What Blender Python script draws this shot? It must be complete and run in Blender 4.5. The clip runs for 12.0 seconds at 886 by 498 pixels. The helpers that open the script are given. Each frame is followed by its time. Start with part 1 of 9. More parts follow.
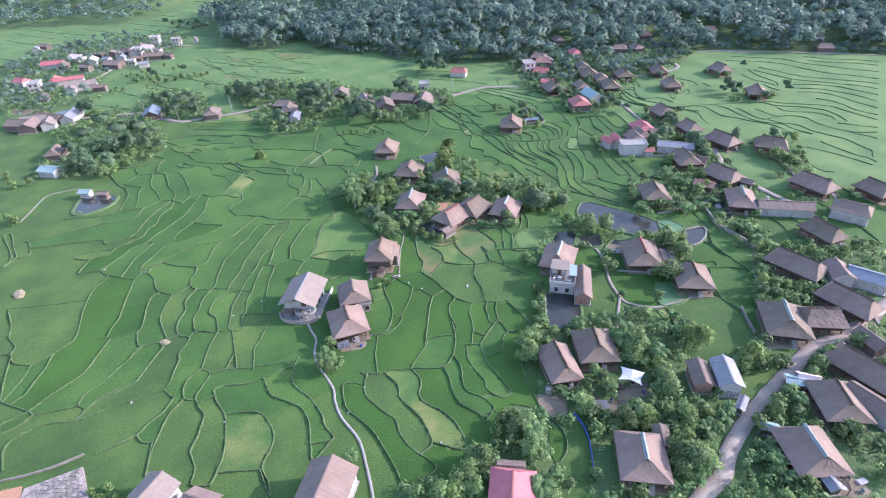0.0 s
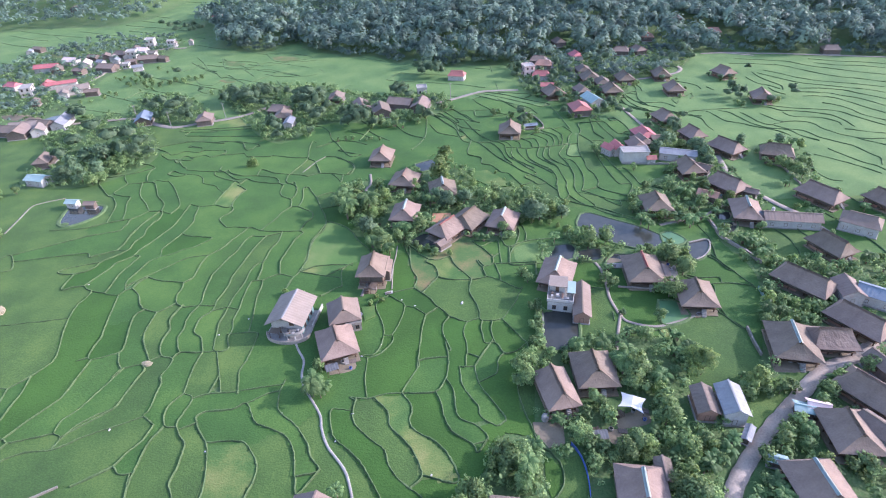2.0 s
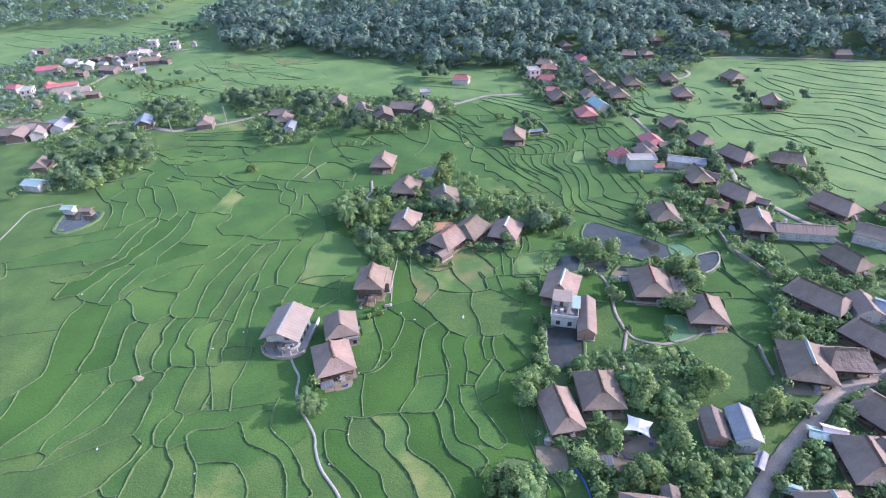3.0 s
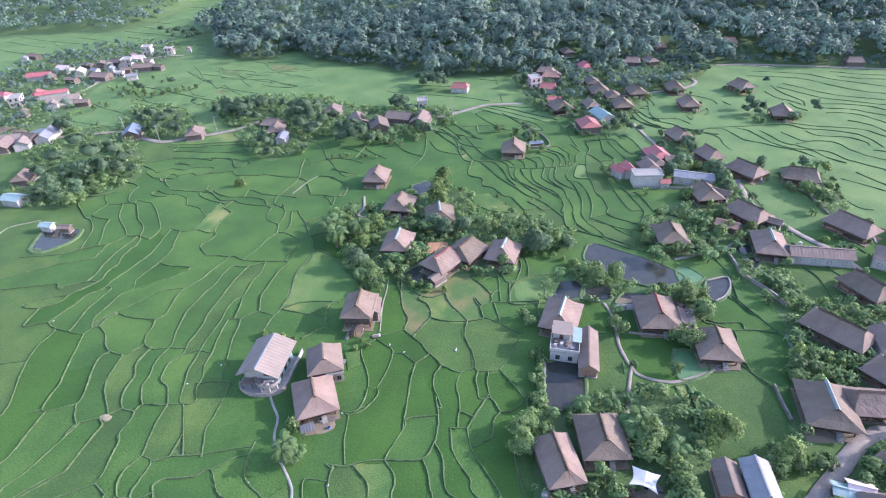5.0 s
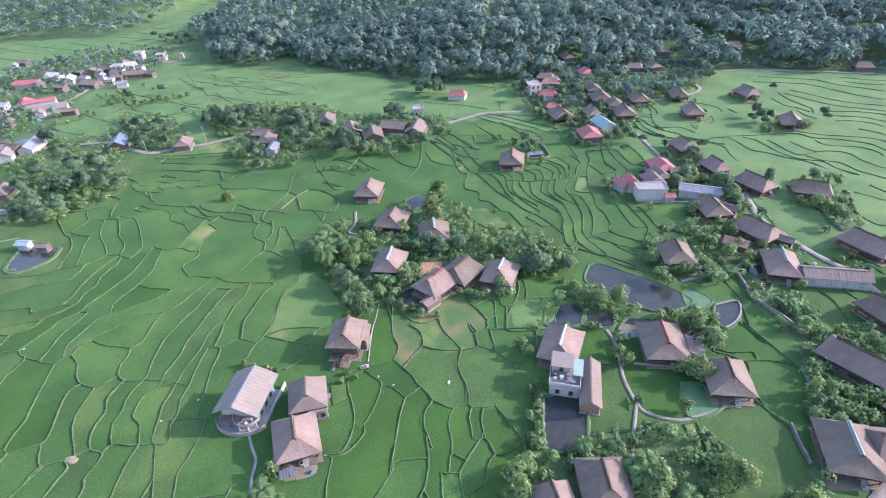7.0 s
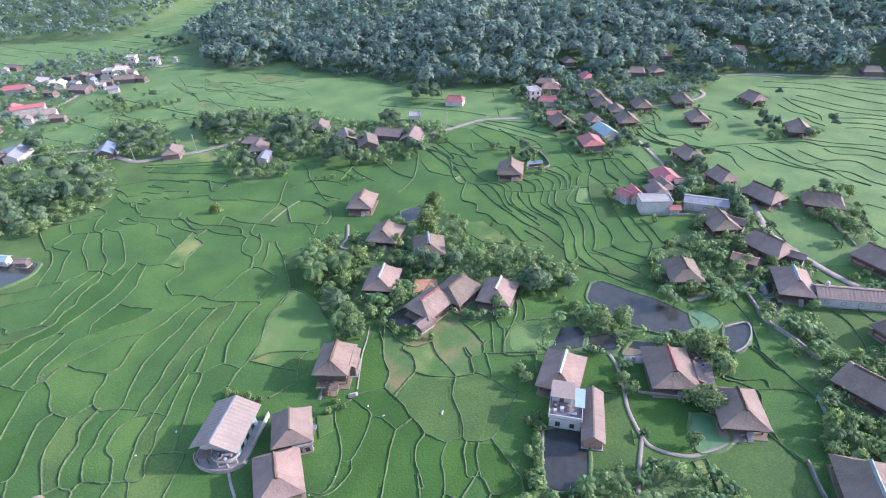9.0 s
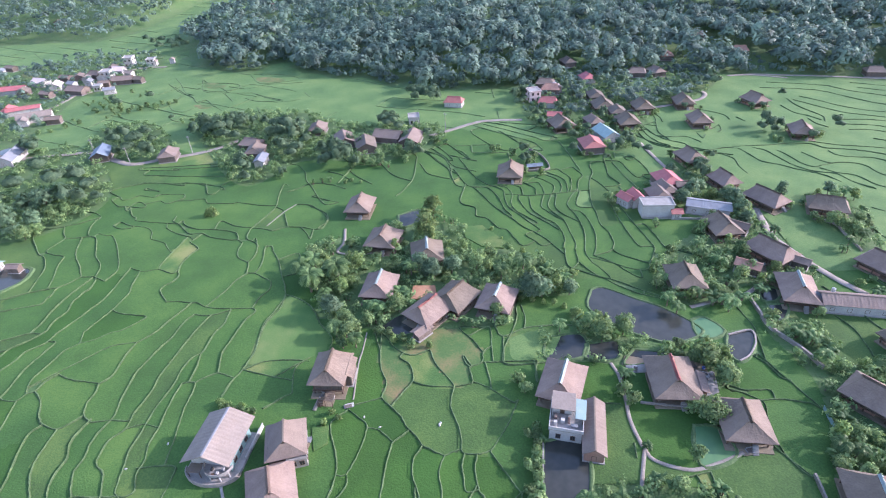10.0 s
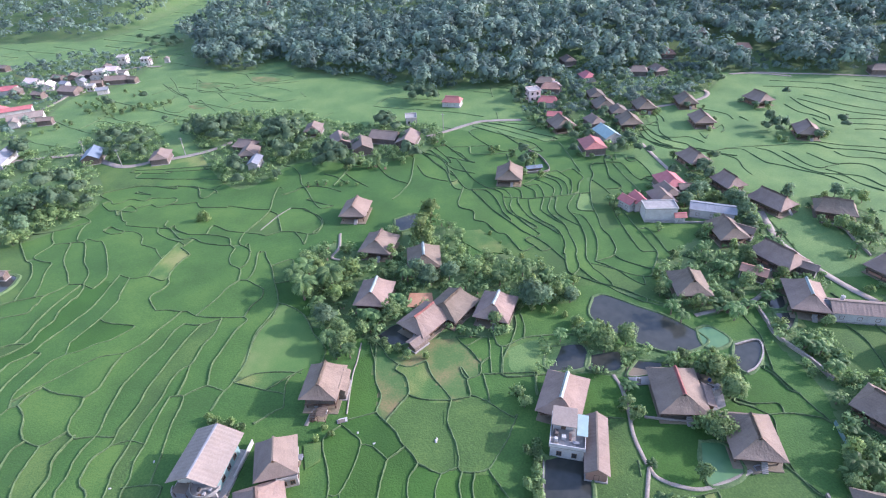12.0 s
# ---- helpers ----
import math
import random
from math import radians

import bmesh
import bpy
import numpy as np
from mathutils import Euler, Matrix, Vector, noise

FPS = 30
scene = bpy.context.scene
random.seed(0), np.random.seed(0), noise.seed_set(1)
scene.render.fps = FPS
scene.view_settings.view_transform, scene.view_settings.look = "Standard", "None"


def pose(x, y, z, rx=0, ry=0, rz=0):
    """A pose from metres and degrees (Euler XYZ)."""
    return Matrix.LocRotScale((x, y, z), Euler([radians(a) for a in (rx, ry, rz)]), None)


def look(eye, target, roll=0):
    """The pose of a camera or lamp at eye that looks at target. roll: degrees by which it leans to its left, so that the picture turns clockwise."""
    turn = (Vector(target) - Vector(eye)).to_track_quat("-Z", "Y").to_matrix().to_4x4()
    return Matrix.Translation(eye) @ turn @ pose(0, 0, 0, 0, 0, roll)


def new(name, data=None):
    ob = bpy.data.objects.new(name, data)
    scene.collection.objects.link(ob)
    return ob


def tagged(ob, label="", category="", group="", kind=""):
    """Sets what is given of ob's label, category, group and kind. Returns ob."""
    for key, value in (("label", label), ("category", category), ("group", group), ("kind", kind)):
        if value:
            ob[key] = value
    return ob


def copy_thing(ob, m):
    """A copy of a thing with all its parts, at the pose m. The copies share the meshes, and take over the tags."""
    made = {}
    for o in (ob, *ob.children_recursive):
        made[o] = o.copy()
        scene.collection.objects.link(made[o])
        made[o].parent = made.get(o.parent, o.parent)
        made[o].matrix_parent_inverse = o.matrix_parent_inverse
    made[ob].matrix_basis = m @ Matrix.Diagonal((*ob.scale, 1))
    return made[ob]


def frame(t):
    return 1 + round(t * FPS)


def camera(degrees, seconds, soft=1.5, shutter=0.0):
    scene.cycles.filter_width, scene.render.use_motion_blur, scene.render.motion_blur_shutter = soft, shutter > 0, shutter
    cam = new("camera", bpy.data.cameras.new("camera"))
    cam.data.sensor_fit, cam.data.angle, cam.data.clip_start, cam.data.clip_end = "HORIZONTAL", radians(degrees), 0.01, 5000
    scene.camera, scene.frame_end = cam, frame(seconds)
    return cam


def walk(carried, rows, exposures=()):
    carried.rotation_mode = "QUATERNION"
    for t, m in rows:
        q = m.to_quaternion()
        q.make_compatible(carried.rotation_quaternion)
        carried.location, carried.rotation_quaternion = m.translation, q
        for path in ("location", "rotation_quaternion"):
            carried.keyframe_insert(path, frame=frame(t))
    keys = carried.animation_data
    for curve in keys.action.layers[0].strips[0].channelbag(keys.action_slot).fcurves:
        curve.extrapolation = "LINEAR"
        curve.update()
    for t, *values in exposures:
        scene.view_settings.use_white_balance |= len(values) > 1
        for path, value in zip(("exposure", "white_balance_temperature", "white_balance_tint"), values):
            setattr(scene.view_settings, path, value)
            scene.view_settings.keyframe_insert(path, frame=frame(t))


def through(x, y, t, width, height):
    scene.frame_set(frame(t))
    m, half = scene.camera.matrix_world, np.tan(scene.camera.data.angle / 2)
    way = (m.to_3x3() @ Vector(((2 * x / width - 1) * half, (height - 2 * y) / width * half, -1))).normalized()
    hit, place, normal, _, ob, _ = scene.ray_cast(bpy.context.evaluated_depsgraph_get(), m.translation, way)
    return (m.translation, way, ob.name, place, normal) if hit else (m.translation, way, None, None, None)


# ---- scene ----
cam = camera(77.82, 12.0, soft=1.1)
# seconds, x, y, z, yaw, pitch, roll of the flight
FLIGHT = [
    (0.0, 0.00, -0.00, 95.00, 0.000, -33.839, -2.587),
    (0.5, 0.44, 1.21, 95.20, 0.022, -33.911, -2.630),
    (1.0, 1.08, 2.89, 95.37, 0.041, -33.976, -2.679),
    (1.5, 1.76, 4.87, 95.49, 0.106, -34.006, -2.746),
    (2.0, 2.48, 7.16, 95.69, 0.270, -33.983, -2.793),
    (2.5, 3.06, 9.71, 95.78, 0.556, -33.948, -2.796),
    (3.0, 3.62, 12.46, 95.80, 0.855, -33.899, -2.747),
    (5.0, 6.48, 23.78, 95.78, 1.207, -33.719, -2.790),
    (5.5, 7.12, 26.43, 95.78, 1.240, -33.676, -2.861),
    (6.0, 7.71, 29.07, 95.73, 1.282, -33.623, -2.936),
    (6.5, 8.29, 31.55, 95.67, 1.333, -33.583, -2.999),
    (7.0, 8.79, 33.98, 95.64, 1.373, -33.565, -3.031),
    (9.0, 10.48, 42.63, 95.41, 1.450, -33.490, -3.115),
    (9.5, 10.77, 44.34, 95.43, 1.469, -33.520, -3.158),
    (10.0, 11.06, 45.90, 95.37, 1.494, -33.576, -3.204),
    (10.5, 11.31, 47.34, 95.24, 1.528, -33.637, -3.253),
    (11.0, 11.55, 48.68, 95.17, 1.546, -33.711, -3.302),
    (11.5, 11.75, 49.85, 95.07, 1.534, -33.789, -3.333),
    (12.0, 11.89, 50.97, 94.94, 1.510, -33.849, -3.371),
]
walk(cam, [(t, pose(x, y, z, 90 + pitch, 0, yaw) @ pose(0, 0, 0, 0, 0, roll)) for t, x, y, z, yaw, pitch, roll in FLIGHT],
     exposures=[(0.0, 1.72, 5600, 31), (12.0, 1.72, 5600, 31)])

# ---- light ----
SUN_AZ, SUN_EL = radians(6), radians(24)
sun_dir = Vector((math.cos(SUN_AZ) * math.cos(SUN_EL), math.sin(SUN_AZ) * math.cos(SUN_EL), math.sin(SUN_EL)))
world = bpy.data.worlds.new("world")
scene.world = world
world.use_nodes = True
wt = world.node_tree
sky = wt.nodes.new("ShaderNodeTexSky")
sky.sky_type = "NISHITA"
sky.sun_disc = False
sky.sun_elevation = SUN_EL
sky.sun_rotation = radians(90) - SUN_AZ
sky.air_density, sky.dust_density, sky.ozone_density = 1.5, 1.6, 1.5
wt.nodes["Background"].inputs[1].default_value = 0.15
wt.links.new(sky.outputs[0], wt.nodes["Background"].inputs[0])
sun = new("sun", bpy.data.lights.new("sun", "SUN"))
sun.data.energy, sun.data.angle, sun.data.color = 2.5, radians(0.8), (1.0, 0.91, 0.8)
sun.matrix_world = look(sun_dir * 400, (0, 0, 0))

# ---- materials ----
def mat(name, ramp, scale=1.0, fine=12.0, rough=0.9, bump=0.3, metal=0.0, spec=0.3, vary=0.0, grain=0.45, coord="Object", stretch=(1, 1, 1), bump_dist=0.1, span=(0.32, 0.68)):
    """Two scales of noise through a colour ramp; vary: how much each object differs."""
    m = bpy.data.materials.new(name)
    m.use_nodes = True
    n, l = m.node_tree.nodes, m.node_tree.links
    b = n["Principled BSDF"]
    tc = n.new("ShaderNodeTexCoord")
    mp = n.new("ShaderNodeMapping")
    mp.inputs["Scale"].default_value = stretch
    l.new(tc.outputs[coord], mp.inputs[0])
    big, small = n.new("ShaderNodeTexNoise"), n.new("ShaderNodeTexNoise")
    big.inputs["Scale"].default_value, big.inputs["Detail"].default_value = scale, 4
    small.inputs["Scale"].default_value, small.inputs["Detail"].default_value = fine, 3
    l.new(mp.outputs[0], big.inputs["Vector"])
    l.new(mp.outputs[0], small.inputs["Vector"])
    mix = n.new("ShaderNodeMix")
    mix.inputs[0].default_value = grain
    l.new(big.outputs[0], mix.inputs[2])
    l.new(small.outputs[0], mix.inputs[3])
    cr = n.new("ShaderNodeValToRGB")
    els = cr.color_ramp.elements
    lo, hi = span
    els[0].position, els[1].position = lo, hi
    els[0].color, els[1].color = (*ramp[0], 1), (*ramp[-1], 1)
    for i, c in enumerate(ramp[1:-1]):
        els.new(lo + (hi - lo) * (i + 1) / (len(ramp) - 1)).color = (*c, 1)
    l.new(mix.outputs[0], cr.inputs[0])
    col = cr.outputs[0]
    if vary:
        oi = n.new("ShaderNodeObjectInfo")
        mr = n.new("ShaderNodeMapRange")
        mr.inputs[3].default_value, mr.inputs[4].default_value = 1 - vary, 1 + vary
        l.new(oi.outputs["Random"], mr.inputs[0])
        hs = n.new("ShaderNodeHueSaturation")
        l.new(mr.outputs[0], hs.inputs["Value"])
        hue = n.new("ShaderNodeMapRange")
        hue.inputs[3].default_value, hue.inputs[4].default_value = 0.5 + vary * 0.07, 0.5 - vary * 0.07
        l.new(oi.outputs["Random"], hue.inputs[0])
        l.new(hue.outputs[0], hs.inputs["Hue"])
        l.new(col, hs.inputs["Color"])
        col = hs.outputs[0]
    l.new(col, b.inputs["Base Color"])
    b.inputs["Roughness"].default_value = rough
    b.inputs["Metallic"].default_value = metal
    b.inputs["Specular IOR Level"].default_value = spec
    if bump:
        bp = n.new("ShaderNodeBump")
        bp.inputs["Strength"].default_value, bp.inputs["Distance"].default_value = bump, bump_dist
        l.new(small.outputs[0], bp.inputs["Height"])
        l.new(bp.outputs[0], b.inputs["Normal"])
    return m


def leafy(name, dark, light, vary=0.3, stand=0.0, through=0.48):
    """Leaves: each clump its own green, a little light shining through."""
    m = bpy.data.materials.new(name)
    m.use_nodes = True
    n, l = m.node_tree.nodes, m.node_tree.links
    b = n["Principled BSDF"]
    geo, oi = n.new("ShaderNodeNewGeometry"), n.new("ShaderNodeObjectInfo")
    cr = n.new("ShaderNodeValToRGB")
    cr.color_ramp.elements[0].color, cr.color_ramp.elements[1].color = (*dark, 1), (*light, 1)
    l.new(geo.outputs["Random Per Island"], cr.inputs[0])
    hs = n.new("ShaderNodeHueSaturation")
    mr = n.new("ShaderNodeMapRange")
    mr.inputs[3].default_value, mr.inputs[4].default_value = 1 - vary, 1 + vary
    l.new(oi.outputs["Random"], mr.inputs[0])
    l.new(mr.outputs[0], hs.inputs["Value"])
    l.new(cr.outputs[0], hs.inputs["Color"])
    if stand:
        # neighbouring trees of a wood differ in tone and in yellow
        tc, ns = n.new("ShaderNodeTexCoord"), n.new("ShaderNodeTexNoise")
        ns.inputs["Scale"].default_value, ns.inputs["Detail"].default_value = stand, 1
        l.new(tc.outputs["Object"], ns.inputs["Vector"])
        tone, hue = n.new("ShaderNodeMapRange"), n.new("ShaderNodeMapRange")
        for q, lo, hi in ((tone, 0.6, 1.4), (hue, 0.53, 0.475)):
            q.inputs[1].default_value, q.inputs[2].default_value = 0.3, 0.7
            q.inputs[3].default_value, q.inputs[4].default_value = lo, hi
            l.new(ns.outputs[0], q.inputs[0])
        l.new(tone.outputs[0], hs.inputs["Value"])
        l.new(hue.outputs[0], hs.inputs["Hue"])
    l.new(hs.outputs[0], b.inputs["Base Color"])
    b.inputs["Roughness"].default_value, b.inputs["Specular IOR Level"].default_value = 0.6, 0.25
    tr, mx = n.new("ShaderNodeBsdfTranslucent"), n.new("ShaderNodeMixShader")
    l.new(hs.outputs[0], tr.inputs[0])
    mx.inputs[0].default_value = through
    l.new(b.outputs[0], mx.inputs[1])
    l.new(tr.outputs[0], mx.inputs[2])
    l.new(mx.outputs[0], n["Material Output"].inputs[0])
    return m


RICE = mat("rice_green", [(0.032, 0.078, 0.016), (0.042, 0.102, 0.020), (0.063, 0.126, 0.025)], 0.07, 2.8, vary=0.1, bump=0.45, bump_dist=0.25, grain=0.42, span=(0.38, 0.62))
RICE_LUSH = mat("rice_lush", [(0.025, 0.070, 0.010), (0.038, 0.099, 0.014)], 0.07, 2.8, vary=0.08, bump=0.45, bump_dist=0.25, grain=0.42, span=(0.4, 0.6))
RICE_DULL = mat("rice_dull", [(0.037, 0.075, 0.019), (0.051, 0.102, 0.023), (0.078, 0.130, 0.030)], 0.08, 2.8, vary=0.1, bump=0.45, bump_dist=0.25, grain=0.42, span=(0.38, 0.62))
RICE_RIPE = mat("rice_ripe", [(0.042, 0.1, 0.024), (0.065, 0.125, 0.030), (0.115, 0.155, 0.043), (0.17, 0.185, 0.062)], 0.09, 2.8, vary=0.1, bump=0.5, bump_dist=0.25, grain=0.2, span=(0.38, 0.66))
# lighter rice: partly its own green, partly distance haze put into the colour
RICE_LIGHT = mat("rice_light", [(0.061, 0.122, 0.036), (0.084, 0.154, 0.045), (0.119, 0.185, 0.056)], 0.06, 2.8, vary=0.08, bump=0.5, bump_dist=0.25, grain=0.42, span=(0.38, 0.62))
STUBBLE = mat("stubble", [(0.045, 0.105, 0.027), (0.07, 0.122, 0.034), (0.13, 0.135, 0.05), (0.21, 0.15, 0.072)], 0.12, 2.0, vary=0.1, bump=0.5, grain=0.25)
RICE_PALE = mat("rice_pale", [(0.05, 0.118, 0.028), (0.078, 0.146, 0.036), (0.125, 0.17, 0.054)], 0.09, 2.8, bump=0.4, grain=0.2)
GRASS = mat("yard_grass", [(0.045, 0.088, 0.03), (0.065, 0.126, 0.038), (0.086, 0.128, 0.049), (0.072, 0.134, 0.042)], 0.13, 1.7, bump=0.8, bump_dist=0.3)
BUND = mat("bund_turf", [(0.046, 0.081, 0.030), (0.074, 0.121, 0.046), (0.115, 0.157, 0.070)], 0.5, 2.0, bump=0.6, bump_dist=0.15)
# bund flanks: dark mud, with the rice's shade mixed into the colour
BUND_SIDE = mat("bund_mud_shade", [(0.031, 0.053, 0.021), (0.048, 0.078, 0.030), (0.069, 0.108, 0.042)], 0.5, 2.0, bump=0.6, bump_dist=0.15)
SOIL = mat("bare_soil", [(0.14, 0.115, 0.075), (0.2, 0.165, 0.115)], 0.3, 3.0, bump=0.6)
REDSOIL = mat("red_soil", [(0.28, 0.14, 0.08), (0.42, 0.24, 0.14)], 0.2, 2.0, bump=0.6)
ROADM = mat("road_earth", [(0.2, 0.165, 0.13), (0.29, 0.245, 0.2), (0.36, 0.31, 0.255)], 0.25, 2.5, bump=0.4)
CONCRETE = mat("concrete", [(0.19, 0.18, 0.165), (0.3, 0.285, 0.265)], 0.6, 3, bump=0.25)
STONE = mat("stone_wall", [(0.15, 0.135, 0.115), (0.28, 0.25, 0.215)], 0.9, 4, vary=0.3, bump=0.9)
THATCH = mat("thatch", [(0.128, 0.097, 0.075), (0.166, 0.127, 0.099), (0.205, 0.158, 0.124)], 0.3, 3.0, vary=0.2, bump=0.55, bump_dist=0.2, grain=0.3, stretch=(1, 1, 0.4))
FIBRO = mat("fibre_cement", [(0.131, 0.102, 0.081), (0.195, 0.154, 0.126)], 0.4, 4.0, vary=0.18, bump=0.4)
TIN = mat("tin_grey", [(0.144, 0.151, 0.161), (0.234, 0.242, 0.252)], 0.5, 7, rough=0.55, bump=0.1)
RIDGE_TIN = mat("ridge_tin", [(0.279, 0.363, 0.372), (0.384, 0.462, 0.453)], 1, 8, rough=0.5, metal=0.2, bump=0.1)
RED = mat("red_roof", [(0.27, 0.09, 0.085), (0.36, 0.135, 0.125)], 0.7, 5, rough=0.65, vary=0.15, bump=0.2)
BLUE = mat("blue_roof", [(0.11, 0.145, 0.18), (0.17, 0.205, 0.235)], 0.6, 5, rough=0.65, bump=0.2)
CLOTH = mat("white_cloth", [(0.468, 0.462, 0.459), (0.578, 0.571, 0.566)], 0.5, 5, bump=0.1)
GREENROOF = mat("green_roof", [(0.2, 0.28, 0.27), (0.27, 0.36, 0.34)], 0.6, 8, rough=0.6, bump=0.2)
WOOD = mat("dark_wood", [(0.07, 0.045, 0.03), (0.15, 0.1, 0.07)], 0.8, 10, bump=0.4, stretch=(1, 1, 0.3))
PLANK = mat("plank_wall", [(0.085, 0.068, 0.058), (0.155, 0.128, 0.108)], 0.8, 9, vary=0.2, bump=0.4, stretch=(3, 3, 0.4))
WHITE = mat("white_paint", [(0.306, 0.294, 0.271), (0.442, 0.428, 0.410)], 0.5, 3, bump=0.1)
PINK = mat("pink_wash", [(0.55, 0.42, 0.4), (0.66, 0.52, 0.48)], 0.5, 5, bump=0.1)
TEAL = mat("teal_paint", [(0.12, 0.2, 0.19), (0.17, 0.26, 0.25)], 0.5, 5, bump=0.1)
BRICKM = mat("brick_fill", [(0.26, 0.14, 0.1), (0.36, 0.22, 0.16)], 0.7, 9, bump=0.5)
GLASS = mat("window_dark", [(0.02, 0.025, 0.03), (0.05, 0.055, 0.06)], 1, 4, rough=0.15, spec=0.6, bump=0)
BLUETARP = mat("blue_sheet", [(0.05, 0.09, 0.3), (0.09, 0.15, 0.42)], 1, 4, rough=0.6, bump=0.3)
BARK = mat("bark", [(0.09, 0.07, 0.05), (0.2, 0.16, 0.12)], 1.5, 9, bump=0.7)
LEAF = leafy("leaf_broad", (0.105, 0.19, 0.08), (0.265, 0.365, 0.145))
LEAF_DARK = leafy("leaf_dark", (0.095, 0.17, 0.1), (0.195, 0.285, 0.155))
LEAF_PALE = leafy("leaf_pale", (0.115, 0.2, 0.07), (0.28, 0.37, 0.13))
LEAF_BANANA = leafy("leaf_banana", (0.07, 0.14, 0.05), (0.17, 0.265, 0.1))
# far woods: pale and bluish, distance haze put into the leaf colour
LEAF_FOREST_HAZE = leafy("leaf_forest_haze", (0.11, 0.172, 0.135), (0.15, 0.22, 0.17), stand=0.09, through=0.35)


def water(name, col, rough):
    m = mat(name, col, 0.06, 0.5, rough=rough, spec=0.3, bump=0.06, bump_dist=0.05)
    return m


WATER = water("pond_water", [(0.028, 0.032, 0.028), (0.05, 0.052, 0.044)], 0.12)
WATER_GREEN = water("weedy_water", [(0.055, 0.13, 0.055), (0.095, 0.18, 0.075)], 0.4)
STRAW = mat("straw", [(0.17, 0.15, 0.09), (0.3, 0.26, 0.17)], 0.8, 4, bump=0.8)
TRODDEN = mat("trodden_earth", [(0.15, 0.13, 0.105), (0.22, 0.19, 0.16), (0.28, 0.25, 0.215)], 0.35, 2.5, bump=0.5)
PALE_SHEET = mat("pale_sheet", [(0.176, 0.145, 0.120), (0.250, 0.210, 0.177)], 0.4, 3.0, bump=0.3)

# ---- building helpers ----
def mesh_ob(name, bm, material, parent=None):
    me = bpy.data.meshes.new(name)
    bm.to_mesh(me)
    bm.free()
    me.materials.append(material)
    ob = new(name, me)
    ob.parent = parent
    return ob


def part(name, bm, material, parent, label=""):
    """One mesh of its own under a thing or a part."""
    return tagged(mesh_ob(name, bm, material, parent), label)


def raw(name, verts, faces, material, parent=None, smooth=False):
    me = bpy.data.meshes.new(name)
    me.from_pydata([tuple(v) for v in verts], [], [tuple(f) for f in faces])
    me.materials.append(material)
    if smooth:
        me.polygons.foreach_set("use_smooth", [True] * len(me.polygons))
    ob = new(name, me)
    ob.parent = parent
    return ob


def thing(name, x, y, yaw, label, category, group="", z=None, kind=""):
    ob = new(name)
    ob.empty_display_size = 0.5
    ob.matrix_basis = pose(x, y, ground_z(x, y) if z is None else z, 0, 0, yaw)
    return tagged(ob, label, category, group, kind)


def box(bm, x0, y0, z0, x1, y1, z1):
    vs = [bm.verts.new((x, y, z)) for z in (z0, z1) for x, y in ((x0, y0), (x1, y0), (x1, y1), (x0, y1))]
    for f in ((3, 2, 1, 0), (4, 5, 6, 7), (0, 1, 5, 4), (1, 2, 6, 5), (2, 3, 7, 6), (3, 0, 4, 7)):
        bm.faces.new([vs[i] for i in f])
    return vs


def boxed(*boxes, bevel=0.0):
    bm = bmesh.new()
    for b in boxes:
        box(bm, *b)
    if bevel:
        bmesh.ops.bevel(bm, geom=bm.edges[:], offset=bevel, segments=1, affect="EDGES")
    return bm


def curve_points(pts, step):
    """A smooth line through the given bends, one point every step metres."""
    p = [Vector((*q[:2], 0)) for q in pts]
    p = [p[0] * 2 - p[1]] + p + [p[-1] * 2 - p[-2]]
    out = []
    for i in range(1, len(p) - 2):
        a, b, c, d = p[i - 1:i + 3]
        n = max(1, round((c - b).length / step))
        for k in range(n):
            t = k / n
            out.append(0.5 * (2 * b + (c - a) * t + (2 * a - 5 * b + 4 * c - d) * t * t + (3 * b - a - 3 * c + d) * t ** 3))
    out.append(p[-2].copy())
    return out


def smooth01(t):
    t = min(1.0, max(0.0, t))
    return t * t * (3 - 2 * t)


FOOT = ((-260, 440), (-164, 424), (-118, 407), (-102, 428), (-77, 396), (-55, 382), (-42, 385), (-19, 362), (1, 347), (54, 351),
        (94, 347), (149, 357), (203, 344), (236, 331), (300, 318), (600, 300))


def foot(x):
    """How far ahead the wooded hill begins, along the valley."""
    for (a, b), (c, d) in zip(FOOT, FOOT[1:]):
        if x < c:
            break
    return b + (d - b) * smooth01((x - a) / (c - a)) + 2 * math.sin(x / 13 + 1)


def left_foot(x):
    """Where the wooded slope across the valley begins."""
    return 519 + 5 * math.sin(x / 19) + (0 if x < -280 else 1.3 * (x + 280))


def wood_edge(y):
    """Where along the valley the wooded hill ends, going away from the village."""
    return -165 - 0.42 * min(110.0, max(0.0, y - 430))


def hump_back(x):
    """Behind its near spur the wooded hill falls back to a strip of fields."""
    return 545 + 1.1 * (x + 200)


def ground_z(x, y):
    """The valley is flat; the hill rises behind it."""
    d = y - foot(x) - 6
    side = smooth01((x - wood_edge(y) + 10) / 60) * smooth01((hump_back(x) + 40 - y) / 60)
    h = 0.0
    if d > 0:
        h = side * (HILL * d * smooth01(d / 60) + 7 * (0.4 + noise.noise((x * 0.017, y * 0.017, 3))) * smooth01(d / 50))
    e = y - left_foot(x) - 4
    if e > 0:
        h = max(h, 0.16 * e * smooth01(e / 60) * smooth01((-250 - x) / 40))
    return h


HILL = 0.07


def inside(x, y, poly):
    r, j = False, len(poly) - 1
    for i in range(len(poly)):
        (a, b), (c, d) = poly[i], poly[j]
        if (b > y) != (d > y) and x < (c - a) * (y - b) / (d - b) + a:
            r = not r
        j = i
    return r

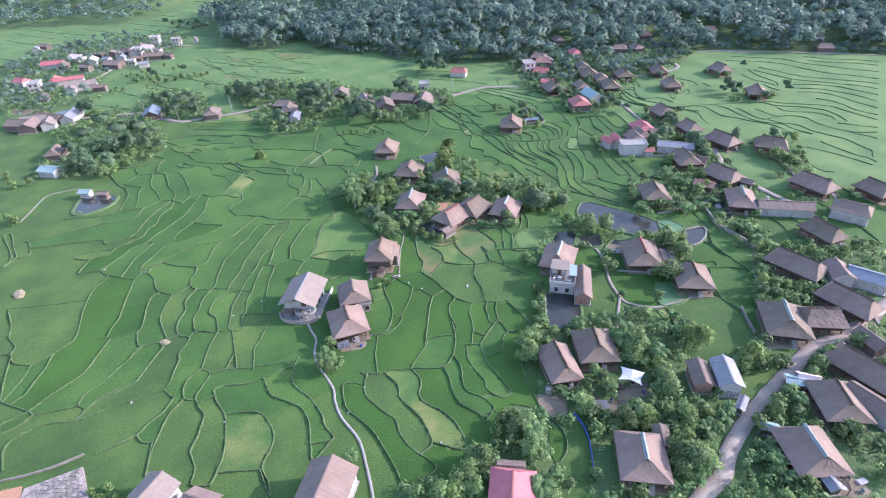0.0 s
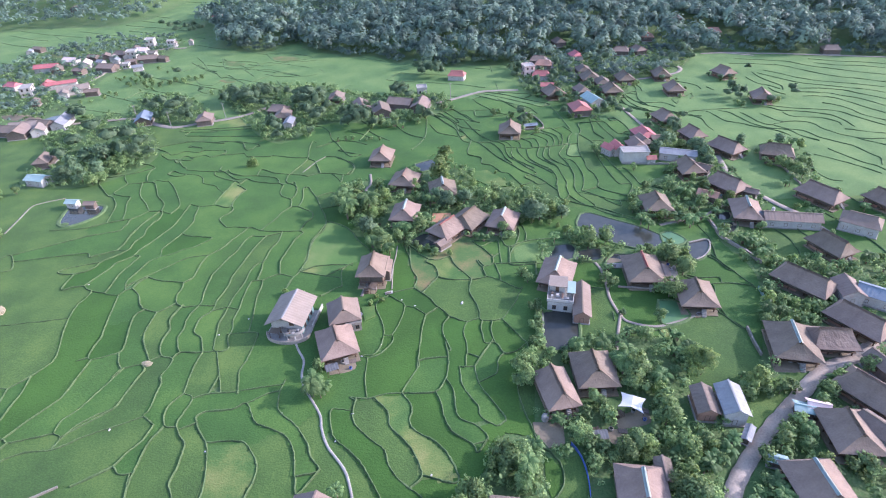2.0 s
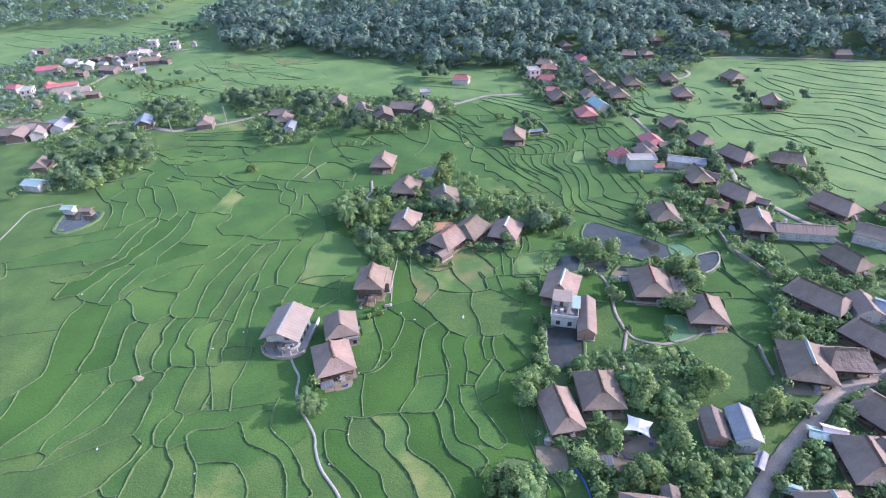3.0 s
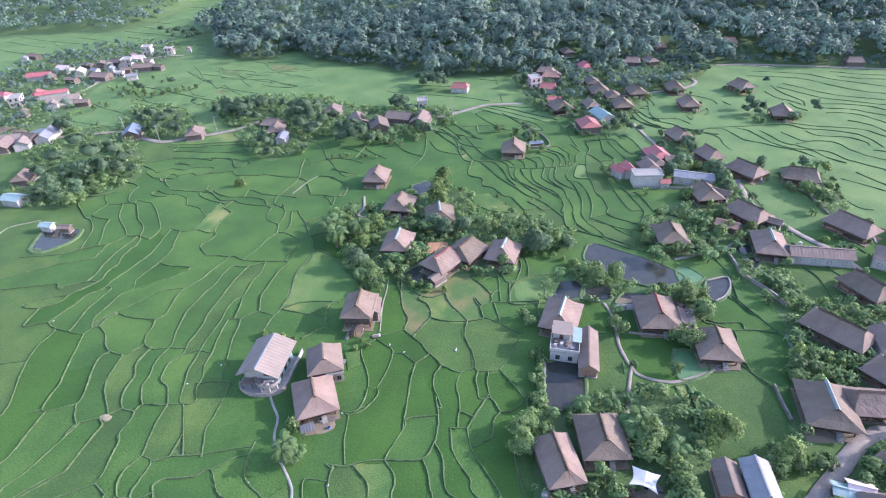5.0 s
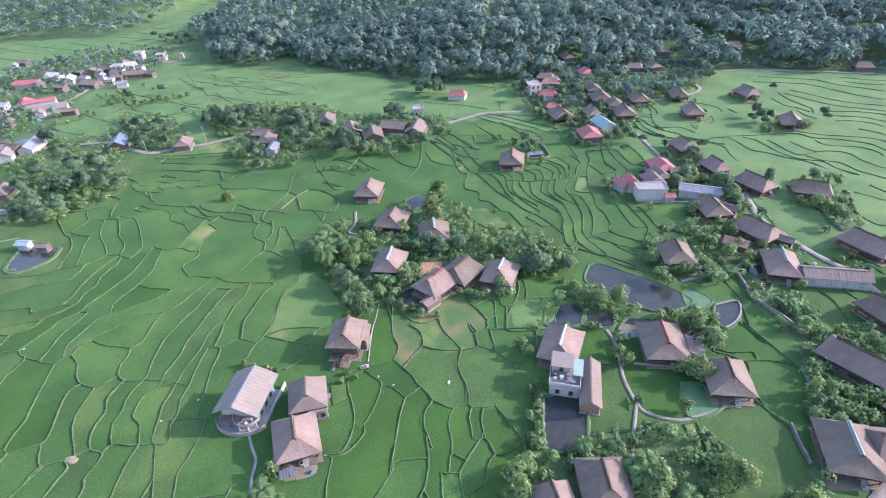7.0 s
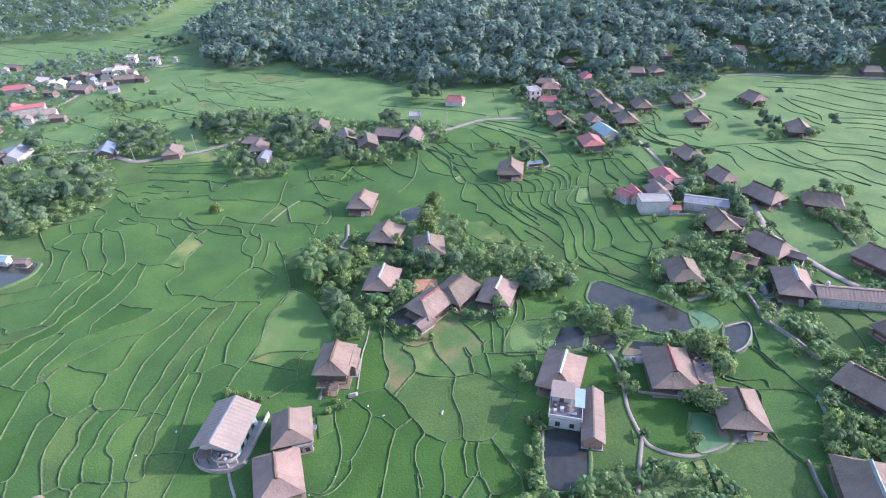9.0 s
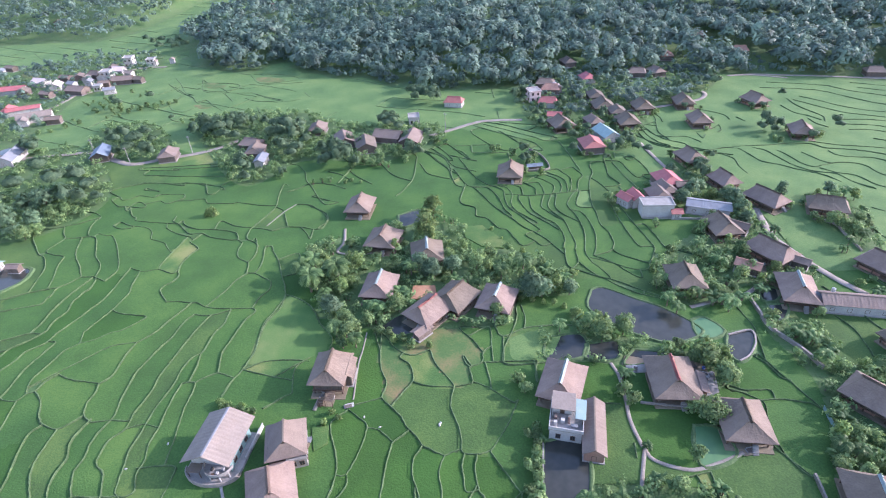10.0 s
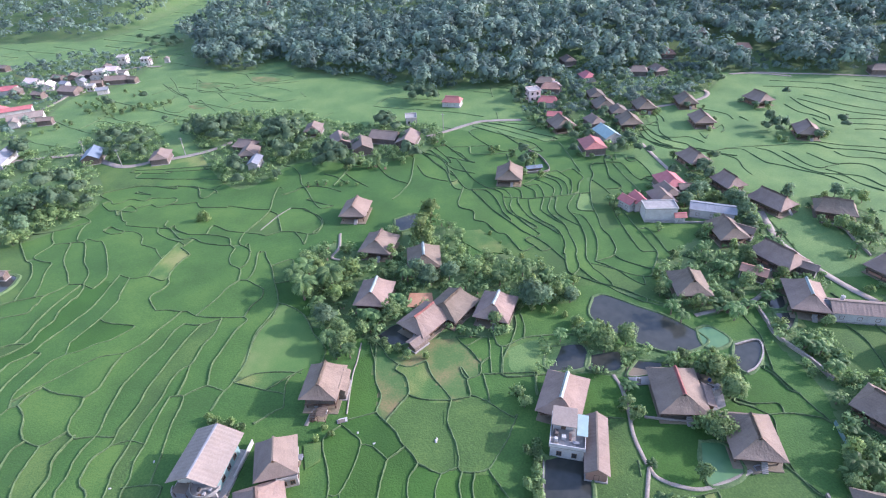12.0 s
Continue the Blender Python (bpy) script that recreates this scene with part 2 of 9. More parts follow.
# ---- ground ----
def ground_sheet():
    xs = sorted({*range(-600, 601, 12), *range(-3000, 3001, 300)})
    ys = sorted({*range(-120, 1001, 12), *range(-3000, 3001, 300)})
    verts = [(x, y, ground_z(x, y)) for y in ys for x in xs]
    n = len(xs)
    faces = [(j * n + i, j * n + i + 1, (j + 1) * n + i + 1, (j + 1) * n + i) for j in range(len(ys) - 1) for i in range(n - 1)]
    ob = raw("ground", verts, faces, GRASS, smooth=True)
    return tagged(ob, "grassy valley floor and hillside with patches of soil", "ground", kind="structure")


ground_sheet()

LINES = []      # sampled bunds, which part the fields
CLEAR = []      # outlines kept free of rice
WET = []        # outlines of the ponds
WAYS = []       # where paths run, and how wide


def bund(*pts, width=0.5, high=0.46, into=None):
    """A low uneven earth ridge with turf on it, parting two paddies."""
    line = curve_points(pts, 0.5)
    LINES.append(line)
    n = len(line)
    rnd = random.Random(round(pts[0][0] * 10) + round(pts[0][1] * 7))
    verts, faces = [], []
    for i, p in enumerate(line):
        t = (line[min(i + 1, n - 1)] - line[max(i - 1, 0)]).normalized()
        s = Vector((-t.y, t.x, 0))
        w = width * (0.8 + 0.35 * noise.noise((p.x * 0.35, p.y * 0.35, 0)) + rnd.uniform(-0.08, 0.08))
        h = high * (0.9 + 0.4 * noise.noise((p.x * 0.2, p.y * 0.2, 5)) + rnd.uniform(-0.08, 0.08))
        p = p + s * rnd.uniform(-0.07, 0.07)
        z = ground_z(p.x, p.y)
        for k, (a, b) in enumerate(((-0.72, -0.05), (-0.27, 0.84), (0.03, 1.0), (0.27, 0.82), (0.72, -0.05))):
            q = p + s * (a * w)
            verts.append((q.x, q.y, z + b * h))
        if i:
            faces += [(5 * i - 5 + k, 5 * i - 4 + k, 5 * i + 1 + k, 5 * i + k) for k in range(4)]
    faces += [(0, 1, 2, 3, 4), tuple(range(5 * n - 1, 5 * n - 6, -1))]
    if into is not None:
        into[1].extend([tuple(q + len(into[0]) for q in f) for f in faces])
        into[0].extend(verts)
        return None
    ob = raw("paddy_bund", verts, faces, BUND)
    # flanks get the mud colour that also holds shade from the rice
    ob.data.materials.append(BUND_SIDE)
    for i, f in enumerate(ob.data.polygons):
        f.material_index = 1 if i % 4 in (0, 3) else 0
    return tagged(ob, "low turf-covered earth bund between rice paddies", "bund", "paddy bunds", "structure")


def strip(name, width, material, label, *pts, high=0.1, kind="structure", category="path", ragged=0.12):
    """A path or road: a slightly raised ribbon with worn, uneven edges."""
    line = curve_points(pts, 0.8)
    LINES.append(line)
    verts, faces, n = [], [], len(line)
    for i, p in enumerate(line):
        t = (line[min(i + 1, n - 1)] - line[max(i - 1, 0)]).normalized()
        s = Vector((-t.y, t.x, 0))
        wl = width / 2 * (1 + ragged * noise.noise((p.x * 0.6, p.y * 0.6, 0)))
        wr = width / 2 * (1 + ragged * noise.noise((p.x * 0.6, p.y * 0.6, 9)))
        z = ground_z(p.x, p.y) + (0.25 if width > 0.6 else 0.16)
        for q, dz in ((p - s * (wl + 0.2), -0.35), (p - s * wl, high - 0.02), (p, high + 0.03), (p + s * wr, high - 0.02), (p + s * (wr + 0.2), -0.35)):
            verts.append((q.x, q.y, z + dz))
        if i:
            faces += [(5 * i - 5 + k, 5 * i - 4 + k, 5 * i + 1 + k, 5 * i + k) for k in range(4)]
        WAYS.append((p.x, p.y, width / 2))
    ob = raw(name, verts, faces, material, smooth=True)
    ob.data.materials.append(BUND)
    for i, f in enumerate(ob.data.polygons):
        f.material_index = 1 if i % 4 in (0, 3) else 0
    return tagged(ob, label, category, kind=kind)


def pond(name, material, label, *pts, rim=0.5):
    """Still water inside a low earth rim."""
    p = curve_points((*pts, pts[0]), 1.2)[:-1]
    c = sum((Vector(q) for q in p), Vector()) / len(p)
    root = thing(name, c.x, c.y, 0, label, "pond", z=0.0, kind="structure")
    n = len(p)
    raw("water", [(q.x - c.x, q.y - c.y, 0.28 if material is WATER_GREEN else 0.24) for q in p], [tuple(range(n))], material, root)
    verts, faces = [], []
    for i, q in enumerate(p):
        o = (q - c).normalized()
        r = rim * (1 + 0.4 * noise.noise((q.x, q.y, 0)))
        for d, z in ((-0.25, 0.1), (0.1, 0.42), (r, 0.46), (r + 0.5, 0.02)):
            v = q - c + o * d
            verts.append((v.x, v.y, z))
        j = (i + 1) % n
        faces += [(4 * i + k, 4 * i + k + 1, 4 * j + k + 1, 4 * j + k) for k in range(3)]
    raw("bank", verts, faces, BUND, root)
    CLEAR.append([(q.x, q.y) for q in p])
    WET.append(CLEAR[-1])
    LINES.append([q for q in p] + [p[0]])
    return root


def soil_plot(label, material, *pts):
    """A bare plot, slightly raised and uneven, with a ragged edge."""
    line = curve_points((*pts, pts[0]), 1.5)[:-1]
    c = sum((Vector(q) for q in line), Vector()) / len(line)
    n = len(line)
    rings = [[c + (q - c) * (k + 0.05 * noise.noise((q.x * 0.3, q.y * 0.3, k))) for q in line] for k in (1.0, 0.66, 0.33)]
    verts = [(q.x, q.y, ground_z(q.x, q.y) + (0.02 if k == 0 else 0.3 + 0.05 * noise.noise(q * 0.4))) for k, r in enumerate(rings) for q in r] + [(c.x, c.y, ground_z(c.x, c.y) + 0.3)]
    faces = [(k * n + i, k * n + (i + 1) % n, (k + 1) * n + (i + 1) % n, (k + 1) * n + i) for k in (0, 1) for i in range(n)]
    faces += [(2 * n + i, 2 * n + (i + 1) % n, 3 * n) for i in range(n)]
    return tagged(raw("soil_plot", verts, faces, material, smooth=True), label, "field", kind="structure")


def garden(*pts):
    """An outline inside which houses, yards and trees stand instead of rice."""
    line = curve_points((*pts, pts[0]), 1.0)
    LINES.append(line)
    CLEAR.append([(q.x, q.y) for q in line[:-1]])


def flow(x, y):
    """Brick-like field pattern: how far along and across the strips a place lies."""
    wx, wy = 7 * noise.noise((x * 0.018, y * 0.018, 1)), 7 * noise.noise((x * 0.018, y * 0.018, 8))
    c, s = math.cos(FLOW), math.sin(FLOW)
    return (c * (x + wx) + s * (y + wy)) / STRIP[0], (-s * (x + wx) + c * (y + wy)) / STRIP[1]


FLOW, STRIP = 1.25, (25.0, 8.5)


def split_wide(lab, cells, k, x0, y0, snap):
    """Parts what is still too wide a paddy into strips, with bunds between them."""
    global FLOW, STRIP
    far = ([], [])
    nx, ny = len(lab[0]), len(lab)
    for v in sorted(cells):
        got = cells[v]
        if len(got) < 520:
            continue
        mx, my = sum(c[0] for c in got) / len(got) + x0, sum(c[1] for c in got) / len(got) + y0
        FLOW, STRIP = None, ((45.0, 7.0) if mx > 60 and my > 170 else (60.0, 17.0) if my > 250 else (34.0, 13.0))
        plain = set()
        # each strip is shifted along, so that the ties do not line up
        sub = {}
        for i, j in got:
            x, y = i + x0 + 0.5, j + y0 + 0.5
            if x < 35 and y < 262 + 8 * noise.noise((x * 0.05, 0, 3)) or x > 92 and y > 170:
                sub.setdefault((int(x > 50), 0, 9.0), []).append((i, j))
                continue
            FLOW = strip_angle(x, y)
            u, w = flow(x, y)
            row = math.floor(w)
            col = 0 if FLOW == -0.6 else math.floor(u + (row * 0.381) % 1.0)
            sub.setdefault((row, col, FLOW), []).append((i, j))
        del cells[v]
        for key, part_cells in sorted(sub.items()):
            k += 1
            if key[2] == 9.0:
                plain.add(k)
            cells[k] = part_cells
            for i, j in part_cells:
                lab[j][i] = k
        edges = {}
        for i, j in got:
            for c, d in ((i + 1, j), (i, j + 1)):
                if c < nx and d < ny and lab[d][c] > 0 and lab[d][c] != lab[j][i]:
                    p = (c + x0, j + y0 + 0.5) if c > i else (i + x0 + 0.5, d + y0)
                    edges.setdefault(tuple(sorted((lab[j][i], lab[d][c]))), []).append(p)
        for pair in sorted(edges):
            pts = edges[pair]
            if len(pts) < 5 or plain & set(pair) and (pts[0][0] < -60 or pts[0][0] > 85):
                continue
            if pts[0][1] > 265 and pts[0][0] < 60 and noise.noise((pts[0][0] * 0.05, pts[0][1] * 0.05, 7)) > 0.0:
                continue
            # the border between two strips, smoothed into one ridge
            cx, cy = sum(p[0] for p in pts) / len(pts), sum(p[1] for p in pts) / len(pts)
            xx, yy, xy = (sum((p[m] - (cx, cy)[m]) * (p[n] - (cx, cy)[n]) for p in pts) for m, n in ((0, 0), (1, 1), (0, 1)))
            a = 0.5 * math.atan2(2 * xy, xx - yy)
            dx, dy = math.cos(a), math.sin(a)
            pts.sort(key=lambda p: (p[0] - cx) * dx + (p[1] - cy) * dy)
            n = max(2, round(len(pts) / 5))
            line = []
            for q in range(n):
                run = pts[q * len(pts) // n:(q + 1) * len(pts) // n]
                line.append((sum(p[0] for p in run) / len(run), sum(p[1] for p in run) / len(run)))
            line = [pts[0]] + line[1:-1] + [pts[-1]]
            if sum(math.dist(a_, b_) for a_, b_ in zip(line, line[1:])) > 2.2 * math.dist(line[0], line[-1]):
                continue
            bund(*line, width=0.55 if my < 190 else 0.7, high=0.4 if my < 190 else 0.45, into=None if cy < 185 else far)
            for a_, b_ in zip(LINES[-1], LINES[-1][1:]):
                for f in (0.0, 0.5):
                    p = a_.lerp(b_, f)
                    node = (round(p.x - x0), round(p.y - y0))
                    d = (p.x - x0 - node[0]) ** 2 + (p.y - y0 - node[1]) ** 2
                    if d < snap.get(node, (9,))[0]:
                        snap[node] = (d, p.x, p.y)
    tagged(raw("paddy_bunds", *far, BUND), "distant low turf bunds between paddies", "bunds", kind="stuff")
    return cells, k


def strip_angle(x, y):
    """Which way the strips run in each part of the valley."""
    if x > 35 and y > 170:
        return -0.6 if x > 100 or y > 275 else 1.74
    return -0.52 if y > 270 else 1.63


def fields(x0, x1, y0, y1, seeds):
    """Every paddy that the bunds enclose: a sheet of rice at its own level, meeting its neighbours under the bunds."""
    nx, ny = x1 - x0, y1 - y0
    lab = [[0] * nx for _ in range(ny)]
    snap = {}
    for line in LINES:
        for a, b in zip(line, line[1:]):
            k = max(1, int((b - a).length / 0.35))
            for s in range(k + 1):
                p = a.lerp(b, s / k)
                i, j = math.floor(p.x - x0), math.floor(p.y - y0)
                if 0 <= i < nx and 0 <= j < ny:
                    lab[j][i] = -1
                node = (round(p.x - x0), round(p.y - y0))
                d = (p.x - x0 - node[0]) ** 2 + (p.y - y0 - node[1]) ** 2
                if d < snap.get(node, (9,))[0]:
                    snap[node] = (d, p.x, p.y)
    for c in CLEAR:
        ax, bx = min(p[0] for p in c), max(p[0] for p in c)
        ay, by = min(p[1] for p in c), max(p[1] for p in c)
        for j in range(max(0, int(ay - y0) - 1), min(ny, int(by - y0) + 2)):
            for i in range(max(0, int(ax - x0) - 1), min(nx, int(bx - x0) + 2)):
                if inside(i + x0 + 0.5, j + y0 + 0.5, c):
                    lab[j][i] = -2
    for j in range(ny):
        for i in range(nx):
            if lab[j][i] == 0 and (foot(i + x0) - 3 < j + y0 < hump_back(i + x0) + 12 and i + x0 > wood_edge(j + y0) or i + x0 < -255 and j + y0 > left_foot(i + x0)):
                lab[j][i] = -2
    # near a bund the first filling stops short, so that small gaps between two bunds still part the paddies
    near = [[False] * nx for _ in range(ny)]
    for j in range(ny):
        for i in range(nx):
            if lab[j][i] == -1:
                for d in range(max(0, j - 2), min(ny, j + 3)):
                    for c in range(max(0, i - 2), min(nx, i + 3)):
                        near[d][c] = True
    k, cells = 0, {}

    def fill(keep_off):
        nonlocal k
        for j in range(ny):
            for i in range(nx):
                if lab[j][i] or keep_off and near[j][i]:
                    continue
                k += 1
                lab[j][i] = k
                todo, got = [(i, j)], []
                while todo:
                    a, b = todo.pop()
                    got.append((a, b))
                    for c, d in ((a + 1, b), (a - 1, b), (a, b + 1), (a, b - 1)):
                        if 0 <= c < nx and 0 <= d < ny and lab[d][c] == 0 and not (keep_off and near[d][c]):
                            lab[d][c] = k
                            todo.append((c, d))
                cells[k] = got
    fill(True)
    for v in [v for v in cells if len(cells[v]) < 8]:
        for i, j in cells.pop(v):
            lab[j][i] = 0
    front = [(i, j) for v in cells for i, j in cells[v]]
    while front:
        nxt = []
        for a, b in front:
            for c, d in ((a + 1, b), (a - 1, b), (a, b + 1), (a, b - 1)):
                if 0 <= c < nx and 0 <= d < ny and lab[d][c] == 0:
                    lab[d][c] = lab[b][a]
                    cells[lab[b][a]].append((c, d))
                    nxt.append((c, d))
        front = nxt
    fill(False)
    cells, k = split_wide(lab, cells, k, x0, y0, snap)
    for _ in range(2):
        edge = []
        for j in range(ny):
            for i in range(nx):
                if lab[j][i] == -1:
                    for c, d in ((i + 1, j), (i - 1, j), (i, j + 1), (i, j - 1)):
                        if 0 <= c < nx and 0 <= d < ny and lab[d][c] > 0:
                            edge.append((i, j, lab[d][c]))
                            break
        for i, j, v in edge:
            lab[j][i] = v
            cells[v].append((i, j))
    chosen = {}
    for x, y, m, label in seeds:
        v = lab[int(y - y0)][int(x - x0)]
        if v > 0 and len(cells[v]) < 900:
            chosen[v] = (m, label)
    rnd = random.Random(5)
    ranked = sorted(cells.items(), key=lambda q: sum(c[1] for c in q[1]) / len(q[1]))
    far = {}
    for rank, (v, got) in enumerate(q for q in ranked if len(q[1]) >= 6):
        m, label = chosen.get(v, (None, ""))
        gx, gy = got[len(got) // 2][0] + x0, got[len(got) // 2][1] + y0
        # far paddies take the lighter green, which has some haze painted in
        if m is None and (gx > 85 and gy > 165 or gy > 278):
            m, label = RICE_LIGHT, "light green rice paddy on a low terrace"
        if m is None and 5 < gx < 80 and 185 < gy < 290 and rnd.random() < 0.04:
            m, label = RICE_LIGHT, "light green rice paddy on a narrow curved terrace"
        if m is None and -24 < gx < 30 and 58 < gy < 130 and rnd.random() < 0.75:
            m, label = RICE_LUSH, "paddy of lush bright green young rice"
        if m is None:
            m, label = rnd.choices(((RICE, "flooded paddy of dense green rice between bunds"), (RICE_LUSH, "paddy of lush bright green young rice"),
                                    (RICE_DULL, "thinly planted greyish green rice paddy"), (RICE_RIPE, "rice paddy turning yellow in patches")), (9, 0.35, 2.2, 0.3))[0]
        z = 0.06 + 0.13 * rnd.random()
        index, verts, faces = {}, [], []
        for i, j in got:
            f = []
            for a, b in ((i, j), (i + 1, j), (i + 1, j + 1), (i, j + 1)):
                if (a, b) not in index:
                    index[(a, b)] = len(verts)
                    _, px, py = snap.get((a, b), (0, a + x0, b + y0))
                    verts.append((px, py, ground_z(px, py) + z + 0.05 * noise.noise((px * 0.4, py * 0.4, 2))))
                f.append(index[(a, b)])
            faces.append(f)
        if rank < 300 and len(got) < 4000:
            tagged(raw("rice_paddy", verts, faces, m, smooth=True), label, "rice paddy", "rice paddies")
        else:
            fv, ff = far.setdefault(m.name, ([], []))
            ff += [[q + len(fv) for q in f] for f in faces]
            fv += verts
    for name, (fv, ff) in far.items():
        tagged(raw("rice_paddies", fv, ff, bpy.data.materials[name], smooth=True), "distant patchwork of green rice paddies", "rice paddies", kind="stuff")

# ---- houses ----
HOMES = []      # where buildings stand, and how wide
def sheet(bm, rows):
    """Joins rows of points into a grid of faces."""
    vs = [[bm.verts.new(p) for p in r] for r in rows]
    for a, b in zip(vs, vs[1:]):
        for i in range(len(a) - 1):
            bm.faces.new((a[i], a[i + 1], b[i + 1], b[i]))


def hip_roof(L, W, ridge, ze, zr, thick, rough, rnd, gablet=0.17, sag=0.1):
    """A hipped roof with small gables at the ridge ends, sagging and uneven as thatch is."""
    bm = bmesh.new()
    v_g = 1 - gablet

    def wob(p, k):
        return (p[0] + rnd.uniform(-k, k), p[1] + rnd.uniform(-k, k), p[2] + rnd.uniform(-k, k) * 0.8)
    nu, nv = 14, 7
    for side in (-1, 1):
        rows = []
        for j in range(nv + 1):
            v = j / nv
            half = L / 2 + (ridge / 2 - L / 2) * min(1, v / v_g)
            y, z = side * W / 2 * (1 - v), ze + (zr - ze) * v - sag * math.sin(math.pi * v)
            rows.append([wob((side * half * (2 * i / nu - 1), y, z - (0.05 * math.sin(math.pi * i / nu) if v == 1 else 0)), rough * (0.3 if v in (0, 1) else 1)) for i in range(nu + 1)])
        sheet(bm, rows)
    for side in (-1, 1):
        rows = []
        for j in range(5):
            v = j / 4 * v_g
            half = W / 2 * (1 - v)
            x, z = side * (L / 2 + (ridge / 2 - L / 2) * j / 4), ze + (zr - ze) * v - sag * math.sin(math.pi * v)
            rows.append([wob((x, -side * half * (1 - 2 * i / 9), z), rough * 0.7) for i in range(10)])
        sheet(bm, rows)
    bmesh.ops.recalc_face_normals(bm, faces=bm.faces[:])
    bmesh.ops.solidify(bm, geom=bm.faces[:], thickness=thick)
    return bm


def gable_roof(L, W, ze, zr, thick, wave=0.0, rnd=None):
    bm = bmesh.new()
    n = max(2, int(L / 0.45)) if wave else 6
    for side in (-1, 1):
        rows = []
        for j in range(4):
            v = j / 3
            rows.append([(L * (i / n - 0.5), side * W / 2 * (1 - v), ze + (zr - ze) * v + (wave if i % 2 else 0) + (rnd.uniform(-0.03, 0.03) if rnd else 0)) for i in range(n + 1)])
        sheet(bm, rows)
    bmesh.ops.recalc_face_normals(bm, faces=bm.faces[:])
    bmesh.ops.solidify(bm, geom=bm.faces[:], thickness=thick)
    return bm


def opening(root, x, y, z, w, h, along_x, out, door=False):
    """A window or door in a wall that runs along x or y: a frame round a dark pane, two mullions."""
    d = 0.07 * out

    def b(a0, z0, a1, z1, d0, d1):
        lo, hi = min(d0, d1), max(d0, d1)
        return (x + a0, y + lo, z0, x + a1, y + hi, z1) if along_x else (x + lo, y + a0, z0, x + hi, y + a1, z1)
    t = 0.09
    frame_boxes = [b(-w / 2, z, -w / 2 + t, z + h, -d, d), b(w / 2 - t, z, w / 2, z + h, -d, d), b(-w / 2 + t, z + h - t, w / 2 - t, z + h, -d, d)]
    if not door:
        frame_boxes += [b(-w / 2 + t, z, w / 2 - t, z + t, -d, d), b(-0.03, z + t, 0.03, z + h - t, -d, d * 0.8)]
    ob = part("door" if door else "window", boxed(*frame_boxes), WOOD, root)
    part("leaf" if door else "pane", boxed(b(-w / 2 + t, z + (0 if door else t), w / 2 - t, z + h - t, -d, d * 0.3)), WOOD if door else GLASS, ob)
    return ob


CAPS = {"tin": (RIDGE_TIN, "pale blue metal ridge"), "red": (RED, "red metal ridge"), "": None}


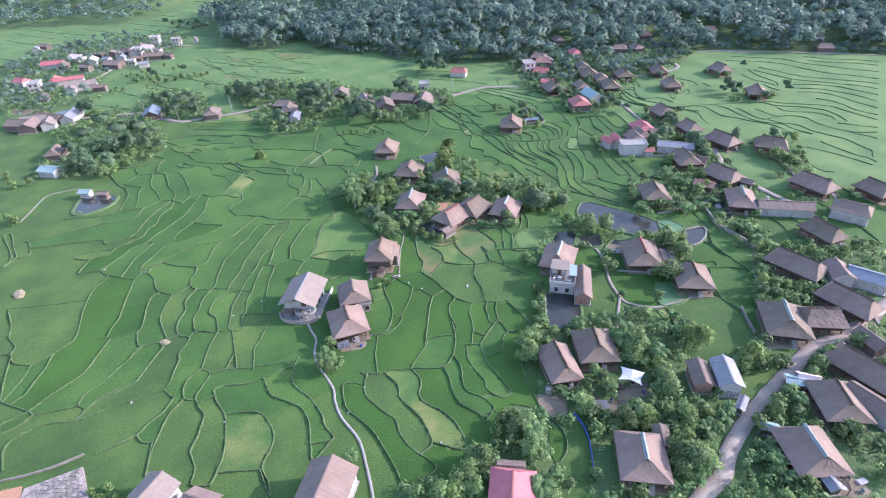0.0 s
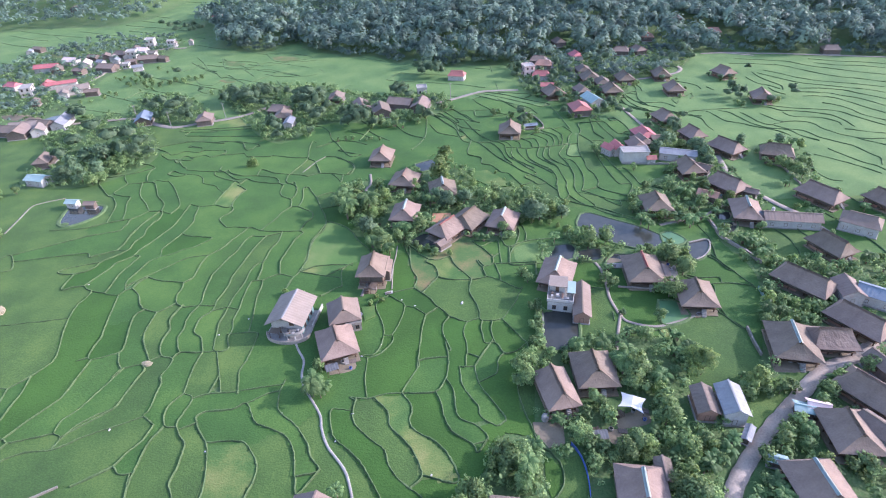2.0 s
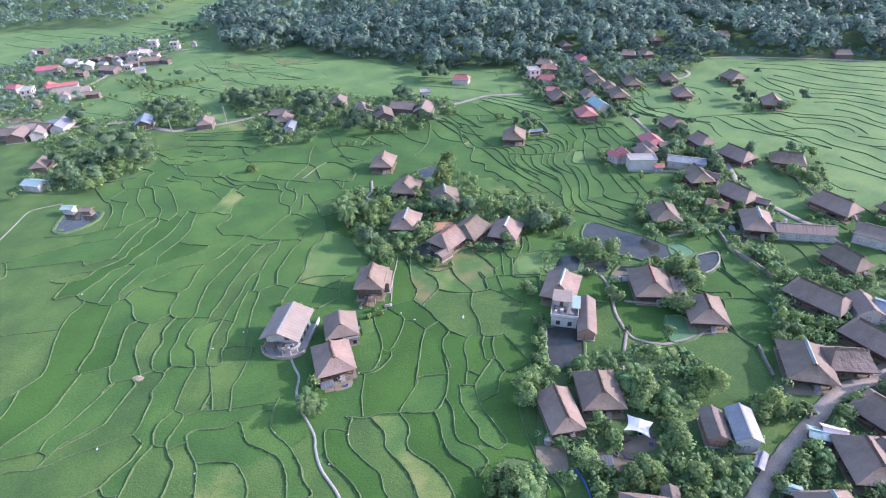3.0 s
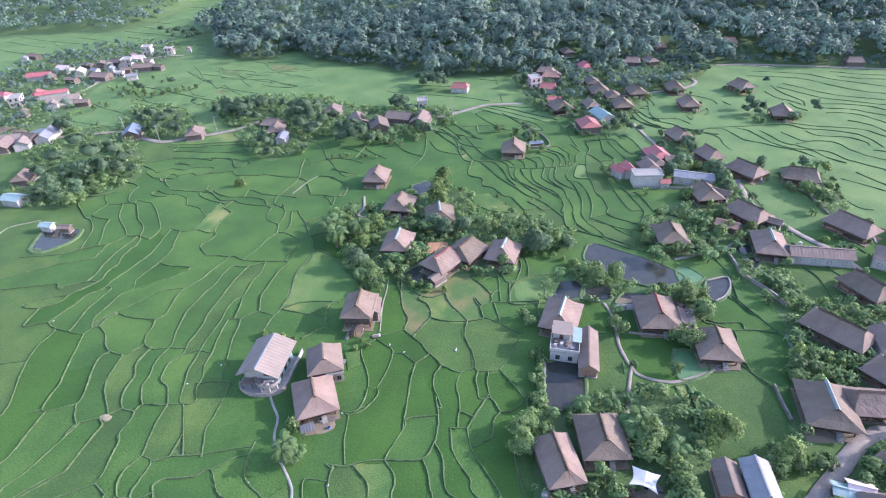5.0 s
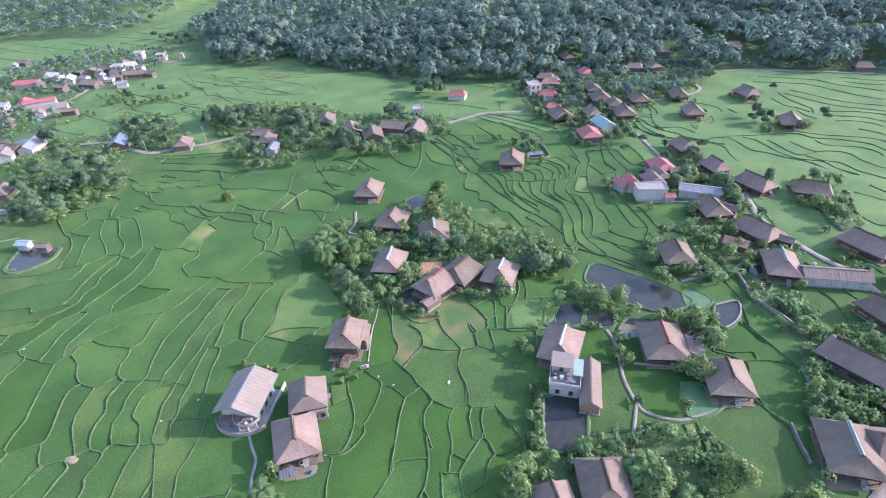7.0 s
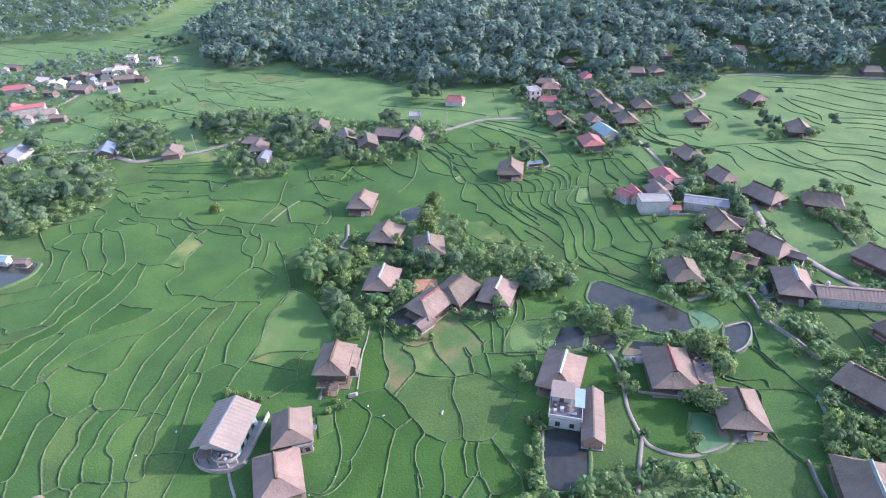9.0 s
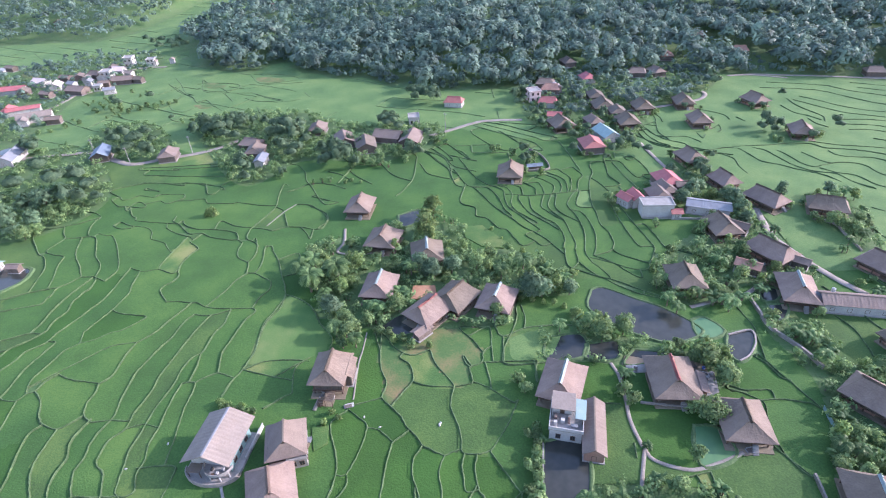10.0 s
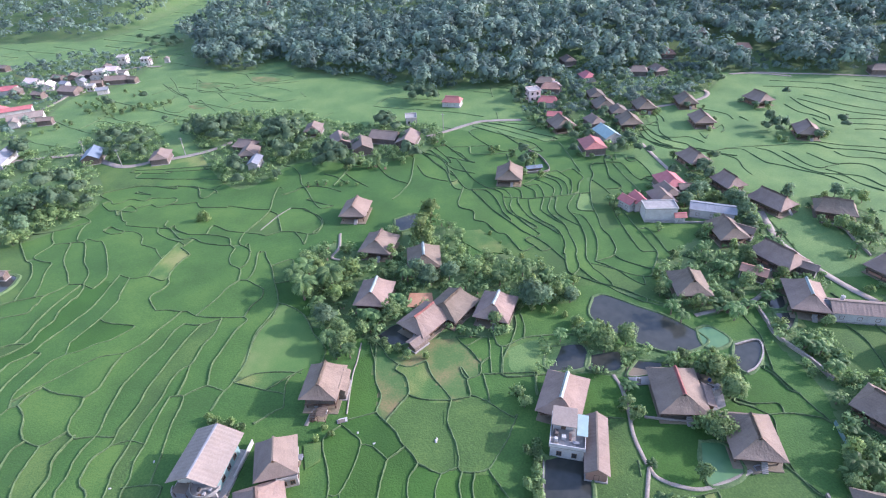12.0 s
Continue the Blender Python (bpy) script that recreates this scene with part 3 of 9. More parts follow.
def stilt_house(x, y, yaw, ridge=6.6, L=10.4, W=8.6, zr=6.1, ze=2.8, cap="", roof=None, note="weathered thatched roof", infill=0.5):
    rnd = random.Random(int(x * 13 + y * 7))
    root = thing("stilt_house", x, y, yaw, f"wooden stilt house with {note}" + (f" and {CAPS[cap][1]}" if cap else " among gardens"), "house", "stilt houses")
    roof_mat = roof or THATCH
    r = part("roof", hip_roof(L, W, ridge, ze, zr, 0.28 if not roof else 0.12, 0.05 if not roof else 0.015, rnd, sag=0.1 if roof else 0.28), roof_mat, root, note)
    if cap:
        m, lab = CAPS[cap]
        bm = bmesh.new()
        for s in (-1, 1):
            sheet(bm, [[(-ridge / 2 - 0.1, 0, zr + 0.1), (0, 0, zr + 0.02), (ridge / 2 + 0.1, 0, zr + 0.1)], [(-ridge / 2 - 0.1, s * 0.42, zr - 0.26), (0, s * 0.42, zr - 0.33), (ridge / 2 + 0.1, s * 0.42, zr - 0.26)]])
        bmesh.ops.solidify(bm, geom=bm.faces[:], thickness=0.05)
        part("ridge_cap", bm, m, r, lab)
    else:
        bm = bmesh.new()
        xs = [-ridge / 2 - 0.1 + (ridge + 0.2) * i / 9 for i in range(10)]
        rows = [[(a, -0.42 + rnd.uniform(-0.06, 0.06), zr - 0.3) for a in xs], [(a, 0, zr + 0.1 + rnd.uniform(-0.03, 0.03)) for a in xs], [(a, 0.42 + rnd.uniform(-0.06, 0.06), zr - 0.3) for a in xs]]
        sheet(bm, rows)
        bmesh.ops.solidify(bm, geom=bm.faces[:], thickness=0.06)
        part("ridge_thatch", bm, roof_mat, r)
    for s in (-1, 1):
        bm = bmesh.new()
        w = W / 2 * 0.15
        zb = zr - (zr - ze) * 0.17
        gx = s * (ridge / 2 - 0.35)
        a = [bm.verts.new((gx + o, yy, zz)) for o in (0, 0.08 * s) for yy, zz in ((-w, zb), (w, zb), (0, zr - 0.25))]
        for f in ((0, 1, 2), (5, 4, 3), (0, 3, 4, 1), (1, 4, 5, 2), (2, 5, 3, 0)):
            bm.faces.new([a[q] for q in f])
        part("gable", bm, WOOD, root, "dark timber gable")
    bl, bw, fl = L / 2 - 1.3, W / 2 - 1.1, 1.6
    top = ze + 0.25
    part("floor", boxed((-bl - 0.5, -bw - 0.4, fl - 0.18, bl + 0.5, bw + 0.4, fl), bevel=0.03), WOOD, root)
    for i in range(4):
        for sy in (-1, 1):
            px, py = -bl + 2 * bl * i / 3, sy * bw
            bm = bmesh.new()
            bmesh.ops.create_cone(bm, cap_ends=True, segments=8, radius1=0.17, radius2=0.14, depth=top - 0.1, matrix=Matrix.Translation((px, py, (top - 0.1) / 2)))
            part("post", bm, WOOD, root)
    for s in (-1, 1):
        part("wall", boxed((-bl + 0.15, s * bw - 0.05, fl, bl - 0.15, s * bw + 0.05, top)), PLANK, root)
        part("wall", boxed((s * bl - 0.05, -bw + 0.15, fl, s * bl + 0.05, bw - 0.15, top)), PLANK, root)
        for k in (-0.5, 0.15):
            opening(root, k * bl * 1.3, s * bw, fl + 0.45, 1.1, 0.8, True, s)
        opening(root, s * bl, -bw * 0.45, fl + 0.45, 1.0, 0.8, False, s)
        opening(root, s * bl, bw * 0.4, fl + 0.05, 0.95, 1.6, False, s, door=True)
    if infill:
        for w in ((-bl + 0.3, -bw + 0.25, 0, bl * (2 * infill - 1), -bw + 0.4, fl - 0.18), (-bl + 0.3, -bw + 0.4, 0, -bl + 0.45, bw - 0.4, fl - 0.18), (-bl + 0.3, bw - 0.4, 0, bl * (2 * infill - 1), bw - 0.25, fl - 0.18)):
            part("ground_wall", boxed(w), BRICKM, root, "brick infill below the floor")
    bm = bmesh.new()
    prof = [(bl + 0.52, 0.0)]
    for i in range(6):
        prof += [(bl + 0.52 + 0.26 * (6 - i), 0.24 * i), (bl + 0.52 + 0.26 * (6 - i), 0.24 * (i + 1))]
    prof.append((bl + 0.52, 0.24 * 6))
    l, r_ = [bm.verts.new((u, bw * 0.15, w)) for u, w in prof], [bm.verts.new((u, bw * 0.15 + 1.1, w)) for u, w in prof]
    bm.faces.new(l), bm.faces.new(r_[::-1])
    for i in range(len(prof)):
        j = (i + 1) % len(prof)
        bm.faces.new((l[i], r_[i], r_[j], l[j]))
    bmesh.ops.recalc_face_normals(bm, faces=bm.faces[:])
    part("stairs", bm, CONCRETE, root)
    part("yard", boxed((-L / 2 + 0.4, -W / 2 + 0.4, -0.1, L / 2 + 0.3, W / 2 - 0.3, 0.34), bevel=0.05), SOIL, root, "trodden earth floor")
    HOMES.append((x, y, 5.6))
    return root


def gable_house(x, y, yaw, L, W, eave, ridge_z, roof_mat, wall_mat, label, roof_note, openings=2, wave=0.025, category="house", over=0.6, group="farm buildings"):
    rnd = random.Random(int(x * 11 + y * 5))
    root = thing("farmhouse" if category == "house" else "shed", x, y, yaw, label, category, group)
    hw, hl = W / 2 - over, L / 2 - over
    hip = W > 6.4 and roof_mat in (RED, FIBRO, BRICKM) and L < 12
    rl = L - W * 0.42 if hip else L
    part("roof", hip_roof(L, W, rl, eave, ridge_z, 0.09, 0.02, rnd) if hip else gable_roof(L, W, eave, ridge_z, 0.09, wave, rnd), roof_mat, root, roof_note)
    part("ridge_cap", boxed((-rl / 2 - 0.05, -0.22, ridge_z - 0.02, rl / 2 + 0.05, 0.22, ridge_z + 0.12), bevel=0.05), roof_mat, root)
    slope = (ridge_z - eave) / (W / 2)
    wt_ = eave + slope * over - 0.1
    for s in (-1, 1):
        part("wall", boxed((-hl, s * hw - 0.09, 0, hl, s * hw + 0.09, wt_)), wall_mat, root)
        bm = bmesh.new()
        a = [bm.verts.new((s * hl + o, yy, zz)) for o in (-0.09, 0.09) for yy, zz in ((-hw + 0.09, 0), (hw - 0.09, 0), (hw - 0.09, wt_), (0, wt_ + 0.25 if hip else ridge_z - 0.12), (-hw + 0.09, wt_))]
        bm.faces.new(a[:5][::-1]), bm.faces.new(a[5:])
        for i in range(5):
            bm.faces.new((a[i], a[(i + 1) % 5], a[5 + (i + 1) % 5], a[5 + i]))
        bmesh.ops.recalc_face_normals(bm, faces=bm.faces[:])
        part("end_wall", bm, wall_mat, root)
        for i in range(openings):
            px = -hl + 2 * hl * (i + 0.5) / openings
            opening(root, px, s * hw, 0.9, 1.1, 1.1, True, s * 1.6)
        opening(root, s * hl, 0, 0, 1.0, 2.0, False, s * 1.6, door=True)
    part("plinth", boxed((-hl - 0.35, -hw - 0.35, -0.1, hl + 0.35, hw + 0.35, 0.36), bevel=0.04), CONCRETE, root)
    HOMES.append((x, y, max(L, W) * 0.55))
    return root


def flat_house(x, y, yaw, L, W, H, label, wall_mat=None, storeys=2, parapet=0.7, windows=True):
    """A rendered concrete house with a flat roof behind a parapet."""
    wall_mat = wall_mat or WHITE
    root = thing("concrete_house", x, y, yaw, label, "house", "farm buildings")
    a, b = L / 2, W / 2
    for w in ((-a, -b, 0, a, -b + 0.2, H), (-a, b - 0.2, 0, a, b, H), (-a, -b + 0.2, 0, -a + 0.2, b - 0.2, H), (a - 0.2, -b + 0.2, 0, a, b - 0.2, H)):
        part("wall", boxed(w), wall_mat, root)
    part("roof_slab", boxed((-a - 0.25, -b - 0.25, H, a + 0.25, b + 0.25, H + 0.18), bevel=0.03), CONCRETE, root)
    part("parapet", boxed((-a - 0.2, -b - 0.2, H + 0.18, a + 0.2, -b - 0.05, H + parapet), (-a - 0.2, b + 0.05, H + 0.18, a + 0.2, b + 0.2, H + parapet),
                          (-a - 0.2, -b - 0.05, H + 0.18, -a - 0.05, b + 0.05, H + parapet), (a + 0.05, -b - 0.05, H + 0.18, a + 0.2, b + 0.05, H + parapet)), wall_mat, root)
    sh = H / storeys
    for s in range(storeys):
        for sg in (-1, 1) if windows else ():
            for k in (-0.5, 0.5):
                opening(root, k * a, sg * b, s * sh + 0.9, 1.1, 1.3, True, sg * 1.5)
                opening(root, sg * a, k * b * 0.9, s * sh + 0.9, 1.0, 1.3, False, sg * 1.5)
        if s:
            part("band", boxed((-a - 0.12, -b - 0.12, s * sh - 0.1, a + 0.12, -b - 0.003, s * sh + 0.1), (a + 0.003, -b - 0.003, s * sh - 0.1, a + 0.12, b + 0.12, s * sh + 0.1)), wall_mat, root)
    HOMES.append((x, y, max(L, W) * 0.6))
    return root

# ---- trees ----
def leaf_quads(centres, outs, size, rnd, tilt=0.55):
    """Small bent leaf sprays, facing roughly outward."""
    n = len(centres)
    c = np.asarray(centres, float)
    o = np.asarray(outs, float) + rnd.normal(0, tilt, (n, 3))
    o /= np.linalg.norm(o, axis=1, keepdims=True) + 1e-9
    a = np.cross(o, rnd.normal(0, 1, (n, 3)))
    a /= np.linalg.norm(a, axis=1, keepdims=True) + 1e-9
    b = np.cross(o, a)
    s = size * rnd.uniform(0.6, 1.35, (n, 1))
    bend = o * s * rnd.uniform(-0.35, 0.1, (n, 1))
    v = np.stack([c + a * s * 0.62 + bend, c + b * s * 0.42, c - a * s * 0.62 + bend, c - b * s * 0.42], 1).reshape(-1, 3)
    f = np.arange(4 * n).reshape(n, 4)
    soft = np.asarray(outs, float) + 0.25 * o
    soft /= np.linalg.norm(soft, axis=1, keepdims=True) + 1e-9
    return v, f, np.repeat(soft, 4, 0)


def crown(name, v, f, nrm, material, parent=None):
    """Leaves shaded as the rounded mass that they make up."""
    ob = raw(name, v, f, material, parent, smooth=True)
    ob.data.normals_split_custom_set_from_vertices(nrm)
    return ob


def crown_points(rnd, radius, height, low, lobes, per_lobe, leaves):
    """Leaf places on several uneven lobes, and the way out from each."""
    cs, os_ = [], []
    for i in range(lobes):
        ang = 6.283 * (i / lobes + rnd.uniform(-0.1, 0.1))
        up = rnd.uniform(0.15, 0.9)
        rr = radius * rnd.uniform(0.3, 0.62) * (1.15 - up * 0.8)
        ctr = np.array([rr * math.cos(ang), rr * math.sin(ang), low + (height - low) * up * 0.85])
        lr = radius * rnd.uniform(0.36, 0.6)
        for _ in range(per_lobe):
            d = rnd.normal(0, 1, 3)
            d[2] = abs(d[2]) * 0.9 - 0.25
            d /= np.linalg.norm(d)
            p = ctr + d * lr * rnd.uniform(0.75, 1.1) * np.array([1, 1, 0.8])
            for _ in range(leaves):
                cs.append(p + rnd.normal(0, lr * 0.17, 3))
                os_.append(d + np.array([0, 0, 0.35]))
    return cs, os_


def trunk_mesh(rnd, height, r, limbs):
    bm = bmesh.new()

    def limb(p, q, r0, r1):
        d = q - p
        bmesh.ops.create_cone(bm, cap_ends=True, segments=7, radius1=r0, radius2=r1, depth=d.length,
                              matrix=Matrix.Translation((p + q) / 2) @ d.to_track_quat("Z", "Y").to_matrix().to_4x4())
    mid = Vector((rnd.uniform(-0.2, 0.2), rnd.uniform(-0.2, 0.2), height * 0.45))
    limb(Vector((0, 0, -0.2)), mid, r, r * 0.7)
    for i in range(limbs):
        a = 6.283 * i / limbs + rnd.uniform(-0.4, 0.4)
        k = height * rnd.uniform(0.16, 0.3)
        limb(mid - Vector((0, 0, height * rnd.uniform(0, 0.12))), mid + Vector((math.cos(a) * k, math.sin(a) * k, height * rnd.uniform(0.2, 0.4))), r * 0.5, r * 0.16)
    return bm


PROTO = {}
FAR_TREES = []      # past the nearest few hundred, trees join one wood
STYLES = {
    "broad": ("broadleaf_tree", "round-crowned broadleaf tree with dense mid-green leaves", LEAF, 8.0, 3.3, 1.2, 10, 20, 9),
    "dark": ("broadleaf_tree", "tall dense broadleaf tree with dark green leaves", LEAF_DARK, 10.0, 3.8, 1.8, 11, 20, 9),
    "pale": ("broadleaf_tree", "light yellow-green feathery tree beside the houses", LEAF_PALE, 8.0, 2.9, 1.0, 9, 18, 9),
    "shrub": ("shrub", "low leafy green shrub in a garden", LEAF, 3.0, 1.5, 0.1, 7, 13, 8),
    "paleshrub": ("shrub", "low yellow-green shrub on a field edge", LEAF_PALE, 3.0, 1.6, 0.1, 7, 13, 8),
}


def build_tree(style, variant):
    name, label, leafmat, h, r, low, lobes, per, lv = STYLES[style]
    rnd = np.random.RandomState(variant * 17 + len(style) * 3 + 1)
    root = new(name)
    tagged(root, label, "tree" if "tree" in name else "shrub", "trees and shrubs")
    part("trunk", trunk_mesh(rnd, h * 0.75, 0.024 * h, 5), BARK, root)
    cs, os_ = crown_points(rnd, r, h, low, lobes, per, lv)
    v, f, nrm = leaf_quads(cs, os_, 0.055 * h if h > 4 else 0.27, rnd)
    crown("crown", v, f, nrm, leafmat, root)
    return root


def banana_clump(variant):
    """Banana clump: three stems with long, broad, arching leaves."""
    rnd = random.Random(variant * 7)
    root = new("banana_plant")
    tagged(root, "clump of banana plants with broad arching leaves", "banana plant", "trees and shrubs")
    bm, lv, lf = bmesh.new(), [], []
    for s in range(3):
        bx, by = (0, 0) if s == 0 else (rnd.uniform(-0.9, 0.9), rnd.uniform(-0.9, 0.9))
        hh = 4.0 * (1 if s == 0 else rnd.uniform(0.6, 0.9))
        st = hh * 0.5
        bmesh.ops.create_cone(bm, cap_ends=True, segments=7, radius1=0.16, radius2=0.1, depth=st + 0.2, matrix=Matrix.Translation((bx, by, st / 2 - 0.1)))
        for i in range(9):
            a, el = rnd.uniform(0, 6.283), rnd.uniform(0.5, 1.35)
            ln, wd = hh * rnd.uniform(0.42, 0.62), 0.36
            d, sd = Vector((math.cos(a), math.sin(a), 0)), Vector((-math.sin(a), math.cos(a), 0))
            p, base = Vector((bx, by, st)), len(lv)
            for k in range(6):
                w = wd * (0.35, 0.9, 1.0, 0.95, 0.7, 0.12)[k]
                up = Vector((0, 0, 0.12 * w))
                lv += [p - sd * w - up, p + up, p + sd * w - up]
                e = el - 0.42 * k
                p = p + (d * math.cos(e) + Vector((0, 0, math.sin(e)))) * ln / 5
                if k:
                    b = base + 3 * k
                    lf += [(b - 3, b - 2, b + 1, b), (b - 2, b - 1, b + 2, b + 1)]
    part("stem", bm, BARK, root)
    raw("leaves", lv, lf, LEAF_BANANA, root)
    return root


def palm_tree(variant):
    """A palm: a thin leaning stem under a star of drooping fronds, each a rib with leaflets on both sides."""
    rnd = random.Random(variant * 11 + 5)
    root = new("palm")
    tagged(root, "slender palm with a star of feathery drooping fronds", "palm", "trees and shrubs")
    bm, lv, lf = bmesh.new(), [], []
    st = 2.5
    for k in range(3):
        bmesh.ops.create_cone(bm, cap_ends=True, segments=7, radius1=0.15 - 0.03 * k, radius2=0.12 - 0.03 * k, depth=st / 3 + 0.1, matrix=Matrix.Translation((0.03 * k, 0.02 * k, st / 3 * (k + 0.5) - 0.05)))
    for i in range(15):
        a, el = 6.283 * i / 15 + rnd.uniform(-0.2, 0.2), rnd.uniform(0.1, 1.25)
        ln = rnd.uniform(1.5, 2.1)
        d, sd = Vector((math.cos(a), math.sin(a), 0)), Vector((-math.sin(a), math.cos(a), 0))
        p = Vector((0.06, 0.04, st))
        for k in range(8):
            e = el - 0.26 * k
            fwd = d * math.cos(e) + Vector((0, 0, math.sin(e)))
            q = p + fwd * ln / 8
            w = 0.5 * (0.45, 0.8, 1.0, 1.0, 0.95, 0.8, 0.6, 0.35)[k]
            for s in (-1, 1):
                tip = p + fwd * (ln / 8 + w * 0.55) + sd * (s * w) - Vector((0, 0, w * 0.45))
                b = len(lv)
                lv += [p, q, tip + fwd * 0.07, tip - fwd * 0.05]
                lf.append((b, b + 1, b + 2, b + 3) if s > 0 else (b + 3, b + 2, b + 1, b))
            p = q
    part("stem", bm, BARK, root)
    raw("leaves", lv, lf, LEAF_BANANA, root)
    return root


def plant(style, x, y, h):
    """One tree of that kind and height; the first of each shape is built, the rest are copies."""
    if any(inside(x, y, w) for w in WET) or 82 < x < 100 and 104 < y < 160 and (x * 7.3 + y * 3.1) % 1 < 0.45:
        return
    h *= 0.98
    if style in ("broad", "dark", "pale") and y > 228:
        FAR_TREES.append((x, y, h, h * 0.42))
        return
    rnd = random.Random(int(x * 31 + y * 17))
    if style in ("broad", "dark") and y < 228 and x > -60:
        # the gardens hold a mixed growth
        style, k = rnd.choices(((style, 1.0), ("palm", 0.95), ("banana", 0.65), ("pale", 0.95)), (5, 2.2, 1.4, 2.2))[0]
        h *= k * (0.72 if 84 < x < 100 and 100 < y < 165 else 1.0)
    variant = rnd.randrange(4)
    m = pose(x, y, ground_z(x, y), rnd.uniform(-3, 3), rnd.uniform(-3, 3), rnd.uniform(0, 360))
    key = (style, variant)
    wide = rnd.uniform(0.9, 1.15)
    if key not in PROTO:
        ob = banana_clump(variant) if style == "banana" else palm_tree(variant) if style == "palm" else build_tree(style, variant)
        h0 = 4.0 if style in ("banana", "palm") else STYLES[style][3]
        ob.matrix_basis = m @ Matrix.Scale(h / h0, 4)
        PROTO[key] = (ob, h)
    else:
        ob, h0 = PROTO[key]
        copy_thing(ob, m @ Matrix.Diagonal((h / h0 * wide, h / h0 * wide, h / h0, 1)))


def grove(style, *spots):
    for x, y, h in spots:
        plant(style, x, y, h)


def woodland(name, label, spots, quads, material, seed, leaf=0.27):
    """A far wood: many small uneven crowns in one mesh."""
    rnd = np.random.RandomState(seed)
    av, af, an, k = [], [], [], 0
    for x, y, h, r in spots:
        n = quads
        d = rnd.normal(0, 1, (n, 3))
        d[:, 2] = np.abs(d[:, 2]) * 0.9 - 0.2
        d /= np.linalg.norm(d, axis=1, keepdims=True)
        lump = 0.72 + 0.38 * np.sin(3 * np.arctan2(d[:, 1], d[:, 0]) + rnd.uniform(0, 6.28)) * rnd.uniform(0.3, 0.9) + 0.2 * np.sin(5 * d[:, 2] + rnd.uniform(0, 6.28))
        c = d * lump[:, None] * r * rnd.uniform(0.8, 1.05, (n, 1)) * np.array([1, 1, 0.9])
        c += np.array([x, y, ground_z(x, y) + max(h - r * 0.85, r * 0.5)])
        v, f, nrm = leaf_quads(c, d + np.array([0, 0, 0.3]), r * leaf, rnd, 0.3)
        av.append(v), af.append(f + k), an.append(nrm)
        k += len(v)
    ob = crown(name, np.concatenate(av), np.concatenate(af), np.concatenate(an), material)
    return tagged(ob, label, "woodland", kind="stuff")

# ---- paddies: bunds, paths, water ----
bund((-130.5, 231.1), (-127.2, 225.9), (-120.5, 222.4), (-117.3, 219.4), (-117.9, 216.7), (-117, 211.4), (-115.1, 207), (-112.1, 205.5))
bund((-135.1, 207.8), (-134.5, 212.4), (-131.9, 212.6), (-127.2, 214), (-123.6, 215.4), (-121.1, 217), (-117.3, 219.4))
bund((-127.4, 213.6), (-124.8, 208.6), (-122.5, 205.6), (-123.1, 202.4), (-124.3, 197.8), (-120.2, 195.2), (-116.1, 193.8), (-115.1, 188.7), (-112.6, 182), (-111.4, 177.6), (-110.9, 176.4))
bund((-134.5, 212.4), (-135.1, 207.8), (-129.9, 201), (-125.7, 196), (-122.7, 193.9), (-118.7, 187.5), (-117.3, 181.3), (-116.4, 177.3), (-116, 174.9))
bund((-116.6, 205.6), (-116.2, 204.2), (-113.9, 197), (-111.7, 193.1), (-107.3, 187.4), (-104, 182))
bund((-122.3, 205.1), (-117.5, 205.6), (-112.1, 205.5), (-107.8, 198.4), (-105.5, 193.7), (-100.8, 187.6), (-99.3, 181.7))
bund((-112.5, 205.8), (-111.8, 207.6), (-108.3, 206.1), (-105.8, 205.4), (-101, 198.7), (-95.3, 188.3), (-94, 183.7), (-95.2, 179.4))
bund((-104, 182), (-99.1, 181.4), (-97.9, 176.1), (-98.8, 174.3))
bund((-95.2, 179.4), (-99.1, 181.4))
bund((-90.2, 185.8), (-90.5, 180.1), (-90.5, 174.6), (-90.9, 170.1), (-92.6, 165.2), (-93.7, 162.2), (-95.2, 158.5), (-96.3, 156), (-97, 152.7), (-98.6, 151.1), (-100.7, 149.3), (-101.3, 146.2), (-102.4, 144), (-103.9, 140.3), (-104.7, 138))
bund((-90.2, 185.8), (-85.5, 183.7), (-80.9, 184.4), (-75.5, 182), (-74.3, 185))
bund((-86.4, 184.1), (-86.3, 182.4), (-85.8, 179.1), (-85.4, 175.9), (-84.6, 172.7), (-85.4, 167.4), (-85.7, 165.4), (-87.9, 159.2), (-88.9, 156.1))
bund((-109, 212.7), (-107.8, 215), (-102.7, 212.4), (-96.6, 210.6), (-93, 207.3), (-91.5, 203.1), (-89.3, 201.7), (-85.5, 199.8), (-83.7, 197.3), (-80.4, 193.3))
bund((-105.5, 219.3), (-103.7, 218.2), (-102.7, 215.9), (-98.3, 214.6), (-90.2, 213), (-86.4, 212.5))
bund((-107.8, 215), (-109.4, 212.9), (-105.5, 210.4), (-102, 210.6), (-101.4, 212))
bund((-78.9, 203.2), (-80.4, 193.7), (-81.2, 187.2), (-80.9, 184.4))
bund((-119.7, 232.6), (-118, 235), (-115.5, 232.2), (-112.9, 233), (-110.4, 235.3), (-103.9, 233.6), (-102.3, 235.6))
bund((-111, 225.3), (-110.1, 226.8), (-108.1, 230), (-104.2, 227.2), (-105, 225.3), (-110.1, 226.8), (-112, 226.9))
bund((-110.1, 240.2), (-110, 241.6), (-103.9, 238.3), (-104.7, 238.9))
bund((-105.3, 228), (-102.2, 229.5), (-100.2, 230.3), (-96.6, 228), (-94.1, 229.2))
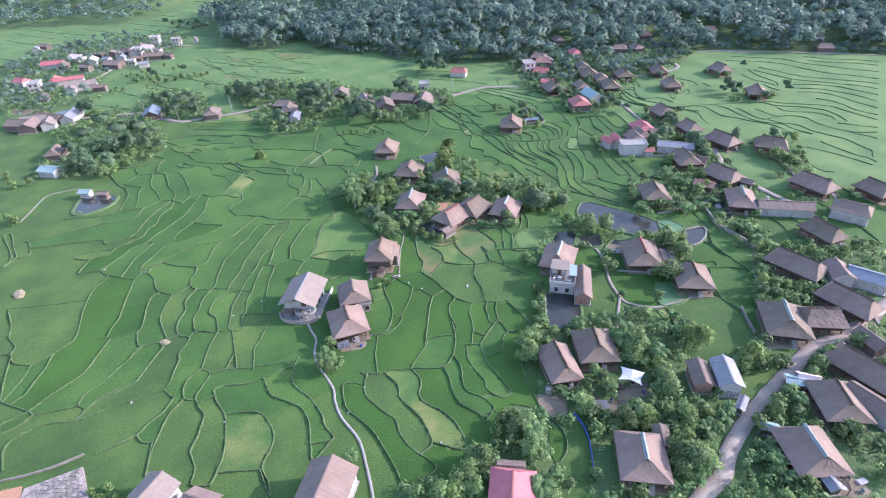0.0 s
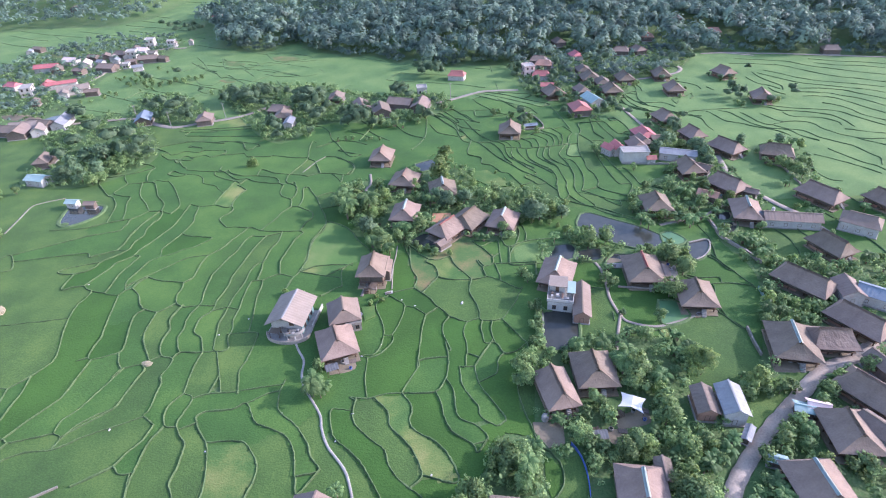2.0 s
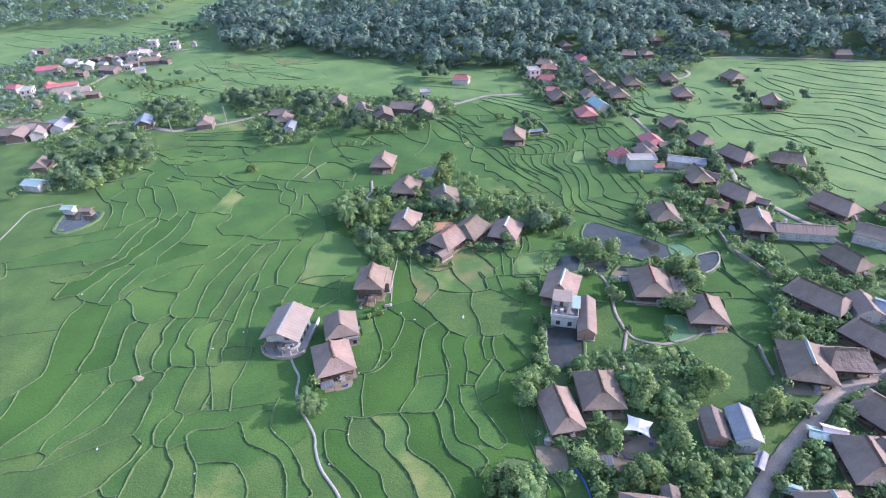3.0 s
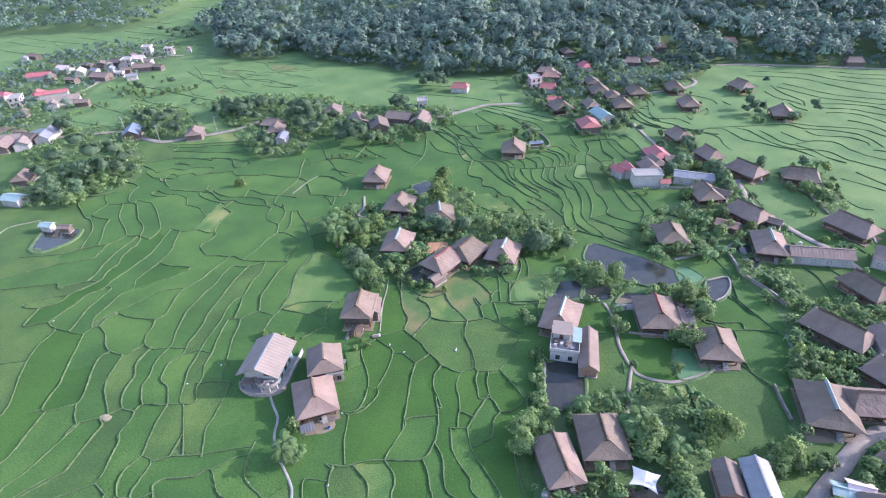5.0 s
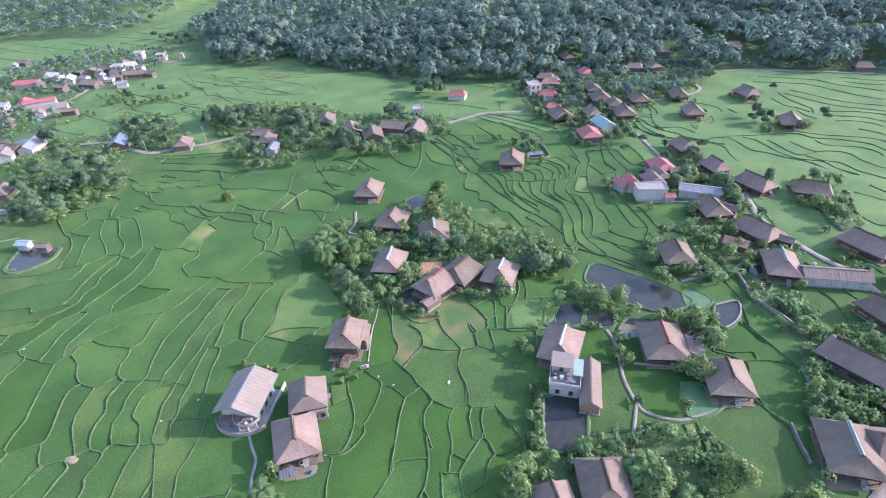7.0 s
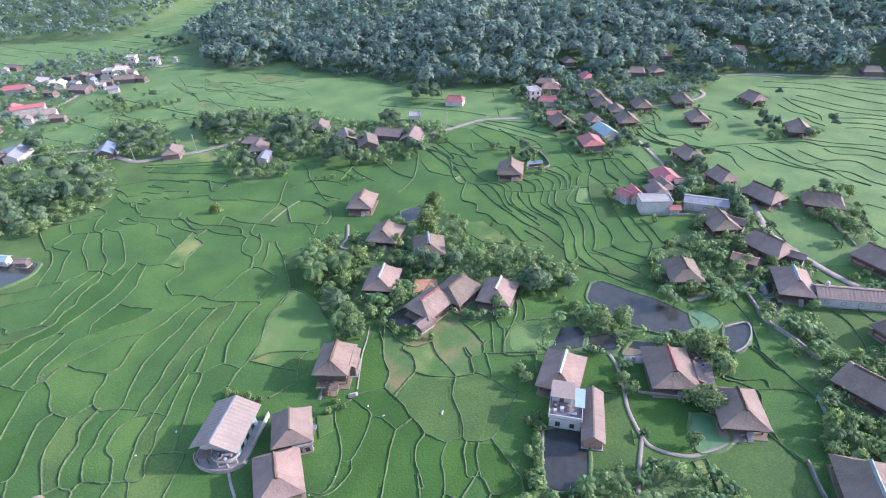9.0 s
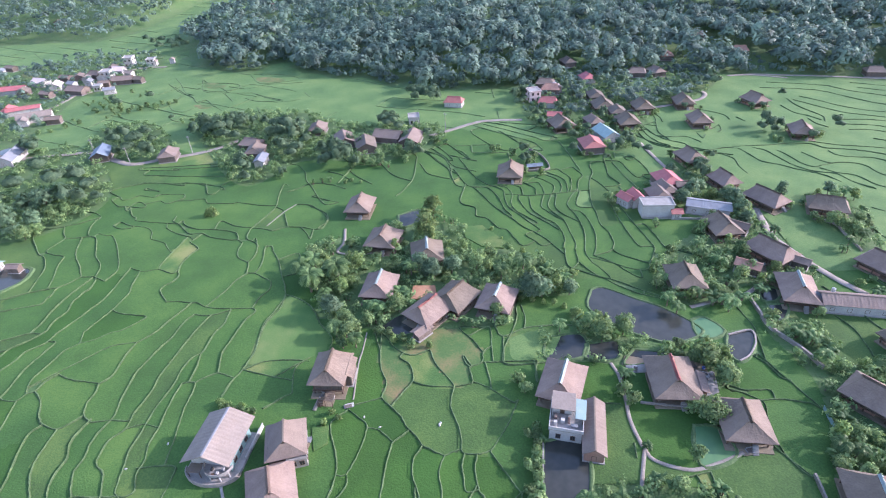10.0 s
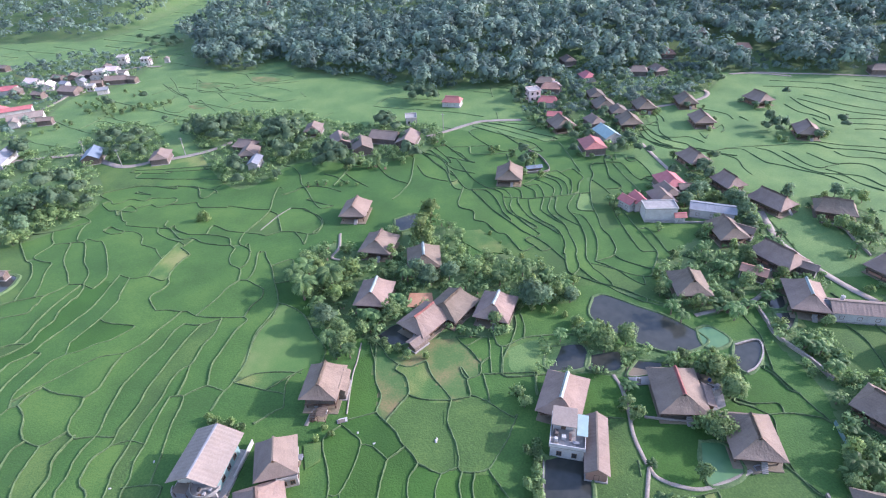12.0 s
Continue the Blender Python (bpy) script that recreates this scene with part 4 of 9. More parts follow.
bund((-117.7, 234.6), (-119.7, 232.6), (-114.4, 227.1), (-112, 226.9), (-109.8, 223.4), (-108.6, 224.2))
bund((-109.7, 226.6), (-108.6, 224.2), (-105.5, 219.3), (-103.7, 218.2))
bund((-108.5, 172.2), (-107.9, 172.7), (-108.2, 176.5), (-106.1, 178.9), (-104, 182))
bund((-90.2, 213), (-89.5, 211.2), (-88.2, 209), (-83, 205.2), (-78, 202.8), (-76.3, 200.7), (-77, 199.9), (-73.3, 196.5), (-72.3, 194.9))
bund((-76.3, 200.7), (-74.5, 204.5))
bund((-88.5, 214.2), (-84.4, 210.8), (-79.5, 205.4), (-74.7, 205), (-70.7, 202.2), (-63.9, 200.1), (-60.8, 199.8), (-58.6, 197.7))
bund((-88.5, 214.2), (-88.7, 217.8), (-88.5, 214.2))
bund((-86.1, 212.2), (-84.7, 213.9), (-83.4, 211.6), (-77.8, 208.1), (-70.1, 207.1), (-63.7, 204.9), (-61.8, 202.7), (-60.8, 199.8))
bund((-71.4, 207.3), (-70.8, 212.7), (-64.5, 209.1), (-58.8, 207.4), (-53.9, 206.2), (-50.5, 204.6))
bund((-58.6, 206.5), (-58.1, 200.8), (-54.2, 197.3), (-52.6, 194.9), (-53, 194.7))
bund((-58.6, 197.7), (-58.7, 192.8), (-57.2, 189), (-54.4, 187), (-53, 185.2), (-52.2, 180))
bund((-55.8, 198.8), (-54.9, 200.1), (-52.6, 193.4), (-52.5, 188.6), (-53.6, 186.9), (-54.1, 186.5))
bund((-48.2, 195), (-50.2, 194.7), (-49, 186.6), (-49.1, 182.5), (-49.9, 180.5), (-51.8, 180.6))
bund((-51.8, 180.6), (-54.5, 176.9), (-55.8, 172.3), (-58, 167.9), (-59.2, 165.1))
bund((-50.2, 194.7), (-48.2, 195), (-46.9, 191.9), (-43.8, 186.2), (-41.3, 179.2), (-39.6, 175.2), (-38.2, 171.1), (-37.6, 168), (-39, 161.8), (-40.4, 157.8), (-40.6, 153.2), (-40.2, 148.2), (-40.4, 144.7), (-41.7, 139.2), (-43.1, 136), (-43.7, 132), (-42.5, 137.7))
bund((-49.9, 180.5), (-46.5, 178), (-43.6, 175.5), (-43.2, 171.4), (-44.8, 168.5), (-45.7, 163.7))
bund((-72.3, 194.9), (-74, 191.4), (-74.7, 185), (-73.1, 180.5), (-73.8, 177.6), (-75.7, 175.2), (-75.2, 172.7), (-71.5, 167.9))
bund((-98.7, 244.9), (-90, 244), (-85.9, 242.5), (-80.4, 240.4), (-77.6, 237.4), (-79.6, 237.6))
bund((-86.9, 242.6), (-83.2, 234.3), (-80.8, 234.1), (-79.6, 237.6), (-78.9, 238.7))
bund((-103.9, 233.6), (-102.3, 235.6), (-96.2, 235), (-92.6, 234.7), (-91.5, 231.5), (-94.1, 229.2), (-96.6, 228))
bund((-93.7, 229.5), (-88.5, 229.7), (-83, 230.2), (-80.2, 226.5), (-74.9, 226))
bund((-80.2, 226.5), (-74.9, 226), (-70.2, 225.6), (-69.4, 226.5), (-59.6, 223.2), (-53.2, 222.6), (-53.8, 222.5))
bund((-55.4, 214.9), (-53.7, 221.7), (-54.8, 231.6), (-54.7, 239.5), (-52.5, 238.2))
bund((-53.7, 221.7), (-50.3, 219), (-49.3, 216.7), (-45.7, 206.7))
bund((-46.2, 222.9), (-40.5, 221.4), (-35.1, 215.4), (-32.9, 210.8), (-33.5, 205.3), (-36.5, 204.7), (-40.9, 206.3), (-46.2, 206.8), (-50.5, 204.6))
bund((-58.6, 206.5), (-55.4, 214.9))
bund((-41.4, 206.4), (-40.8, 205.9), (-38, 201.6), (-36.5, 198.7), (-36.5, 204.7))
bund((-44.2, 187), (-38.5, 190.1), (-36.7, 184), (-34.6, 180.4), (-40.8, 177.9))
bund((-134.2, 171.4), (-129, 171.7), (-122, 172.1), (-116.4, 174.8), (-110.1, 176.6), (-107.8, 176.9))
bund((-138.1, 156.6), (-127.7, 161.9), (-119.9, 165.8), (-114, 167.8), (-108.7, 169.2), (-108.5, 172.2), (-108, 173.7))
bund((-135.5, 152.8), (-122.9, 154.7), (-116.9, 155.6), (-112.7, 155.7), (-110.9, 153.3), (-109.7, 154.2))
bund((-111.2, 153.7), (-109.7, 154.2), (-106.2, 155.8), (-103.9, 156.7))
bund((-103.9, 156.7), (-103.2, 160.9), (-103.4, 165.1), (-102.8, 171.5), (-101.7, 176.3), (-100.9, 178.5), (-100, 181.5))
bund((-103.9, 156.7), (-100.1, 156.7), (-100.1, 159.9), (-99.9, 162.1), (-98.7, 165.3), (-99.5, 169.2), (-98.8, 174.3))
bund((-87.7, 151.9), (-84.3, 153.2), (-81.3, 155.6), (-78.5, 156.7), (-74.5, 161), (-74.8, 161.9))
bund((-88.9, 156.1), (-87.7, 151.9))
bund((-85.7, 165.4), (-83.3, 163.8), (-78.5, 162.7), (-74.8, 161.9), (-74.5, 161))
bund((-116.2, 146.8), (-116.9, 145.9), (-114.5, 144.6), (-110.6, 144.6), (-107.6, 146.1), (-106.3, 147.9), (-105.6, 150.7), (-102.9, 153.1), (-100.1, 156.7))
bund((-116.9, 145.9), (-116.2, 146.8), (-113.6, 148.1), (-108.2, 149.7), (-105.7, 150.3))
bund((-111.1, 144.6), (-110.9, 137), (-107.6, 137.7), (-104.7, 138), (-103, 136.4), (-101.1, 135.3), (-101.2, 131.3), (-101.9, 129), (-101.1, 122.6), (-99.3, 116.8))
bund((-96.7, 134), (-96.5, 136.7), (-96.7, 141), (-96.2, 145.5), (-95.2, 149.4), (-94.5, 152.6), (-96.9, 153.2))
bund((-101.1, 135.3), (-96.7, 134), (-95.1, 133.2), (-92.1, 133), (-91, 135), (-89.5, 135.7), (-88.7, 138.8), (-86.9, 141.1))
bund((-91, 135), (-91.6, 136), (-92.6, 139), (-91.7, 142.9), (-91, 145.9), (-90.3, 149.1), (-87.7, 151.9))
bund((-86.9, 141.1), (-82.9, 139.2), (-78.7, 138.3), (-74.9, 137.5))
bund((-74.9, 137.5), (-73.1, 139.7), (-73, 144.2), (-73, 147.7), (-72.4, 151.3))
bund((-92, 137), (-84.2, 144.8), (-79.4, 149.7), (-76, 151), (-72.5, 151.5))
bund((-74.9, 137.5), (-74.4, 134.5), (-74.7, 131.5), (-73.4, 128), (-70.9, 126))
bund((-92.1, 133), (-91.4, 129.8), (-90.2, 123.8), (-89.1, 118.6), (-88.3, 115.3), (-88.4, 111.4), (-87.9, 107.7), (-86.7, 106.8))
bund((-89.5, 135.7), (-87.7, 134.2), (-85.6, 131.7), (-84.4, 129.1), (-83.3, 127.5), (-81.4, 125.8), (-77.5, 124.5), (-75.4, 125.9), (-73.4, 128))
bund((-71.5, 167.9), (-68.5, 168), (-63.9, 167.1), (-62.1, 167), (-59.2, 165.1), (-53.4, 163.9), (-45.7, 163.7))
bund((-63.9, 167.1), (-65.8, 162.7), (-67.7, 158.7), (-68.9, 155.4), (-72.4, 151.3))
bund((-61.2, 161.8), (-62.5, 159.7), (-63.3, 156.6), (-63.8, 152.8), (-65.1, 149.6), (-66.4, 145), (-67.4, 141), (-67.4, 136.2), (-67.1, 132.2), (-66.4, 127.3), (-67.5, 123.7), (-67.9, 120.2), (-67.3, 116.8), (-67.7, 113.6), (-66.1, 109.8), (-65, 107.9))
bund((-56.3, 161.3), (-57.9, 156.8), (-58.9, 152.5), (-59.4, 149.3), (-60.4, 143.5), (-61.1, 139.1), (-60.9, 134.9), (-61.5, 130.9), (-62.1, 128), (-62.1, 123.8), (-64.2, 120.9), (-64.3, 116.7), (-63.4, 114.7), (-61.3, 112.9), (-59.2, 107.7))
bund((-61.2, 161.8), (-56.3, 161.3), (-51.5, 163.2))
bund((-51.6, 163.8), (-51.6, 157.7), (-52.9, 153.9), (-53.3, 149), (-53.8, 146.6), (-55.5, 144.8), (-56.5, 141), (-56.5, 136.7), (-57.2, 132.7), (-57.9, 128.8), (-58.1, 122.4), (-58.4, 118.1), (-57.7, 114), (-57.3, 110.9), (-56.7, 108.6), (-55.5, 107.6))
bund((-53.8, 146.6), (-53.1, 142), (-53.1, 137.6), (-53.1, 136.7))
bund((-45.7, 163.7), (-44.4, 162.2), (-46.1, 158.7), (-47, 154.1), (-47.7, 149.8), (-48.3, 146.3), (-47, 139.4))
bund((-51.3, 136.7), (-50.2, 137.9), (-47, 139.4), (-43.7, 138.2), (-42.5, 137.7))
bund((-54.6, 136.6), (-51.6, 136.7), (-51, 133.4), (-51.1, 129.4), (-50.8, 126.6), (-50, 120.3), (-49.5, 114.2))
bund((-54.6, 136.6), (-54.9, 133.6), (-55, 128.6), (-54.7, 124), (-55, 119.6), (-54.1, 115.4), (-54.3, 112.3), (-53, 108.9), (-54.3, 107.7))
bund((-28.7, 131.8), (-30.8, 129.8), (-33.2, 128.2), (-32.8, 128))
bund((-87.9, 107.7), (-90.3, 106.6), (-87.7, 107.4))
bund((-86.7, 106.8), (-86.8, 104.1), (-87, 101.8), (-87.4, 95.3))
bund((-86.7, 106.8), (-81.7, 108.6), (-80.4, 109.6), (-80.5, 111.8), (-81.9, 116.6), (-83.1, 121.7), (-82.8, 124), (-81.4, 125.8))
bund((-80.8, 108.9), (-79.4, 105.9), (-78.1, 103.8), (-77.4, 103.1), (-78.5, 100.5), (-77.4, 103.1))
bund((-77.4, 103.1), (-76.3, 103.7), (-72.6, 104.6), (-71.6, 105.6), (-69.2, 107.2))
bund((-77.5, 124.5), (-77.5, 120.6), (-77.4, 116.8), (-76.4, 113.2), (-73.6, 108.6), (-71.6, 105.6))
bund((-71.4, 126.4), (-71.1, 127), (-72.5, 121.3), (-71, 117), (-71.3, 113.8), (-71, 110.7), (-69.2, 107.2), (-66.1, 106), (-65.9, 103.4), (-66.6, 100.1), (-65.5, 97.7))
bund((-66.1, 106), (-65, 107.9), (-60.9, 107.8), (-56.6, 107.9), (-54.3, 107.7))
bund((-70.9, 126), (-66.7, 126.4), (-62.6, 126), (-62.1, 126.1))
bund((-59.2, 107.7), (-59.6, 103.8), (-59.5, 99.8), (-59, 94.5))
bund((-62.1, 123.8), (-58.7, 124.9), (-54.7, 124))
bund((-55.5, 107.6), (-54, 103.6), (-52.4, 99.6), (-50.4, 94.2))
bund((-47.2, 104), (-48, 101.3), (-47.8, 99.4), (-47.2, 97.5))
bund((-73, 104.3), (-71.5, 102.6), (-71.9, 100.3), (-72.8, 95.3))
bund((-54.2, 113.9), (-55, 113.9), (-50.4, 114.3), (-47.1, 113.9), (-46.8, 111.2), (-47, 106.8), (-47.2, 104))
bund((-32.9, 137.5), (-25.7, 143.5), (-27.9, 141.3), (-28.5, 138.4), (-27.6, 133), (-27.5, 132.3))
bund((-27.6, 133), (-27.5, 132.3), (-29.9, 130.9), (-32.8, 128))
bund((-41.4, 140.4), (-40.1, 139.9), (-35, 138.2), (-32.9, 137.5), (-28.2, 136.2))
bund((-8.7, 151.3), (-8.3, 144.4), (-7.7, 139.1), (-6.1, 134.8), (-6.2, 132.4), (-6.7, 130.1), (-4.8, 127.8), (-2.2, 124.8), (-0.8, 122), (1, 119.9), (2.8, 117))
bund((2.8, 117), (1.2, 114.2), (0.9, 112.4), (1.1, 109.9), (2.7, 104.7), (1.8, 104.6))
bund((2.8, 117), (6.7, 114.8), (7.4, 114.6), (9.4, 115.5), (10.8, 115.9))
bund((7.4, 114.6), (6.4, 112.2), (6.2, 109.7), (6.7, 106.6), (6.7, 103))
bund((-2.3, 144.2), (-3.3, 142.4), (-0.8, 139.9), (0.1, 136.1), (-0, 134.5), (-2, 131.4), (-4.5, 127.3))
bund((-0, 134.5), (3.5, 133.1), (9.5, 132.5))
bund((3.9, 144.7), (5.3, 140.1), (7.9, 135.8), (9.5, 132.8), (8.9, 129.4), (8.8, 126.4), (10.1, 122.2), (10.8, 118.2), (10.7, 115.7), (11.3, 114.8))
bund((11.3, 114.8), (10.7, 112.1), (10.9, 109.6), (11.3, 106.5), (13.7, 106.9))
bund((11.3, 114.8), (13.8, 114.6), (16.5, 115.2))
bund((13.8, 114.6), (13.3, 112), (13.3, 109.5), (13.8, 106.4), (14.5, 105.6))
bund((16.5, 115.2), (17.9, 112.4), (19.7, 109.2), (21.5, 105.9))
bund((16.5, 115.2), (18.4, 117.9), (21.1, 122.4), (23.5, 128), (22.8, 127.3))
bund((9.5, 132.5), (12.9, 133.1), (13.9, 133.8), (13.4, 137.1), (13.5, 138.5), (16.4, 139.9), (16.9, 143.1), (19.1, 145.3))
bund((13.9, 138.7), (12, 142.4), (12.5, 139.8), (13.5, 138.5))
bund((13.9, 133.8), (17.2, 132.1), (20.6, 128.9), (22.8, 127.3))
bund((17.1, 139.9), (17.5, 136.9), (17.9, 133.6), (17.9, 131.4))
bund((16.8, 139.9), (21.6, 139.8), (28.8, 139.8), (29.4, 139.7))
bund((26.8, 159.6), (26.4, 155.3), (24.7, 150.3), (23, 146.5), (22, 143.7), (21.6, 139.8))
bund((28.8, 139.8), (29.4, 139.7), (28.4, 134.7), (28.7, 133.1), (28.8, 139.8))
bund((-6.7, 130.1), (-9.8, 129.1), (-14.5, 127.8))
bund((-14.4, 127.5), (-11, 124.5), (-9.2, 122.3), (-10, 116.5), (-12, 111.2), (-14.1, 110.9))
bund((-9.2, 122), (-6.6, 121.3), (-3.4, 118.1), (-3.6, 117.5), (-4.2, 113.8), (-4.6, 110.1), (-5.5, 98.9))
bund((-3.4, 118.1), (-1.6, 119.6), (-0.1, 121.1))
bund((-8.3, 144.4), (-10.4, 152.7), (-7.3, 150.1), (-5, 146.1), (-0.7, 143.1), (3.9, 144.7))
bund((70.3, 130.1), (69.7, 129.1), (72.6, 127.6), (75.1, 125.6), (75.5, 124.1), (74.4, 120.7), (73.4, 115.6), (73.6, 112), (74.8, 108.5), (76, 107.2), (75.8, 107.7))
bund((75.1, 125.6), (79.7, 125.7), (84.8, 124.4), (86.4, 123.2), (84.1, 130.4))
bund((81.1, 139), (79.7, 138.8), (81.5, 136.2), (82.5, 132), (84.3, 130.8))
bund((16.3, 233.4), (15.5, 230.3), (13.9, 219), (18.8, 214.6), (18.9, 209), (22.5, 206.8), (25.7, 200.6), (28.3, 199.3), (30.4, 193.6), (32.5, 189.3), (36.6, 191.7), width=0.5, high=0.45)
bund((19.2, 229.9), (21.7, 224.5), (25.1, 216), (28.4, 210), (30.9, 206.1), (33.9, 200.6), (37.8, 196.2), (40.6, 191.8), (42.5, 187.6), (44.5, 183.7), width=0.5, high=0.45)
bund((18.3, 231), (19.6, 230.7), (24.1, 229.4), (26.8, 224), (28.2, 217.7), (29.1, 212.5), (31.1, 207.9), (30.1, 207.2), width=0.5, high=0.45)
bund((24.7, 231.6), (28.2, 229), (30, 225.8), (29.8, 219.6), (30.7, 213.5), (33.1, 209.5), (36.1, 203.8), (39, 198.4), (37.2, 196.9), width=0.5, high=0.45)
bund((28.4, 230.8), (31.3, 228.7), (32.8, 223.4), (31.7, 217.4), (32.5, 212.2), (34.9, 208.3), (38.8, 202.9), (37.2, 201.9), width=0.5, high=0.45)
bund((33.6, 231.1), (36.4, 228.2), (36.6, 223.9), (36.5, 222.5), width=0.5, high=0.45)
bund((35.1, 223.2), (34.8, 218.3), (36.3, 211.9), (37.7, 208.4), (41.6, 203.4), (45.2, 197.9), width=0.5, high=0.45)
bund((37.9, 232.5), (41.4, 227.7), (41.4, 223.4), (41.3, 222.1), width=0.5, high=0.45)
bund((38.8, 231.5), (43.1, 232), (44.2, 228.7), (44.4, 224.4), (44.4, 222.3), width=0.5, high=0.45)
bund((38.6, 222), (38.3, 212.9), (39.7, 209), (41.1, 206.3), (44.9, 201.3), (46, 192.9), (44.5, 186.9), width=0.5, high=0.45)
bund((42.7, 236.6), (46.3, 233), (48.7, 228.3), (47.3, 222.8), width=0.5, high=0.45)
bund((46.3, 239.1), (50.7, 233.9), (51.5, 228), (50.3, 223.8), (50.1, 222.9), width=0.5, high=0.45)
bund((48.1, 240.6), (49.4, 238.8), (52.9, 234.6), (53.7, 230), (53.3, 225.7), (52.9, 223.3), width=0.5, high=0.45)
bund((50, 242.1), (52.3, 242.8), (54.6, 238.2), (56, 234.3), (55.1, 227.7), (53.8, 223.5), width=0.5, high=0.45)
bund((43.9, 222.3), (43.9, 221.5), (41.9, 213.7), (43.5, 209.7), (45.7, 205.9), (47.9, 202.8), (48.4, 196), (48.8, 189.6), (47.9, 185.1), (47.5, 179.4), (45.2, 176), width=0.5, high=0.45)
bund((46.5, 222.5), (46.4, 221.3), (44.3, 214.2), (45, 209.6), (48, 203.5), (47.9, 202.8), width=0.5, high=0.45)
bund((48.7, 222.7), (48.4, 221.1), (46.6, 213.2), (48, 208.2), (49.9, 205.5), (52.8, 202), width=0.5, high=0.45)
bund((19.2, 229.9), (28.4, 230.8), (33.6, 231.1), (37.9, 232.5), (42.7, 236.6), (46.3, 239.1), (50, 242.1), (52.3, 242.8), width=0.5, high=0.45)
bund((29.9, 224), (31.8, 223.5), (39.6, 221.9), (48.7, 222.7), (53.8, 223.5), (56.8, 225.3), width=0.5, high=0.45)
bund((53.1, 241.2), (58.3, 243.7), (60.2, 239.6), (61, 236.1), (58.6, 231.8), (56.8, 225.3), (54.6, 222.1), (51.3, 215.5), (51.1, 211.7), width=0.5, high=0.45)
bund((51.1, 211.7), (52.4, 206.7), (52.9, 200.7), (52.7, 194), (50.8, 184.9), (51.5, 179.1), (52.6, 177.1), (54.6, 172.2), (54.9, 170.2), width=0.5, high=0.45)
bund((51.3, 210.8), (50.9, 210.6), (54.6, 208.4), (56, 202.1), (56, 193.7), (54.3, 186.1), (52.8, 182.4), width=0.5, high=0.45)
bund((72.3, 246.9), (67.5, 247.8), (65.5, 243.9), (65.2, 238.1), (62.6, 231.3), (60.7, 222.8), (59.4, 212.9), (59.5, 207.2), (59.1, 200.1), (60.5, 195), (60.5, 188.6), (59.3, 185.1), (61.2, 182), (64.6, 179.5), (67.9, 177.1), width=0.5, high=0.45)
bund((63.6, 233.9), (64.4, 232.5), (66.6, 226.5), (67.9, 220), (67.3, 214.1), (65.9, 212.3), (65.8, 204.8), (66.5, 194.5), (67.2, 188.1), (67.9, 186.2), width=0.5, high=0.45)
bund((57.5, 224), (61, 224), width=0.5, high=0.45)
bund((57.5, 224), (54.1, 213.3), (58.9, 211), (59.4, 210.7), width=0.5, high=0.45)
bund((75.3, 252), (73, 252.4), (71.6, 242.2), (70.8, 235.1), (72.8, 227.2), (66.7, 226.1), width=0.5, high=0.45)
bund((67.3, 214.1), (68.2, 214), (69.3, 204.5), (71.1, 192.5), (72, 186.2), (71.8, 185.6), width=0.5, high=0.45)
bund((75.3, 248.1), (78.2, 246.6), (79.3, 239), (80.6, 232.7), (83.5, 233.5), width=0.5, high=0.45)
bund((36.6, 197.5), (34.1, 195.5), (36.3, 192.1), (38.4, 188.9), (41.3, 190.1), width=0.5, high=0.45)
bund((10.7, 246), (12.1, 246.2), (16, 233.8), (19.2, 229.9), width=0.5, high=0.45)
bund((14.1, 258.1), (17, 248.2), (19.5, 240.5), (22, 235.5), (24.7, 231.6), width=0.5, high=0.45)
bund((9.6, 260.7), (12.3, 259.3), (19.1, 254.7), (19.7, 255.5), width=0.5, high=0.45)
bund((52.8, 182.4), (56.7, 183.6), (59.3, 185.1), width=0.5, high=0.45)
bund((52.8, 182.4), (57.1, 178.7), (59.9, 174.4), (63.4, 170.3), (64.3, 174.4), width=0.5, high=0.45)
bund((51.3, 181.3), (53.4, 180.4), (57.7, 177.8), (61.7, 175.1), (66.1, 174), (67.9, 177.1), width=0.5, high=0.45)
bund((70.2, 198.7), (73.1, 198.9), (74.4, 192.2), (75.4, 185.1), (79.5, 182.7), (84, 179.5), (82.8, 180.2), width=0.5, high=0.45)
bund((67.9, 186.2), (71.8, 185.6), (69.8, 180.5), (67.9, 177.1), width=0.5, high=0.45)
bund((44.9, 186.8), (44.2, 181), (44.6, 176.9), (48.7, 173.9), (52.7, 171), (56.3, 167), (61.2, 163.1), (62.4, 164.4), width=0.5, high=0.45)
bund((47.5, 179.4), (51.5, 172.4), (56.8, 169), (61.7, 165), (67.6, 160.4), (61.2, 163.1), width=0.5, high=0.45)
bund((83.8, 156), (84.5, 148.8), (83.5, 144), (81.8, 136.9))
bund((106.3, 151.5), (107.8, 146.4), (107.4, 141.7), (106.6, 137))
bund((-120.7, 261.4), (-120.9, 259.3), (-104.7, 257.6), (-104.8, 259.1))
bund((-113.7, 245.6), (-113.9, 246.9), (-104.2, 245.4), (-99.2, 244.5), (-95, 245), (-87, 241.8), (-84.1, 236.9))
bund((-110, 241.6), (-110.9, 240.4), (-104.7, 238.9))
bund((-101.1, 251.4), (-95, 250.9), (-85.4, 249.9), (-77.7, 247.1), (-80.4, 240.4))
bund((-118, 235), (-124.5, 240.8), (-117.5, 244.8), (-109.1, 246.4), (-96.3, 242.7), (-96.1, 244.6))
bund((-120.9, 259.3), (-120.7, 261.4), (-106.3, 261.5), (-89.8, 262.4), (-82, 260.5), (-91.4, 259.4))
